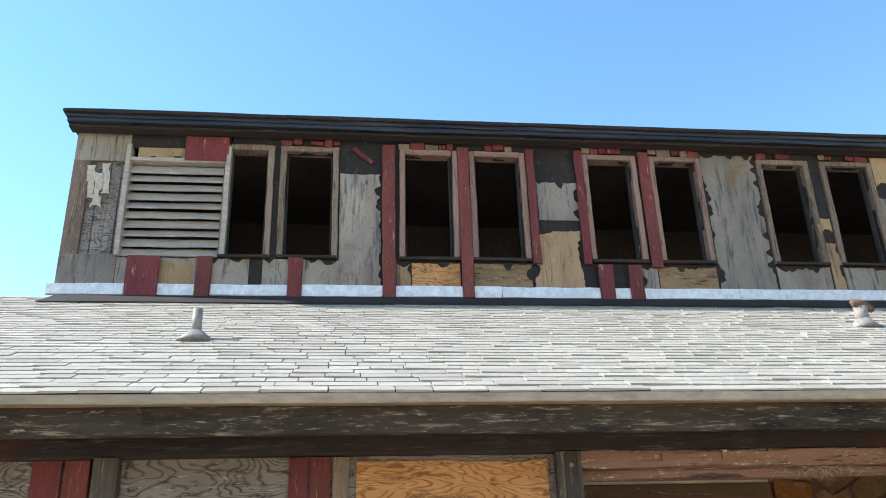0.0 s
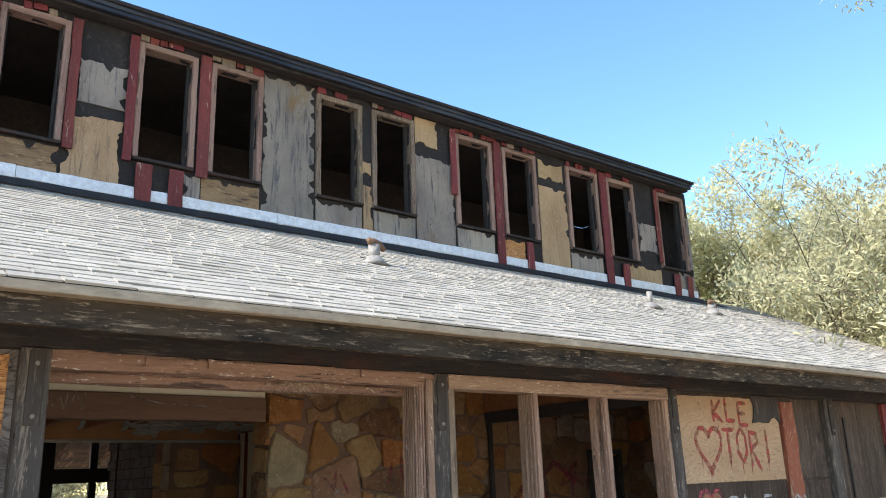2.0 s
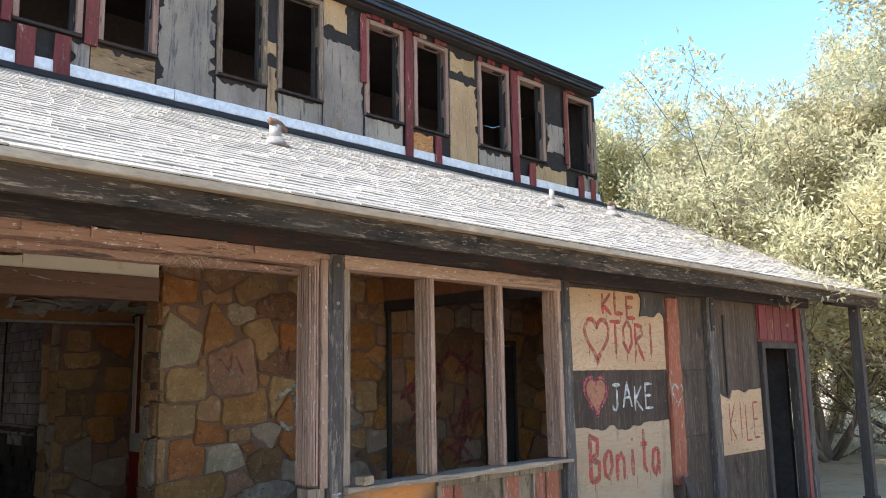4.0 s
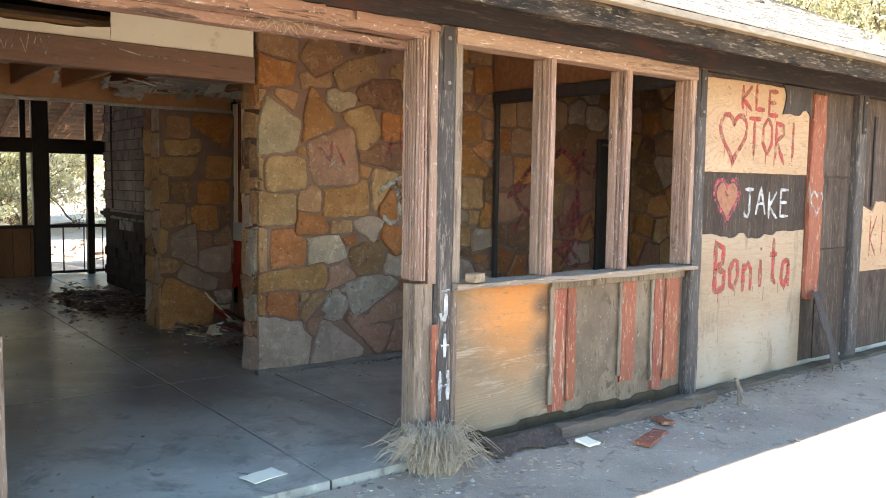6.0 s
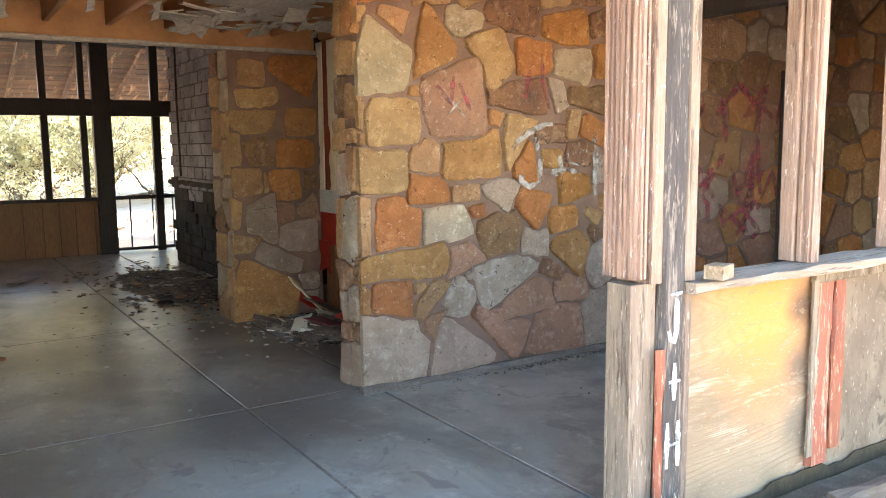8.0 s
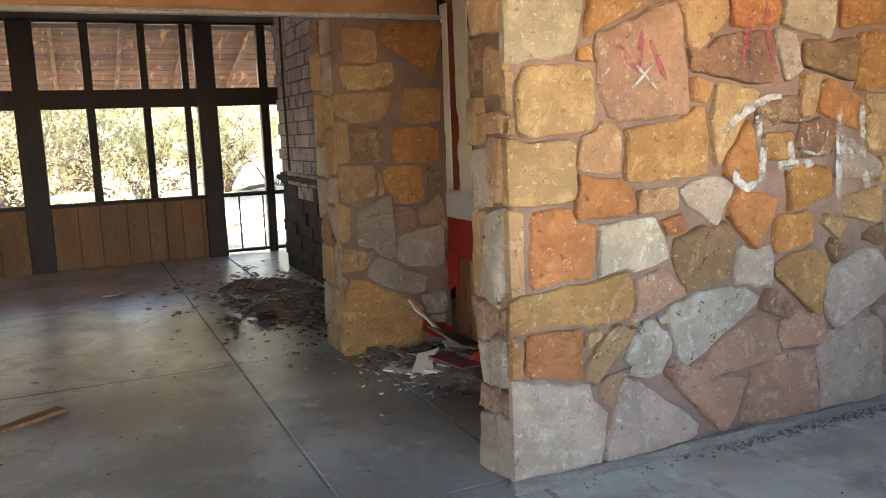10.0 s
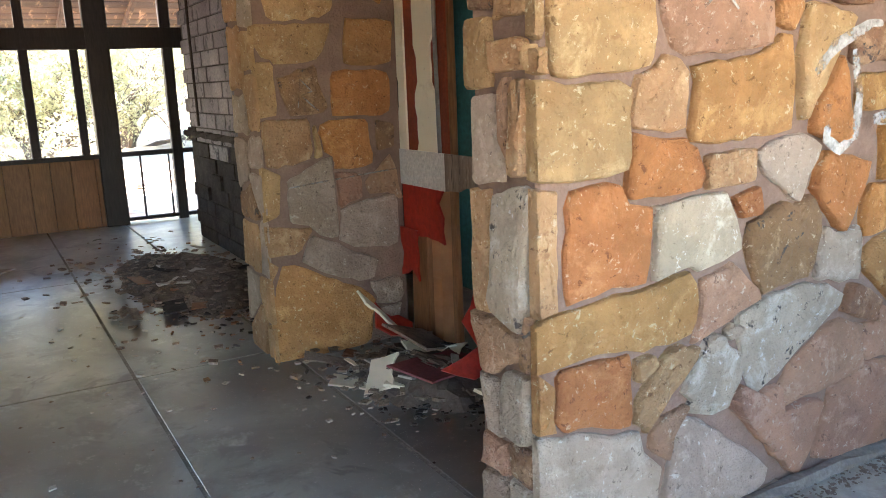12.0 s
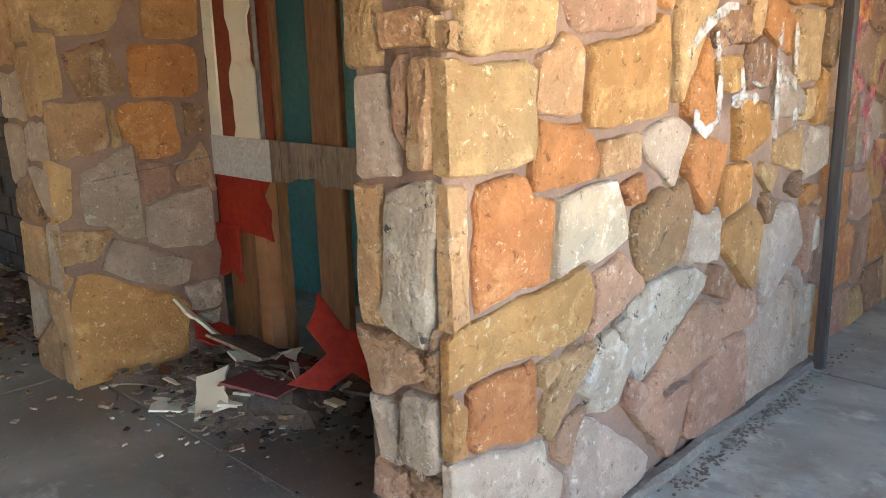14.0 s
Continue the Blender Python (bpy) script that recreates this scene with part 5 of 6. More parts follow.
timber("rail", POSTDARK, gate, 3.5, 4.6, FY - 0.02, FY + 0.02, 0.74, 0.79)
timber("rail", POSTDARK, gate, 3.5, 4.6, FY - 0.02, FY + 0.02, 0.03, 0.07)
for x in (3.52, 3.72, 4.02, 4.3):
    timber("baluster", POSTDARK, gate, x, x + 0.02, FY - 0.01, FY + 0.01, 0.07, 0.74)
porch = thing("roof_porch", "sagging porch roof of bare boards beyond the far windows", "porch roof", kind="structure")
for k in range(16):
    y0, z0 = 14.3 + k * 0.2, 2.98 - k * 0.055
    part("roof_board", add_sheet(bmesh.new(), (-4.0, y0, z0), (1, 0, 0), (0, 0.964, -0.265), 10.0, 0.195, 0.02, rag=0.008, sides="tb", seed=k, step=0.4), PORCHBOARD, porch)
for k in range(12):
    part("rafter", add_timber(bmesh.new(), -3.9 + k * 0.8, -3.85 + k * 0.8, 14.3, 17.4, 2.86, 2.95, turn=Matrix.Translation((0, 14.3, 2.9)) @ Matrix.Rotation(-0.268, 4, "X") @ Matrix.Translation((0, -14.3, -2.9))), PORCHBOARD, porch)
chim = thing("wall_chimney", "sooty painted brick chimney breast", "chimney", kind="structure")
timber("brickwork", SOOT, chim, 4.02, 5.0, 10.0, 12.85, 0, 3.0, wob=0)
first = None
for r in range(22):
    for c in range(10):
        y, z = 10.02 + c * 0.3 - (0.15 if r % 2 else 0), 0.005 + r * 0.135
        if y < 10.0 or y + 0.28 > 12.9 or (r < 7 and rw.random() < 0.12):
            continue
        sooty = z < 0.85 + 0.25 * math.sin(y * 3.1)
        if first is None:
            first = part("brick", add_timber(bmesh.new(), 4.0, 4.03, 0, 0.285, 0, 0.125, wob=0.0, chamfer=0.004, step=1), BRICKPAINT, chim)
            first.location = (0, y, z)
            first.material_slots[0].link = "OBJECT"
            first.material_slots[0].material = SOOT
            continue
        b = new("brick", first.data)
        b.parent = chim
        b.location = (rw.uniform(-0.012, 0.006) if sooty else rw.uniform(-0.004, 0.004), y, z)
        if sooty:
            b.material_slots[0].link = "OBJECT"
            b.material_slots[0].material = SOOT
timber("ledge", SOOT, chim, 3.96, 4.02, 10.0, 12.87, 0.99, 1.04, wob=0.012, step=0.15)
# dark door frame towards the side room
screen = thing("door_frame", "black door frame across the front room", "door frame", kind="structure")
timber("post", POSTDARK, screen, 5.73, 5.77, 6.27, 6.32, 0, 2.26)
timber("head", POSTDARK, screen, 5.72, 5.84, 4.3, 6.33, 2.26, 2.36)
timber("upper_panel", mat("rust_brown_board", (0.36, 0.16, 0.07), (0.28, 0.12, 0.055), 2, 0.7, 0.2, 20), screen, 5.75, 5.8, 4.3, 6.36, 2.362, 2.74)

# ---- graffiti ----


def spray(colour, cover=0.5):
    """Thin sprayed paint that lets the surface show through where it is worn."""
    m = mat("spray_" + colour[0], colour[1], tuple(v * 0.8 for v in colour[1]), 9, 0.6, 0.1, 50, amount=0.3)
    n, ln = m.node_tree.nodes, m.node_tree.links.new
    geo, noi, mr = n.new("ShaderNodeNewGeometry"), n.new("ShaderNodeTexNoise"), n.new("ShaderNodeMapRange")
    noi.inputs["Scale"].default_value, noi.inputs["Detail"].default_value, noi.inputs["Roughness"].default_value = 14, 6, 0.65
    ln(geo.outputs["Position"], noi.inputs["Vector"])
    mr.inputs["From Min"].default_value, mr.inputs["From Max"].default_value = 0.55 - cover * 0.35, 0.85 - cover * 0.3
    ln(noi.outputs[0], mr.inputs["Value"])
    ln(mr.outputs[0], n["Principled BSDF"].inputs["Alpha"])
    return m


SPRAY_RED = spray(("red", (0.44, 0.06, 0.045)), 0.78)
SPRAY_WHITE = spray(("white", (0.66, 0.65, 0.63)), 0.85)
SPRAY_PINK = spray(("pink", (0.5, 0.09, 0.12)), 0.62)
SPRAY_ORANGE = spray(("orange", (0.36, 0.15, 0.08)), 1.2)
SPRAY_PALE = spray(("pale", (0.6, 0.56, 0.5)), 0.62)


def add_stroke(bm, pts, width, to_world, lift=0.003):
    """A sprayed line through pts (along, up) of a surface, round at its corners."""
    rnd = random.Random(int(1000 * abs(pts[0][0])) + len(pts))
    fine = []
    for p, q in zip(pts, pts[1:]):
        n = max(1, int(math.hypot(q[0] - p[0], q[1] - p[1]) / 0.04))
        fine += [(p[0] + (q[0] - p[0]) * k / n, p[1] + (q[1] - p[1]) * k / n) for k in range(n)]
    fine.append(pts[-1])
    rows = []
    for k, p in enumerate(fine):
        a, b = fine[max(k - 1, 0)], fine[min(k + 1, len(fine) - 1)]
        d = math.hypot(b[0] - a[0], b[1] - a[1]) or 1
        w = width / 2 * rnd.uniform(0.75, 1.15) * (0.6 if k in (0, len(fine) - 1) else 1)
        nx, nz = -(b[1] - a[1]) / d * w, (b[0] - a[0]) / d * w
        rows.append([bm.verts.new(to_world(p[0] + s * nx, p[1] + s * nz, lift * (1 if abs(s) < 0.5 else 0.4))) for s in (-1, 0, 1)])
    for r, s in zip(rows, rows[1:]):
        bm.faces.new((r[0], r[1], s[1], s[0]))
        bm.faces.new((r[1], r[2], s[2], s[1]))
    return bm


def heart(cx, cz, r):
    pts = []
    for k in range(25):
        t = 2 * math.pi * k / 24
        pts.append((cx + r * math.sin(t) ** 3, cz + r * (13 * math.cos(t) - 5 * math.cos(2 * t) - 2 * math.cos(3 * t) - math.cos(4 * t)) / 14))
    return pts


# letters as strokes on a unit cell
GLYPH = {
    "J": [[(0.1, 1), (0.9, 1)], [(0.55, 1), (0.55, 0.2), (0.4, 0), (0.15, 0.05), (0.05, 0.25)]],
    "A": [[(0, 0), (0.45, 1), (0.9, 0)], [(0.2, 0.4), (0.75, 0.4)]],
    "K": [[(0.1, 1), (0.1, 0)], [(0.85, 1), (0.12, 0.45), (0.9, 0)]],
    "E": [[(0.85, 1), (0.1, 1), (0.1, 0), (0.9, 0)], [(0.1, 0.52), (0.7, 0.52)]],
    "L": [[(0.1, 1), (0.1, 0), (0.85, 0)]],
    "T": [[(0, 1), (1, 1)], [(0.5, 1), (0.5, 0)]],
    "O": [[(0.5, 1), (0.12, 0.75), (0.1, 0.3), (0.5, 0), (0.88, 0.3), (0.85, 0.75), (0.5, 1)]],
    "R": [[(0.1, 0), (0.1, 1), (0.7, 0.95), (0.8, 0.7), (0.15, 0.5), (0.9, -0.15)]],
    "I": [[(0.5, 1), (0.5, 0)]],
    "B": [[(0.1, 0), (0.1, 1), (0.75, 0.9), (0.7, 0.6), (0.15, 0.5), (0.85, 0.4), (0.8, 0.08), (0.1, 0)]],
    "o": [[(0.5, 0.6), (0.15, 0.4), (0.2, 0.08), (0.55, 0), (0.85, 0.25), (0.75, 0.55), (0.5, 0.6)]],
    "n": [[(0.15, 0), (0.15, 0.6)], [(0.15, 0.42), (0.55, 0.6), (0.8, 0.45), (0.8, 0)]],
    "i": [[(0.5, 0.6), (0.5, 0)], [(0.5, 0.8), (0.52, 0.86)]],
    "t": [[(0.5, 1), (0.5, 0.1), (0.8, 0)], [(0.15, 0.65), (0.85, 0.65)]],
    "a": [[(0.8, 0.6), (0.3, 0.55), (0.15, 0.2), (0.45, 0), (0.8, 0.25), (0.8, 0.6), (0.85, 0)]],
    "+": [[(0.5, 0.9), (0.5, 0.1)], [(0.1, 0.5), (0.9, 0.5)]],
    "H": [[(0.1, 1), (0.1, 0)], [(0.85, 1), (0.85, 0)], [(0.1, 0.5), (0.85, 0.5)]],
    "h": [[(0.1, 1), (0.1, 0)], [(0.1, 0.5), (0.8, 0.5), (0.8, 0)]],
}


def lettering(text, x, z, w, h, width, material, to_world, parent, label, down=False):
    """Hand-sprayed letters, each w wide and h high, from (x, z) on; down: one below the other."""
    bm = bmesh.new()
    for k, ch in enumerate(text):
        for line in GLYPH[ch]:
            ox, oz = (x, z - k * h * 1.35) if down else (x + k * w * 1.15, z + 0.02 * math.sin(k * 2.1))
            add_stroke(bm, [(ox + a * w, oz + b * h) for a, b in line], width, to_world)
    part("lettering", bm, material, parent, label)


FACE = lambda y: (lambda a, b, o: (a, y - o, b))
board_face = FACE(YF + 0.003)
tar_face = FACE(YF + 0.018)
lettering("KLE", 6.43, 2.12, 0.165, 0.19, 0.042, SPRAY_RED, board_face, wall_front, "red sprayed letters")
lettering("TORI", 6.54, 1.77, 0.17, 0.29, 0.04, SPRAY_RED, board_face, wall_front, "red sprayed letters")
part("sprayed_heart", add_stroke(bmesh.new(), heart(6.34, 1.92, 0.18), 0.045, board_face), SPRAY_RED, wall_front, "red sprayed heart")
rdrip = random.Random(12)
bm = bmesh.new()
for x, z in ((6.22, 1.84), (6.33, 1.76), (6.44, 1.85), (6.62, 1.8), (6.8, 1.79), (6.93, 1.78), (7.06, 1.8), (7.2, 1.8), (6.5, 2.13), (6.72, 2.12), (6.92, 2.13)):
    d = rdrip.uniform(0.05, 0.13)
    add_stroke(bm, [(x, z), (x + rdrip.uniform(-0.01, 0.01), z - d)], 0.014, board_face)
for x, z in ((6.22, 0.72), (6.45, 0.7), (6.7, 0.72), (6.86, 0.7), (7.08, 0.72)):
    add_stroke(bm, [(x, z), (x, z - rdrip.uniform(0.04, 0.12))], 0.014, board_face)
part("paint_drip", bm, SPRAY_RED, wall_front, "thin red paint drips")
lettering("JAKE", 6.54, 1.28, 0.155, 0.22, 0.028, SPRAY_WHITE, tar_face, wall_front, "white sprayed letters")
part("sprayed_heart", add_stroke(bmesh.new(), heart(6.31, 1.43, 0.17), 0.04, tar_face), SPRAY_PINK, wall_front, "pink sprayed heart")
bm = bmesh.new()
hp = heart(6.31, 1.43, 0.14)
bm.faces.new([bm.verts.new(tar_face(a, b, 0.002)) for a, b in hp[:-1]])
bmesh.ops.triangulate(bm, faces=bm.faces[:])
part("sprayed_heart", bm, SPRAY_ORANGE, wall_front, "orange heart filling")
part("sprayed_heart", add_stroke(bmesh.new(), heart(7.6, 1.4, 0.1), 0.022, FACE(YF - 0.026)), SPRAY_PALE, wall_front, "pale sprayed heart")
lettering("Bonita", 6.15, 0.7, 0.165, 0.38, 0.055, SPRAY_RED, board_face, wall_front, "red sprayed letters")
lettering("KILE", 8.66, 0.88, 0.16, 0.38, 0.022, SPRAY_RED, FACE(YF - 0.003), wall_front, "red sprayed scrawl")
lettering("J+H", 3.44, 0.74, 0.075, 0.17, 0.026, SPRAY_WHITE, FACE(YF - 0.066), wall_front, "white sprayed letters on the dark post", down=True)
# on the stones
stone_paint = FACE(6.342)
bm = bmesh.new()
for line in ([(4.46, 1.41), (4.55, 1.49), (4.67, 1.54), (4.79, 1.56)], [(4.65, 1.48), (4.69, 1.33), (4.68, 1.2), (4.6, 1.16), (4.53, 1.2), (4.54, 1.31)], [(4.85, 1.36), (4.88, 1.2), (4.9, 1.06)], [(4.77, 1.25), (5.0, 1.25)],
             [(5.16, 1.51), (5.17, 1.3), (5.17, 1.08)], [(5.17, 1.27), (5.27, 1.31), (5.33, 1.29), (5.37, 1.1)], [(5.31, 1.51), (5.33, 1.33)]):
    add_stroke(bm, line, 0.044, stone_paint)
part("lettering", bm, SPRAY_PALE, wall_stone, "pale faded spray letters")
bm = bmesh.new()
for line in ([(4.92, 1.38), (4.94, 1.31), (5.03, 1.29), (5.08, 1.34), (5.09, 1.4)], [(4.96, 1.43), (4.97, 1.36)], [(5.02, 1.44), (5.03, 1.36)]):
    add_stroke(bm, line, 0.014, stone_paint)
part("chalk_mark", bm, SPRAY_PALE, wall_stone, "small pale chalked hand mark")
bm = bmesh.new()
for line in ([(3.97, 1.72), (4.1, 1.6)], [(4.08, 1.71), (3.96, 1.6)]):
    add_stroke(bm, line, 0.012, stone_paint)
part("sprayed_cross", bm, SPRAY_PALE, wall_stone, "pale scratched cross")
bm = bmesh.new()
for line in ([(3.9, 1.78), (4.0, 1.68), (4.02, 1.84)], [(4.06, 1.8), (4.14, 1.64)], [(4.56, 1.72), (4.6, 1.9)], [(4.7, 2.0), (4.7, 1.82), (4.76, 1.66)]):
    add_stroke(bm, line, 0.03, stone_paint)
part("sprayed_line", bm, SPRAY_PINK, wall_stone, "faded red spray stain")
bm = bmesh.new()
rs = random.Random(6)
for k in range(20):
    x, z = 6.0 + rs.random() * 1.2, 0.6 + rs.random() * 1.1
    add_stroke(bm, [(x, z), (x + rs.uniform(-0.3, 0.3), z + rs.uniform(0.1, 0.4)), (x + rs.uniform(-0.2, 0.4), z + rs.uniform(-0.2, 0.3))], 0.05, FACE(6.372))
part("sprayed_scrawl", bm, SPRAY_PINK, wall_stone_2, "pink sprayed scrawl")
bm = bmesh.new()
for k in range(5):
    x = 1.35 + k * 0.12
    add_stroke(bm, [(x, 2.32), (x + 0.03, 2.44), (x + 0.08, 2.3), (x + 0.1, 2.42)], 0.008, FACE(6.356))
add_stroke(bm, [(2.25, 2.41), (2.5, 2.36), (2.85, 2.35)], 0.01, FACE(6.356))
part("chalk_scrawl", bm, SPRAY_PALE, header, "pale chalk scratches")
bm = bmesh.new()
for line in ([(3.6, 1.32), (3.62, 1.46), (3.68, 1.4), (3.62, 1.38), (3.71, 1.3)], [(3.52, 0.92), (3.75, 0.94), (4.15, 0.97)]):
    add_stroke(bm, line, 0.008, FACE(8.647))
part("chalk_scrawl", bm, SPRAY_PALE, wall_stone_far, "pale chalk marks")

# ---- facade details ----
for k, (a, b) in enumerate(((4.4, 4.52), (4.54, 4.62), (5.07, 5.22), (5.42, 5.53), (5.56, 5.72))):
    timber("batten", REDFADE, wall_front, a, b, YF - 0.006, YF + 0.017, 0.05 + 0.05 * (k % 3), 0.86, wob=0.007, step=0.1, seed=k, label="faded red batten, flaking")
timber("apron_rail", GREYWOOD, wall_front, 4.38, 5.77, YF - 0.012, YF + 0.017, 0.845, 0.9, wob=0.005, step=0.15)
front_sheet("plywood_panel", PLYDAMP, wall_front, 4.4, 5.77, -0.07, 0.845, YF + 0.017, th=0.006, rag=0.02, sides="l", seed=15, label="grey damp plywood")
timber("red_strip", REDFADE, wall_front, 3.385, 3.418, YF - 0.07, YF - 0.062, 0.0, 0.72, wob=0.006, step=0.1)
timber("corner_trim", GREYWOOD, wall_front, 3.545, 3.585, YF - 0.045, YF + 0.015, 0.05, 0.9, wob=0.004)
for a in (1.1, 3.44, 5.8, 8.28):
    timber("metal_plate", CHAR, wall_front, a, a + 0.07, YF - 0.072, YF - 0.06, 2.02, 2.36, wob=0.001)
    for z in (2.06, 2.3):
        bm = bmesh.new()
        bmesh.ops.create_uvsphere(bm, u_segments=6, v_segments=4, radius=0.012, matrix=Matrix.Translation((a + 0.035, YF - 0.074, z)))
        part("bolt", bm, PIPE, wall_front)
front_sheet("plywood_panel", CHAR, wall_front, 7.02, 7.47, 2.12, 2.36, YF + 0.0, th=0.01, rag=0.04, sides="bl", seed=19)
for a, b, c, d in ((7.72, 8.235, -0.06, 0.98), (7.72, 8.235, 0.985, 1.62), (7.72, 8.235, 1.625, 2.36), (8.405, 8.98, -0.06, 2.36), (8.985, 9.49, -0.06, 0.74), (8.985, 9.49, 0.745, 2.36)):
    front_sheet("siding_panel", SIDING, wall_front, a, b, c, d, YF + 0.017, th=0.01, rag=0.006, sides="tb", seed=int(a * 10 + d * 7))
timber("seam_batten", CHAR, wall_front, 8.66, 8.7, YF - 0.01, YF + 0.006, 1.35, 2.2, wob=0.005, step=0.1)
timber("door_trim", RED, wall_front, 10.49, 10.6, YF - 0.05, YF, 0.0, 2.36, wob=0.004)
for k in range(5):
    timber("siding_board", RED, wall_front, 9.52 + k * 0.19, 9.7 + k * 0.19, YF - 0.02, YF, 1.96, 2.36, wob=0.004, seed=k)
door_far = thing("door_2", "open dark doorway in a faded wood frame", "doorway", kind="structure")
for a in (9.5, 10.4):
    timber("door_frame", CHAR, door_far, a, a + 0.08, YF - 0.04, YF + 0.06, 0, 1.93)
timber("door_frame", CHAR, door_far, 9.58, 10.4, YF - 0.04, YF + 0.06, 1.86, 1.93)
# splintered lintel pieces and hanging straw
rl = random.Random(4)
for k in range(9):
    x = 1.5 + rl.random() * 1.5
    front_sheet("splinter", LINTEL, open_bay, x, x + rl.uniform(0.3, 0.8), 2.3 + rl.uniform(0, 0.03), 2.345 + rl.uniform(0, 0.03), YF - 0.042, th=rl.uniform(0.008, 0.025), rag=0.02, sides="tb", seed=k, step=0.05)
timber("inner_lintel", LINTEL, open_bay, 1.2, 3.4, YF + 0.085, YF + 0.16, 2.24, 2.29, wob=0.006)
bm = bmesh.new()
for k in range(70):
    x, y = 2.55 + rl.gauss(0, 0.09), YF + 0.06 + rl.uniform(-0.08, 0.08)
    z = 2.29 - rl.random() * 0.03
    add_tube(bm, [(x, y, z), (x + rl.uniform(-0.06, 0.06), y + rl.uniform(-0.05, 0.05), z - rl.uniform(0.0, 0.06))], [0.0018, 0.0008], 3)
tagged(part("nest_straw", bm, DRYGRASS), "wisp of dry nest straw caught on the lintel", "straw", kind="stuff")
for k in range(6):
    y = YF - 0.02 + k * 0.024
    timber("jamb_rib", FRAME_Z, open_bay, 3.298, 3.31, y, y + 0.012, 0.97, 2.3, wob=0.002, chamfer=0.002, step=0.3, seed=k)
for k in range(2):
    timber("jamb_rib", FRAME_Z, open_bay, 3.316 + k * 0.02, 3.328 + k * 0.02, YF - 0.047, YF - 0.036, 0.97, 2.3, wob=0.002, chamfer=0.002, step=0.3, seed=k)
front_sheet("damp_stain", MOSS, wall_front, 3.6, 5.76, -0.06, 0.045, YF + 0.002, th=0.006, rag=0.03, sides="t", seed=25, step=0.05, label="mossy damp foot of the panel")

front_sheet("splinter", GREYWOOD, wall_front, 4.365, 4.405, 0.1, 0.86, YF - 0.004, th=0.012, rag=0.012, sides="lr", seed=33, step=0.04)
front_sheet("splinter", GREYWOOD, wall_front, 5.385, 5.416, 0.12, 0.85, YF - 0.004, th=0.012, rag=0.008, sides="lr", seed=34, step=0.04)
front_sheet("splinter", GREYWOOD, wall_front, 5.035, 5.066, 0.2, 0.85, YF - 0.004, th=0.012, rag=0.008, sides="lr", seed=35, step=0.04)

# roof vents


def roof_vent(x, y, h, r, cap):
    z = EZ + SL * (y - EY)
    v = thing("roof_vent", "short pale vent pipe on a flared roof flashing" if not cap else "vent pipe with a rusty tipped cap on the roof", "vent pipe", "roof vents", at=(x, y, z))
    bm = bmesh.new()
    add_tube(bm, [(x, y, z - 0.02), (x, y, z + 0.02), (x, y, z + 0.06)], [0.13, 0.085, r + 0.01], 14)
    part("flashing", bm, PIPE, v, smooth=True)
    bm = bmesh.new()
    add_tube(bm, [(x, y, z + 0.03), (x, y, z + h)], [r, r], 12)
    pipe = part("pipe", bm, PIPE, v, smooth=True)
    if cap:
        bm = bmesh.new()
        add_tube(bm, [(x - 0.07, y - 0.02, z + h + 0.035), (x - 0.02, y, z + h + 0.02), (x + 0.04, y, z + h + 0.005), (x + 0.11, y + 0.02, z + h - 0.015)], [0.022, 0.042, 0.04, 0.024], 10)
        part("cap", bm, RUST, pipe, "rusty bent cap", smooth=True)


roof_vent(-0.92, 4.88, 0.2, 0.03, False)
roof_vent(3.88, 5.5, 0.16, 0.05, True)
roof_vent(7.4, 5.45, 0.18, 0.03, False)
roof_vent(9.0, 5.75, 0.12, 0.05, True)

# porch end
for x in (11.6,):
    p = thing("porch_post", "dark square porch post under the eave", "post", at=(x, 3.85, -0.06))
    timber("shaft", CHAR, p, x - 0.06, x + 0.06, 3.79, 3.91, -0.06, 2.4)
    timber("base_block", CHAR, p, x - 0.08, x + 0.08, 3.77, 3.93, -0.06, 0.03)
timber("porch_beam", CHARX, roof, 10.76, 11.85, 3.78, 3.92, 2.4, 2.52)

# ---- debris ----
rd = random.Random(31)


def scrap(name, label, category, group, material, x, y, w, h, th, tilt, z=0.0, seed=1, rag=0.03, step=0.05):
    """A torn piece of board lying or leaning on the floor."""
    ob = part(name, add_sheet(bmesh.new(), (-w / 2, -h / 2, 0), (1, 0, 0), (0, 1, 0), w, h, th, rag=rag, sides="tblr", seed=seed, step=step), material)
    turn = Euler((tilt[0], tilt[1], tilt[2])).to_matrix().to_4x4()
    low = min((turn @ v.co).z for v in ob.data.vertices)
    ob.matrix_world = Matrix.Translation((x, y, z - low)) @ turn
    return tagged(ob, label, category, group)


scrap("wallboard_scrap", "torn white and red wallboard leaning on the stone pier", "debris", "wall debris", CREAM, 3.93, 8.42, 0.5, 0.12, 0.012, (0.5, 0.75, 0.3), seed=2)
scrap("wallboard_scrap", "torn vivid red wallboard leaning on the stone pier", "debris", "wall debris", VIVIDRED, 4.0, 8.5, 0.3, 0.16, 0.012, (0.9, 0.6, 0.2), seed=3)
scrap("wallboard_scrap", "large torn red wallboard leaning in the gap", "debris", "wall debris", VIVIDRED, 4.1, 7.5, 0.54, 0.4, 0.014, (0.95, 0.35, -0.75), seed=24, rag=0.085, step=0.075)
scrap("wallboard_scrap", "grey torn wallboard on the debris", "debris", "wall debris", GREYWOOD, 4.05, 8.25, 0.4, 0.3, 0.012, (0.3, 0.35, 0.5), seed=5)
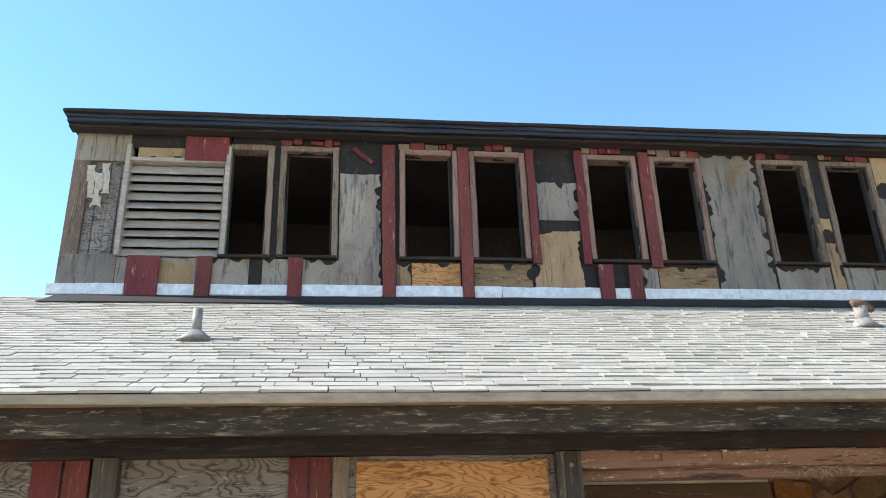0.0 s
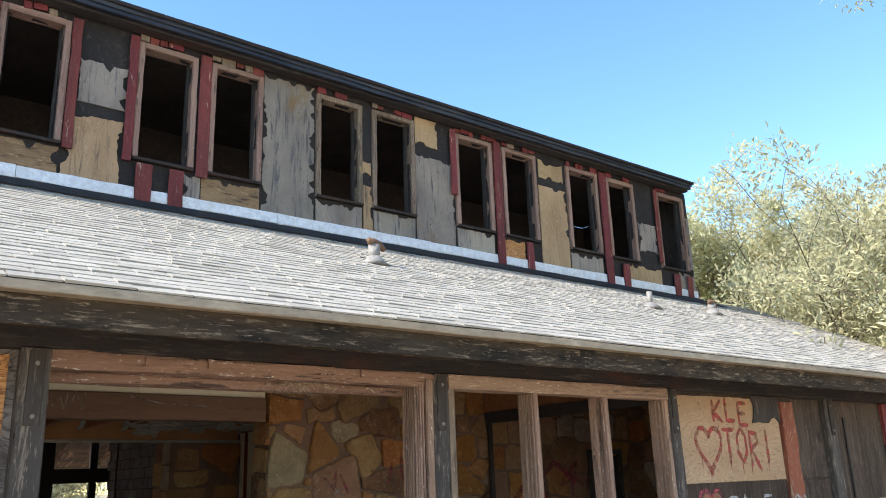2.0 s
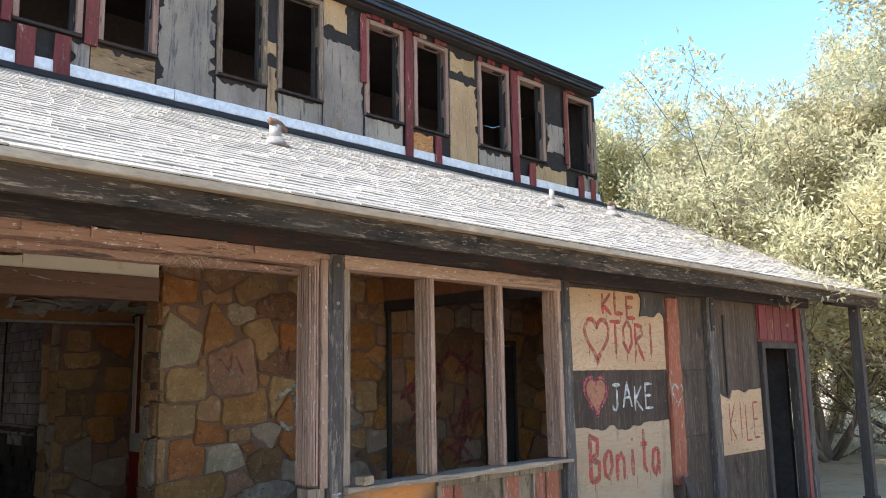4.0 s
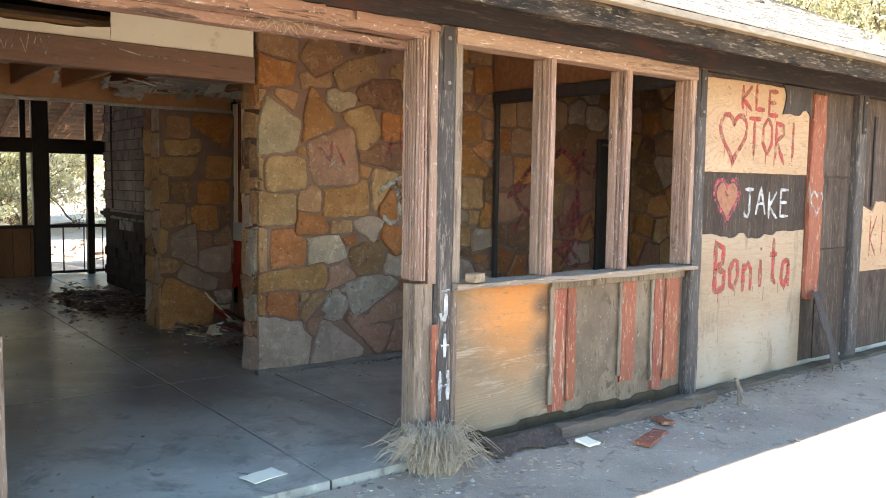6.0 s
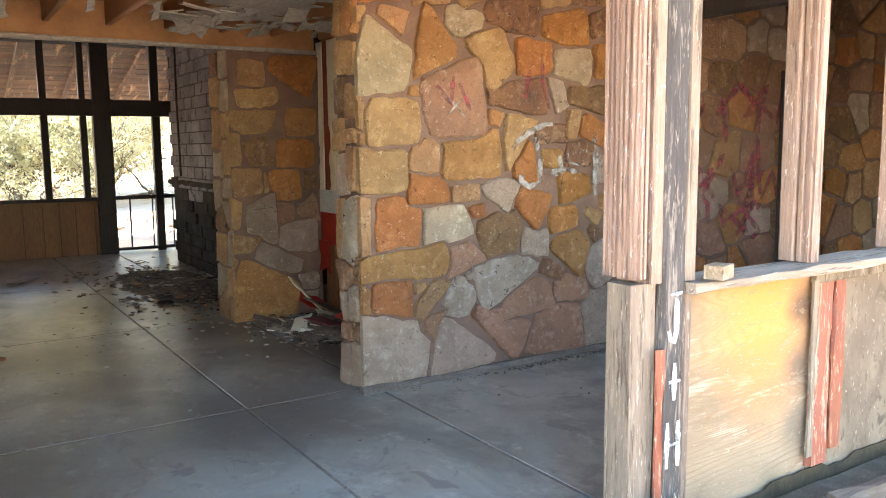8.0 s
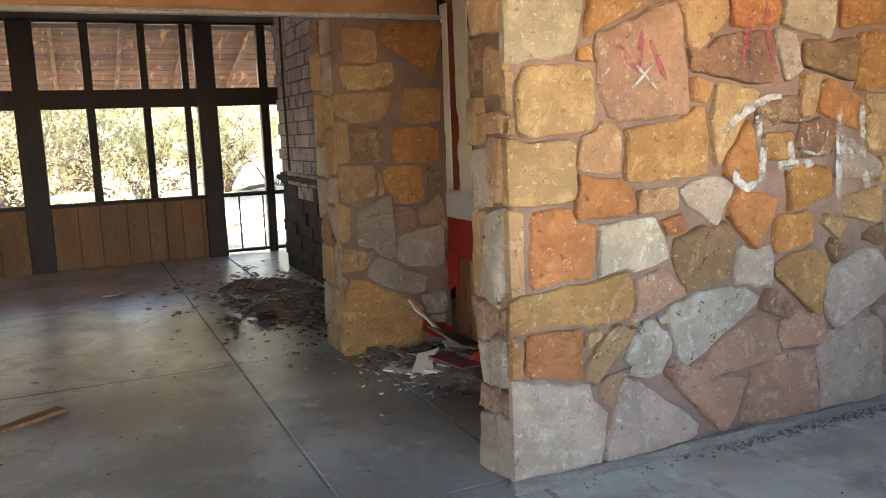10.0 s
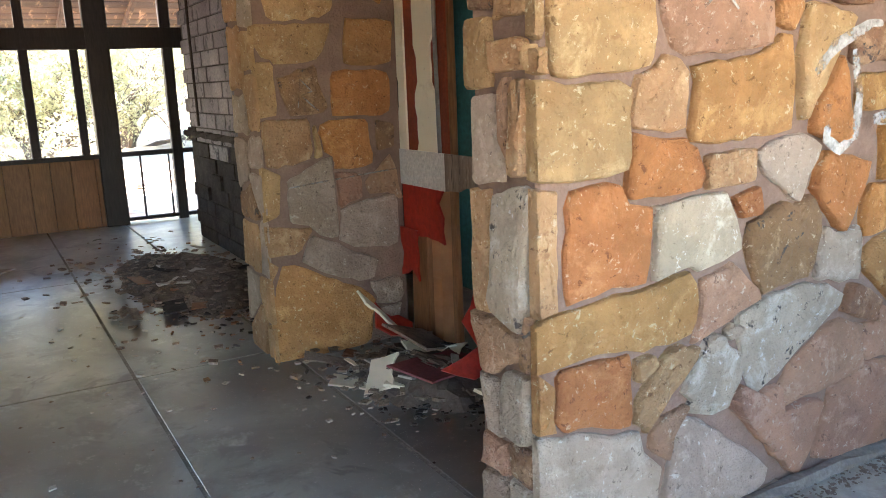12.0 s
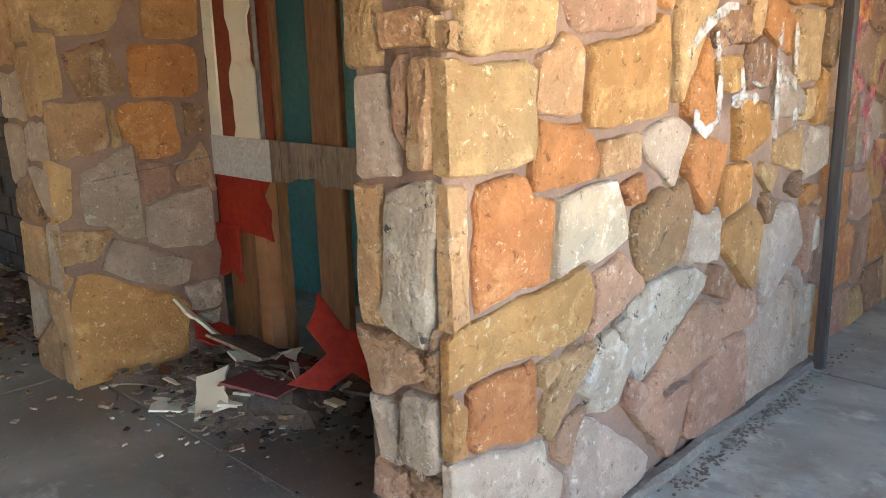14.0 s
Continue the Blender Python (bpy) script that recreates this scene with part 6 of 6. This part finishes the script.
scrap("wallboard_scrap", "faded pink torn wallboard on the debris", "debris", "wall debris", mat("pink_board", (0.3, 0.08, 0.08), (0.24, 0.07, 0.07), 5, 0.8, 0.3), 3.98, 7.95, 0.5, 0.28, 0.01, (0.1, 0.12, 0.4), z=0.03, seed=6)
for k in range(70):
    m, word = rd.choice(((CREAM, "cream"), (PLASTER, "pale"), (GREYWOOD, "grey"), (GREYWOOD, "grey"), (PLASTER, "pale"), (SOOT, "sooty"), (GREYSILL, "grey")))
    a = rd.random()
    scrap("plaster_scrap", word + " scrap of broken wallboard on the floor", "debris", "wall debris", m, 3.62 + 0.56 * math.sqrt(a) + rd.gauss(0, 0.09), 8.2 + rd.gauss(0, 0.2) - 0.25 * a, rd.uniform(0.06, 0.3), rd.uniform(0.04, 0.16), rd.uniform(0.004, 0.014), (rd.uniform(-0.35, 0.35), rd.uniform(-0.35, 0.35), rd.uniform(0, 6)), seed=60 + k, rag=0.014, z=0.0 if k % 2 else 0.02)


def litter(name, label, material, count, cx, cy, sx, sy, size, seed, z=0.0, kind_of="debris"):
    r = random.Random(seed)
    bm = bmesh.new()
    for k in range(count):
        x, y, s = cx + r.gauss(0, sx), cy + r.gauss(0, sy), size * r.uniform(0.3, 1.0)
        a = r.uniform(0, 6.3)
        u = Vector((math.cos(a), math.sin(a), r.uniform(-0.1, 0.25))).normalized()
        v = Vector((-math.sin(a), math.cos(a), r.uniform(-0.1, 0.25))).normalized()
        base = Vector((x, y, z + 0.1 * s))
        w = s * r.uniform(0.2, 1)
        q = [base + u * s * e + v * w * f for e, f in ((-0.5, -0.4), (0.4, -0.5), (0.5, 0.4), (-0.3, 0.5))]
        t = u.cross(v) * s * r.uniform(0.08, 0.3)
        va, vb = [bm.verts.new(p) for p in q], [bm.verts.new(p + t) for p in q]
        bm.faces.new(vb)
        for i in range(4):
            bm.faces.new((va[i], va[(i + 1) % 4], vb[(i + 1) % 4], vb[i]))
    return tagged(part(name, bm, material), label, kind_of, kind="stuff")


litter("plaster_crumbs", "pale plaster crumbs scattered on the floor", PLASTER, 90, 3.75, 8.05, 0.3, 0.3, 0.035, 1)
litter("soot_crumbs", "dark burnt crumbs and dust among the debris", SOOT, 300, 3.9, 7.85, 0.16, 0.3, 0.04, 15)
litter("wood_crumbs", "brown splinters among the debris", STUD, 60, 3.98, 8.15, 0.12, 0.25, 0.07, 16)
litter("board_crumbs", "cream crumbs of broken wallboard on the floor", GREYWOOD, 260, 3.84, 8.1, 0.18, 0.24, 0.06, 14, z=0.03)
litter("plaster_crumbs", "pale plaster crumbs strewn over the far floor", PLASTER, 80, 3.2, 9.4, 0.6, 0.8, 0.04, 2)
litter("charred_litter", "dark charred litter heaped before the hearth", STUD, 400, 3.5, 10.6, 0.24, 0.8, 0.045, 3)
litter("charred_litter", "dark charred litter heaped before the hearth", SOOT, 300, 3.5, 10.3, 0.24, 0.8, 0.05, 4)
litter("floor_grit", "grit and chips on the slab", GREYWOOD, 160, 2.6, 7.2, 1.6, 1.8, 0.02, 5)
litter("wall_foot_grit", "dark leaf grit along the foot of the stone wall", BARK, 420, 5.0, 6.27, 0.5, 0.025, 0.02, 6)
litter("ground_chips", "pale stone chips on the pavement", PLASTER, 150, 4.6, 3.75, 0.9, 0.17, 0.032, 7, z=-0.045)
litter("ground_grit", "gravel and grit along the slab edge", WALK, 1200, 3.8, 3.72, 1.6, 0.22, 0.035, 8, z=-0.045)
litter("ground_leaves", "dead leaf litter at the foot of the wall", BARK, 500, 5.6, 3.98, 1.6, 0.07, 0.03, 9, z=-0.045)
scrap("plank", "charred loose plank on the slab", "plank", "", STUD, 1.5, 8.35, 0.42, 0.09, 0.02, (0, 0, 0.6), seed=9, rag=0.01)
scrap("paper_scrap", "crumpled white paper on the slab edge", "paper", "", CREAM, 2.45, 4.3, 0.22, 0.12, 0.004, (0.05, 0.05, 0.3), seed=10, rag=0.02)
scrap("red_plank", "faded red broken plank on the pavement", "plank", "", REDFADE, 4.7, 3.62, 0.36, 0.1, 0.02, (0.02, 0.03, 0.35), z=-0.04, seed=11, rag=0.012)
scrap("red_plank", "small red plank offcut on the pavement", "plank", "", REDFADE, 5.05, 3.8, 0.2, 0.09, 0.02, (0.0, 0.1, 1.0), z=-0.04, seed=12, rag=0.012)
scrap("tar_sheet", "curled sheet of tar paper at the wall foot", "tar paper", "", SIDING, 3.95, 3.95, 0.55, 0.17, 0.006, (0.4, 0.02, -0.05), z=-0.04, seed=13, rag=0.03)
scrap("tar_sheet", "torn tar paper hanging against the wall foot", "tar paper", "", CHAR, 7.55, 4.0, 0.25, 0.7, 0.006, (1.25, 0.1, 0.15), z=-0.04, seed=14, rag=0.05)
scrap("white_chip", "white broken chip on the pavement", "chip", "", CREAM, 4.3, 3.78, 0.13, 0.1, 0.015, (0.15, 0.1, 0.2), z=-0.04, seed=15, rag=0.02)
scrap("stone_chip", "pale stone lying on the window sill", "stone", "", STONE["L"], 3.68, 4.12, 0.1, 0.07, 0.05, (0, 0, 0.3), z=0.946, seed=16, rag=0.01)
KERBWOOD = mat("grey_brown_timber", (0.15, 0.112, 0.08), (0.095, 0.07, 0.05), 4, 0.92, 0.8, 30, (0.21, 0.16, 0.115), stretch=(0.3, 2, 2))
kerb = tagged(part("kerb_timber", add_timber(bmesh.new(), 4.25, 5.85, 3.93, 4.02, -0.06, 0.03, wob=0.012, step=0.12, chamfer=0.02), KERBWOOD), "weathered timber lying along the wall foot", "timber")
# leaning stick beside the kerb
bm = bmesh.new()
add_tube(bm, [(5.92, 3.78, -0.045), (5.93, 3.8, 0.06), (5.9, 3.82, 0.14)], [0.03, 0.02, 0.012], 7)
tagged(part("wood_stub", bm, GREYWOOD), "broken pale wood stub on the pavement", "wood")


def grass_tuft(x, y, z, n, spread, height, seed, label):
    r = random.Random(seed)
    bm = bmesh.new()
    for k in range(n):
        a, l = r.uniform(0, 6.3), height * r.uniform(0.5, 1.1)
        o = Vector((x + r.gauss(0, spread * 0.25), y + r.gauss(0, spread * 0.2), z))
        out = Vector((math.cos(a), math.sin(a), 0)) * spread * r.uniform(0.3, 1.1)
        pts = [o, o + out * 0.35 + Vector((0, 0, l * 0.6)), o + out * 0.8 + Vector((0, 0, l * 0.85)), o + out * 1.3 + Vector((0, 0, l * r.uniform(0.3, 0.75)))]
        add_tube(bm, pts, [0.003, 0.0025, 0.002, 0.0008], 3)
    return tagged(part("grass_tuft", bm, DRYGRASS), label, "grass")


grass_tuft(3.3, 3.98, -0.05, 600, 0.22, 0.27, 1, "tuft of dry straw grass at the foot of the post")
grass_tuft(1.25, 3.95, -0.05, 140, 0.16, 0.22, 2, "dry straw grass at the foot of the post")
# torn ceiling
torn = thing("ceiling_scrap", "torn white ceiling board hanging between the joists", "ceiling debris")
for k in range(22):
    x, y = rd.uniform(2.6, 3.7), rd.uniform(7.3, 8.4)
    o = Vector((x, y, 2.32))
    w, h = rd.uniform(0.1, 0.34), rd.uniform(0.05, 0.16)
    part("board_flap", add_sheet(bmesh.new(), o, Vector((1, 0, rd.uniform(-0.2, 0.2))).normalized(), Vector((0, 0.8, rd.uniform(-0.5, 0.1))).normalized(), w, h, 0.01, rag=0.03, sides="tblr", seed=k, step=0.03), PLASTER, torn)
part("board_flap", add_sheet(bmesh.new(), (2.86, 6.6, 2.326), (1, 0, 0), (0, 1, 0), 0.75, 1.35, 0.01, rag=0.12, sides="tlr", seed=77, step=0.04), PLASTER, torn, "large loose white ceiling board")
for k in range(7):
    x, y = 0.9 + k * 0.42 + 0.45, rd.uniform(7.2, 8.3)
    part("board_flap", add_sheet(bmesh.new(), (x, y, 2.33), Vector((0.9, 0, 0.3)).normalized(), Vector((0.1, 0.8, -0.35)).normalized(), 0.06, 0.2, 0.008, rag=0.025, sides="tblr", seed=k + 30, step=0.03), PLASTER, torn)
# burnt vertical lines of the hearth wall and a cable across the beam
bm = bmesh.new()
add_tube(bm, [(3.97, 12.3, 1.1), (3.965, 12.32, 2.0), (3.97, 12.3, 2.95)], [0.012] * 3, 6)
tagged(part("cable", bm, SOOT), "black cable down the chimney breast", "cable")


def heap(name, label, material, cx, cy, rx, ry, h, seed):
    """A low uneven heap."""
    r = random.Random(seed)
    bm = bmesh.new()
    rings = []
    for k in range(7):
        f = 1 - k / 7
        rings.append([bm.verts.new((cx + rx * f * math.cos(a) * (1 + 0.25 * noise.noise((math.cos(a) * 2, math.sin(a) * 2, seed))) + r.uniform(-0.02, 0.02), cy + ry * f * math.sin(a) * (1 + 0.25 * noise.noise((math.cos(a) * 2, math.sin(a) * 2, seed + 5))) + r.uniform(-0.02, 0.02), (h * (1 - f ** 1.5) + r.uniform(0, 0.025)) if k else -0.005)) for a in (6.2832 * i / 28 for i in range(28))])
    for a, b in zip(rings, rings[1:]):
        for i in range(28):
            bm.faces.new((a[i], a[(i + 1) % 28], b[(i + 1) % 28], b[i]))
    bm.faces.new(rings[-1])
    return tagged(part(name, bm, material), label, "debris", kind="stuff")


heap("ash_heap", "brown spread of ash and rubbish before the hearth", mat("ash_and_dust", (0.15, 0.115, 0.08), (0.08, 0.06, 0.045), 9, 0.95, 0.9, 50, (0.24, 0.19, 0.14), relief=0.03, layers=((12, (1, 1, 1), 0.56, 0.64, (0.3, 0.25, 0.18)), (30, (1, 1, 1), 0.6, 0.66, (0.04, 0.032, 0.026)))), 3.45, 11.0, 0.5, 1.2, 0.035, 3)
litter("ash_crumbs", "pale and brown crumbs over the ash", GREYWOOD, 420, 3.35, 10.9, 0.4, 0.9, 0.06, 18, z=0.025)
for k in range(26):
    m, word = rd.choice(((GREYWOOD, "grey"), (GREYWOOD, "grey"), (PLASTER, "pale"), (STUD, "brown"), (SOOT, "burnt")))
    scrap("board_scrap", word + " torn flat scrap on the dusty floor before the hearth", "debris", "hearth debris", m, 3.3 + rd.gauss(0, 0.36), 10.9 + rd.gauss(0, 0.75), rd.uniform(0.1, 0.45), rd.uniform(0.05, 0.16), 0.008, (rd.uniform(-0.08, 0.08), rd.uniform(-0.08, 0.08), rd.uniform(0, 6)), z=0.02, seed=200 + k, rag=0.025)
heap("rubbish_heap", "dark heap of broken board and dust in the gap", BARK, 3.92, 8.05, 0.3, 0.5, 0.09, 7)

# framed flat board on the sprayed stone wall, a niche's shade in its colour
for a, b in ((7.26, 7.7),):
    niche = thing("niche", "framed flat board coloured dark as a shaded niche in the stone wall", "niche", kind="structure")
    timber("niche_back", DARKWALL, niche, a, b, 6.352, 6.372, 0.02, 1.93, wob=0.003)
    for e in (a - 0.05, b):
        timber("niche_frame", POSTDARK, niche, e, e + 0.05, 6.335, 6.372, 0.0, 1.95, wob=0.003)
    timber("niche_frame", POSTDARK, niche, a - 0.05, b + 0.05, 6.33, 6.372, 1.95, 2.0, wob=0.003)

# ---- trees ----


def tree_mesh(seed, height, crown, leaves, bushy=False):
    """Meshes of a juniper: trunk with forking limbs, and a ragged crown of leaf sprays."""
    r = random.Random(seed)
    bm, tips = bmesh.new(), []

    def limb(p, d, length, rad, level):
        pts, rads, q, v = [p], [rad], p.copy(), d.copy()
        n = 5
        for k in range(n):
            v = (v + Vector((r.gauss(0, 0.2), r.gauss(0, 0.2), r.gauss(0.05, 0.12)))).normalized()
            q = q + v * length / n
            pts.append(q.copy())
            rads.append(rad * (1 - 0.8 * (k + 1) / n) + 0.0035)
            if level > 0 and k >= 1:
                tips.append((q.copy(), level))
            if level < 3 and k >= (1 if level else 0):
                for _ in range(2 if level < 2 else 1):
                    a = r.uniform(0, 6.3)
                    side = Vector((math.cos(a), math.sin(a), r.uniform(0.0, 0.7))).normalized()
                    limb(q.copy(), (v * 0.35 + side).normalized(), length * r.uniform(0.4, 0.62), rads[-1] * 0.6, level + 1)
        add_tube(bm, pts, rads, 7 if level < 2 else 4)

    for k in range(9 if bushy else 0):
        limb(Vector((0.1 * math.cos(k), 0.1 * math.sin(k), -0.1)), Vector((math.cos(k * 0.7), math.sin(k * 0.7), 0.5 + 0.5 * (k % 3))).normalized(), height * 0.75, 0.07, 1)
    limb(Vector((0, 0, -0.2)), Vector((r.uniform(-0.1, 0.1), r.uniform(-0.1, 0.1), 1)), height * 0.8, 0.2, 0)
    trunk = bpy.data.meshes.new("trunk")
    bm.to_mesh(trunk)
    bm.free()
    trunk.materials.append(BARK)
    co, faces = [], []
    for _ in range(leaves):
        t, lv = r.choice(tips)
        c = t + Vector((r.gauss(0, crown), r.gauss(0, crown), r.gauss(0, crown)))
        if c.z < (1.5 if height > 6 else 0.08):
            continue
        for _ in range(22):
            p = c + Vector((r.gauss(0, 0.1), r.gauss(0, 0.1), r.gauss(0, 0.085)))
            u = ((p - c) * 9 + Vector((r.gauss(0, 0.6), r.gauss(0, 0.6), r.gauss(0.6, 0.6)))).normalized()
            v = Vector((r.gauss(0, 1), r.gauss(0, 1), r.gauss(0, 1))).cross(u).normalized()
            l, w = r.uniform(0.07, 0.15), r.uniform(0.016, 0.032)
            n = len(co)
            co += [p - v * w, p + u * l * 0.6 - v * w * 0.4, p + u * l, p + u * l * 0.5 + v * w]
            faces.append((n, n + 1, n + 2, n + 3))
    leaf = bpy.data.meshes.new("crown")
    leaf.from_pydata([tuple(v) for v in co], [], faces)
    leaf.materials.append(LEAF)
    return trunk, leaf


_p = LEAF.node_tree.nodes["Principled BSDF"]
_tr = LEAF.node_tree.nodes.new("ShaderNodeBsdfTranslucent")
_mx = LEAF.node_tree.nodes.new("ShaderNodeMixShader")
_mx.inputs[0].default_value = 0.5
LEAF.node_tree.links.new(_p.inputs["Base Color"].links[0].from_socket, _tr.inputs["Color"])
LEAF.node_tree.links.new(_p.outputs[0], _mx.inputs[1])
LEAF.node_tree.links.new(_tr.outputs[0], _mx.inputs[2])
LEAF.node_tree.links.new(_mx.outputs[0], LEAF.node_tree.nodes["Material Output"].inputs["Surface"])
KINDS = [tree_mesh(3, 7.0, 0.17, 2200), tree_mesh(8, 9.0, 0.13, 4600), tree_mesh(15, 5.5, 0.15, 2200), tree_mesh(21, 4.2, 0.3, 2300, True), tree_mesh(33, 6.6, 0.12, 5600, True)]
rt = random.Random(9)


def tree(kind, x, y, s, turn):
    t = thing("juniper_tree", "sunlit yellow-green juniper tree with a ragged open crown", "tree", "trees round the building", at=(x, y, -0.1))
    for name, me in zip(("trunk", "crown"), KINDS[kind]):
        ob = new(name, me)
        ob.parent = t
    t.rotation_euler = (0, 0, turn)
    t.scale = (s, s, s)


for k, (kind, x, y, s) in enumerate(((4, 16.2, 9.3, 1.0), (4, 16.6, 6.3, 0.98), (1, 15.4, 3.0, 0.98), (1, 23, 8.6, 1.05), (2, 21, 1.5, 1.1), (0, 27, 18, 1.0), (1, 30, 12, 1.0), (2, 15.5, 19, 0.9), (0, 29, 2, 1.1), (2, 20.5, 11.5, 1.3),
                                     (3, 0.2, 26.0, 1.0), (3, 3.3, 25, 0.85), (3, 5.8, 28, 1.1), (3, -3.0, 28, 1.1), (2, 9, 28, 1.0), (3, 1.6, 33, 1.3), (2, 4.6, 35, 1.2), (3, 18.5, 5.0, 0.8))):
    tree(kind, x, y, s, k * 1.37)
for k in range(30):
    a = radians(-20 + k * 5.0)
    d = rt.uniform(48, 66)
    tree(rt.choice((0, 2)), 6 + d * math.cos(a), 8 + d * math.sin(a), rt.uniform(0.8, 1.2), rt.uniform(0, 6))
# low scrub and rocks beyond the far doorway
litter("rocks", "pale rocks on the sunlit ground behind the building", STONE["G"], 120, 3.5, 19, 3.0, 1.2, 0.25, 12, z=-0.07, kind_of="rocks")

# ---- shingles ----
UP = Vector((0, RY - EY, RZ - EZ))
LEN = UP.length
UP.normalize()
OUT = Vector((0, -UP.z, UP.y))
EXPOSE = 0.096


def shingle_shape(w, lift):
    c = [(0.003, -0.012, 0.0), (w - 0.003, -0.012 + lift, 0.0), (w - 0.003, 0.12, 0.0), (0.003, 0.12, 0.0), (0.003, -0.012, 0.008 + lift), (w - 0.003, -0.012 + lift, 0.009), (w - 0.003, 0.12, 0.003), (0.003, 0.12, 0.003)]
    return [Vector((a, 0, 0)) + UP * b + OUT * h for a, b, h in c], [(4, 5, 6, 7), (0, 1, 5, 4), (1, 2, 6, 5), (3, 0, 4, 7)]


shapes = []
for w, lift in ((0.21, 0.0), (0.17, 0.004), (0.25, 0.0), (0.15, 0.003), (0.3, 0.006)):
    v, f = shingle_shape(w, lift)
    me = bpy.data.meshes.new("shingle")
    me.from_pydata([tuple(a) for a in v], [], f)
    me.materials.append(SHINGLE)
    shapes.append((w, v, f, me))
rsh = random.Random(17)
near, rest_v, rest_f = 0, [], []
for c in range(int(LEN / EXPOSE) + 1):
    x = X0 - rsh.uniform(0, 0.28)
    base = UP * (c * EXPOSE) + Vector((0, EY, EZ + 0.001)) + OUT * 0.002
    while x < X1:
        w, v, f, me = rsh.choice(shapes)
        if x > X0 - 0.05 and x + w < X1 + 0.05 and c * EXPOSE + 0.1 < LEN:
            o = base + Vector((x, 0, 0)) + OUT * rsh.uniform(0, 0.003)
            if near < 300 and c < 12 and -1.8 < x < 4.6:
                s = new("shingle", me)
                s.parent, s.location = roof, o
                near += 1
            else:
                n = len(rest_v)
                rest_v += [tuple(o + a) for a in v]
                rest_f += [tuple(n + i for i in q) for q in f]
        x += w
me = bpy.data.meshes.new("shingles")
me.from_pydata(rest_v, [], rest_f)
SHINGLE_REST = SHINGLE.copy()
SHINGLE_REST.name = "asphalt_shingle_field"
for nd in list(SHINGLE_REST.node_tree.nodes):
    if nd.type == "OBJECT_INFO":
        g = SHINGLE_REST.node_tree.nodes.new("ShaderNodeNewGeometry")
        for link in list(nd.outputs["Random"].links):
            SHINGLE_REST.node_tree.links.new(g.outputs["Random Per Island"], link.to_socket)
me.materials.append(SHINGLE_REST)
rest = new("shingle_field", me)
rest.parent = roof
tagged(rest, kind="stuff")
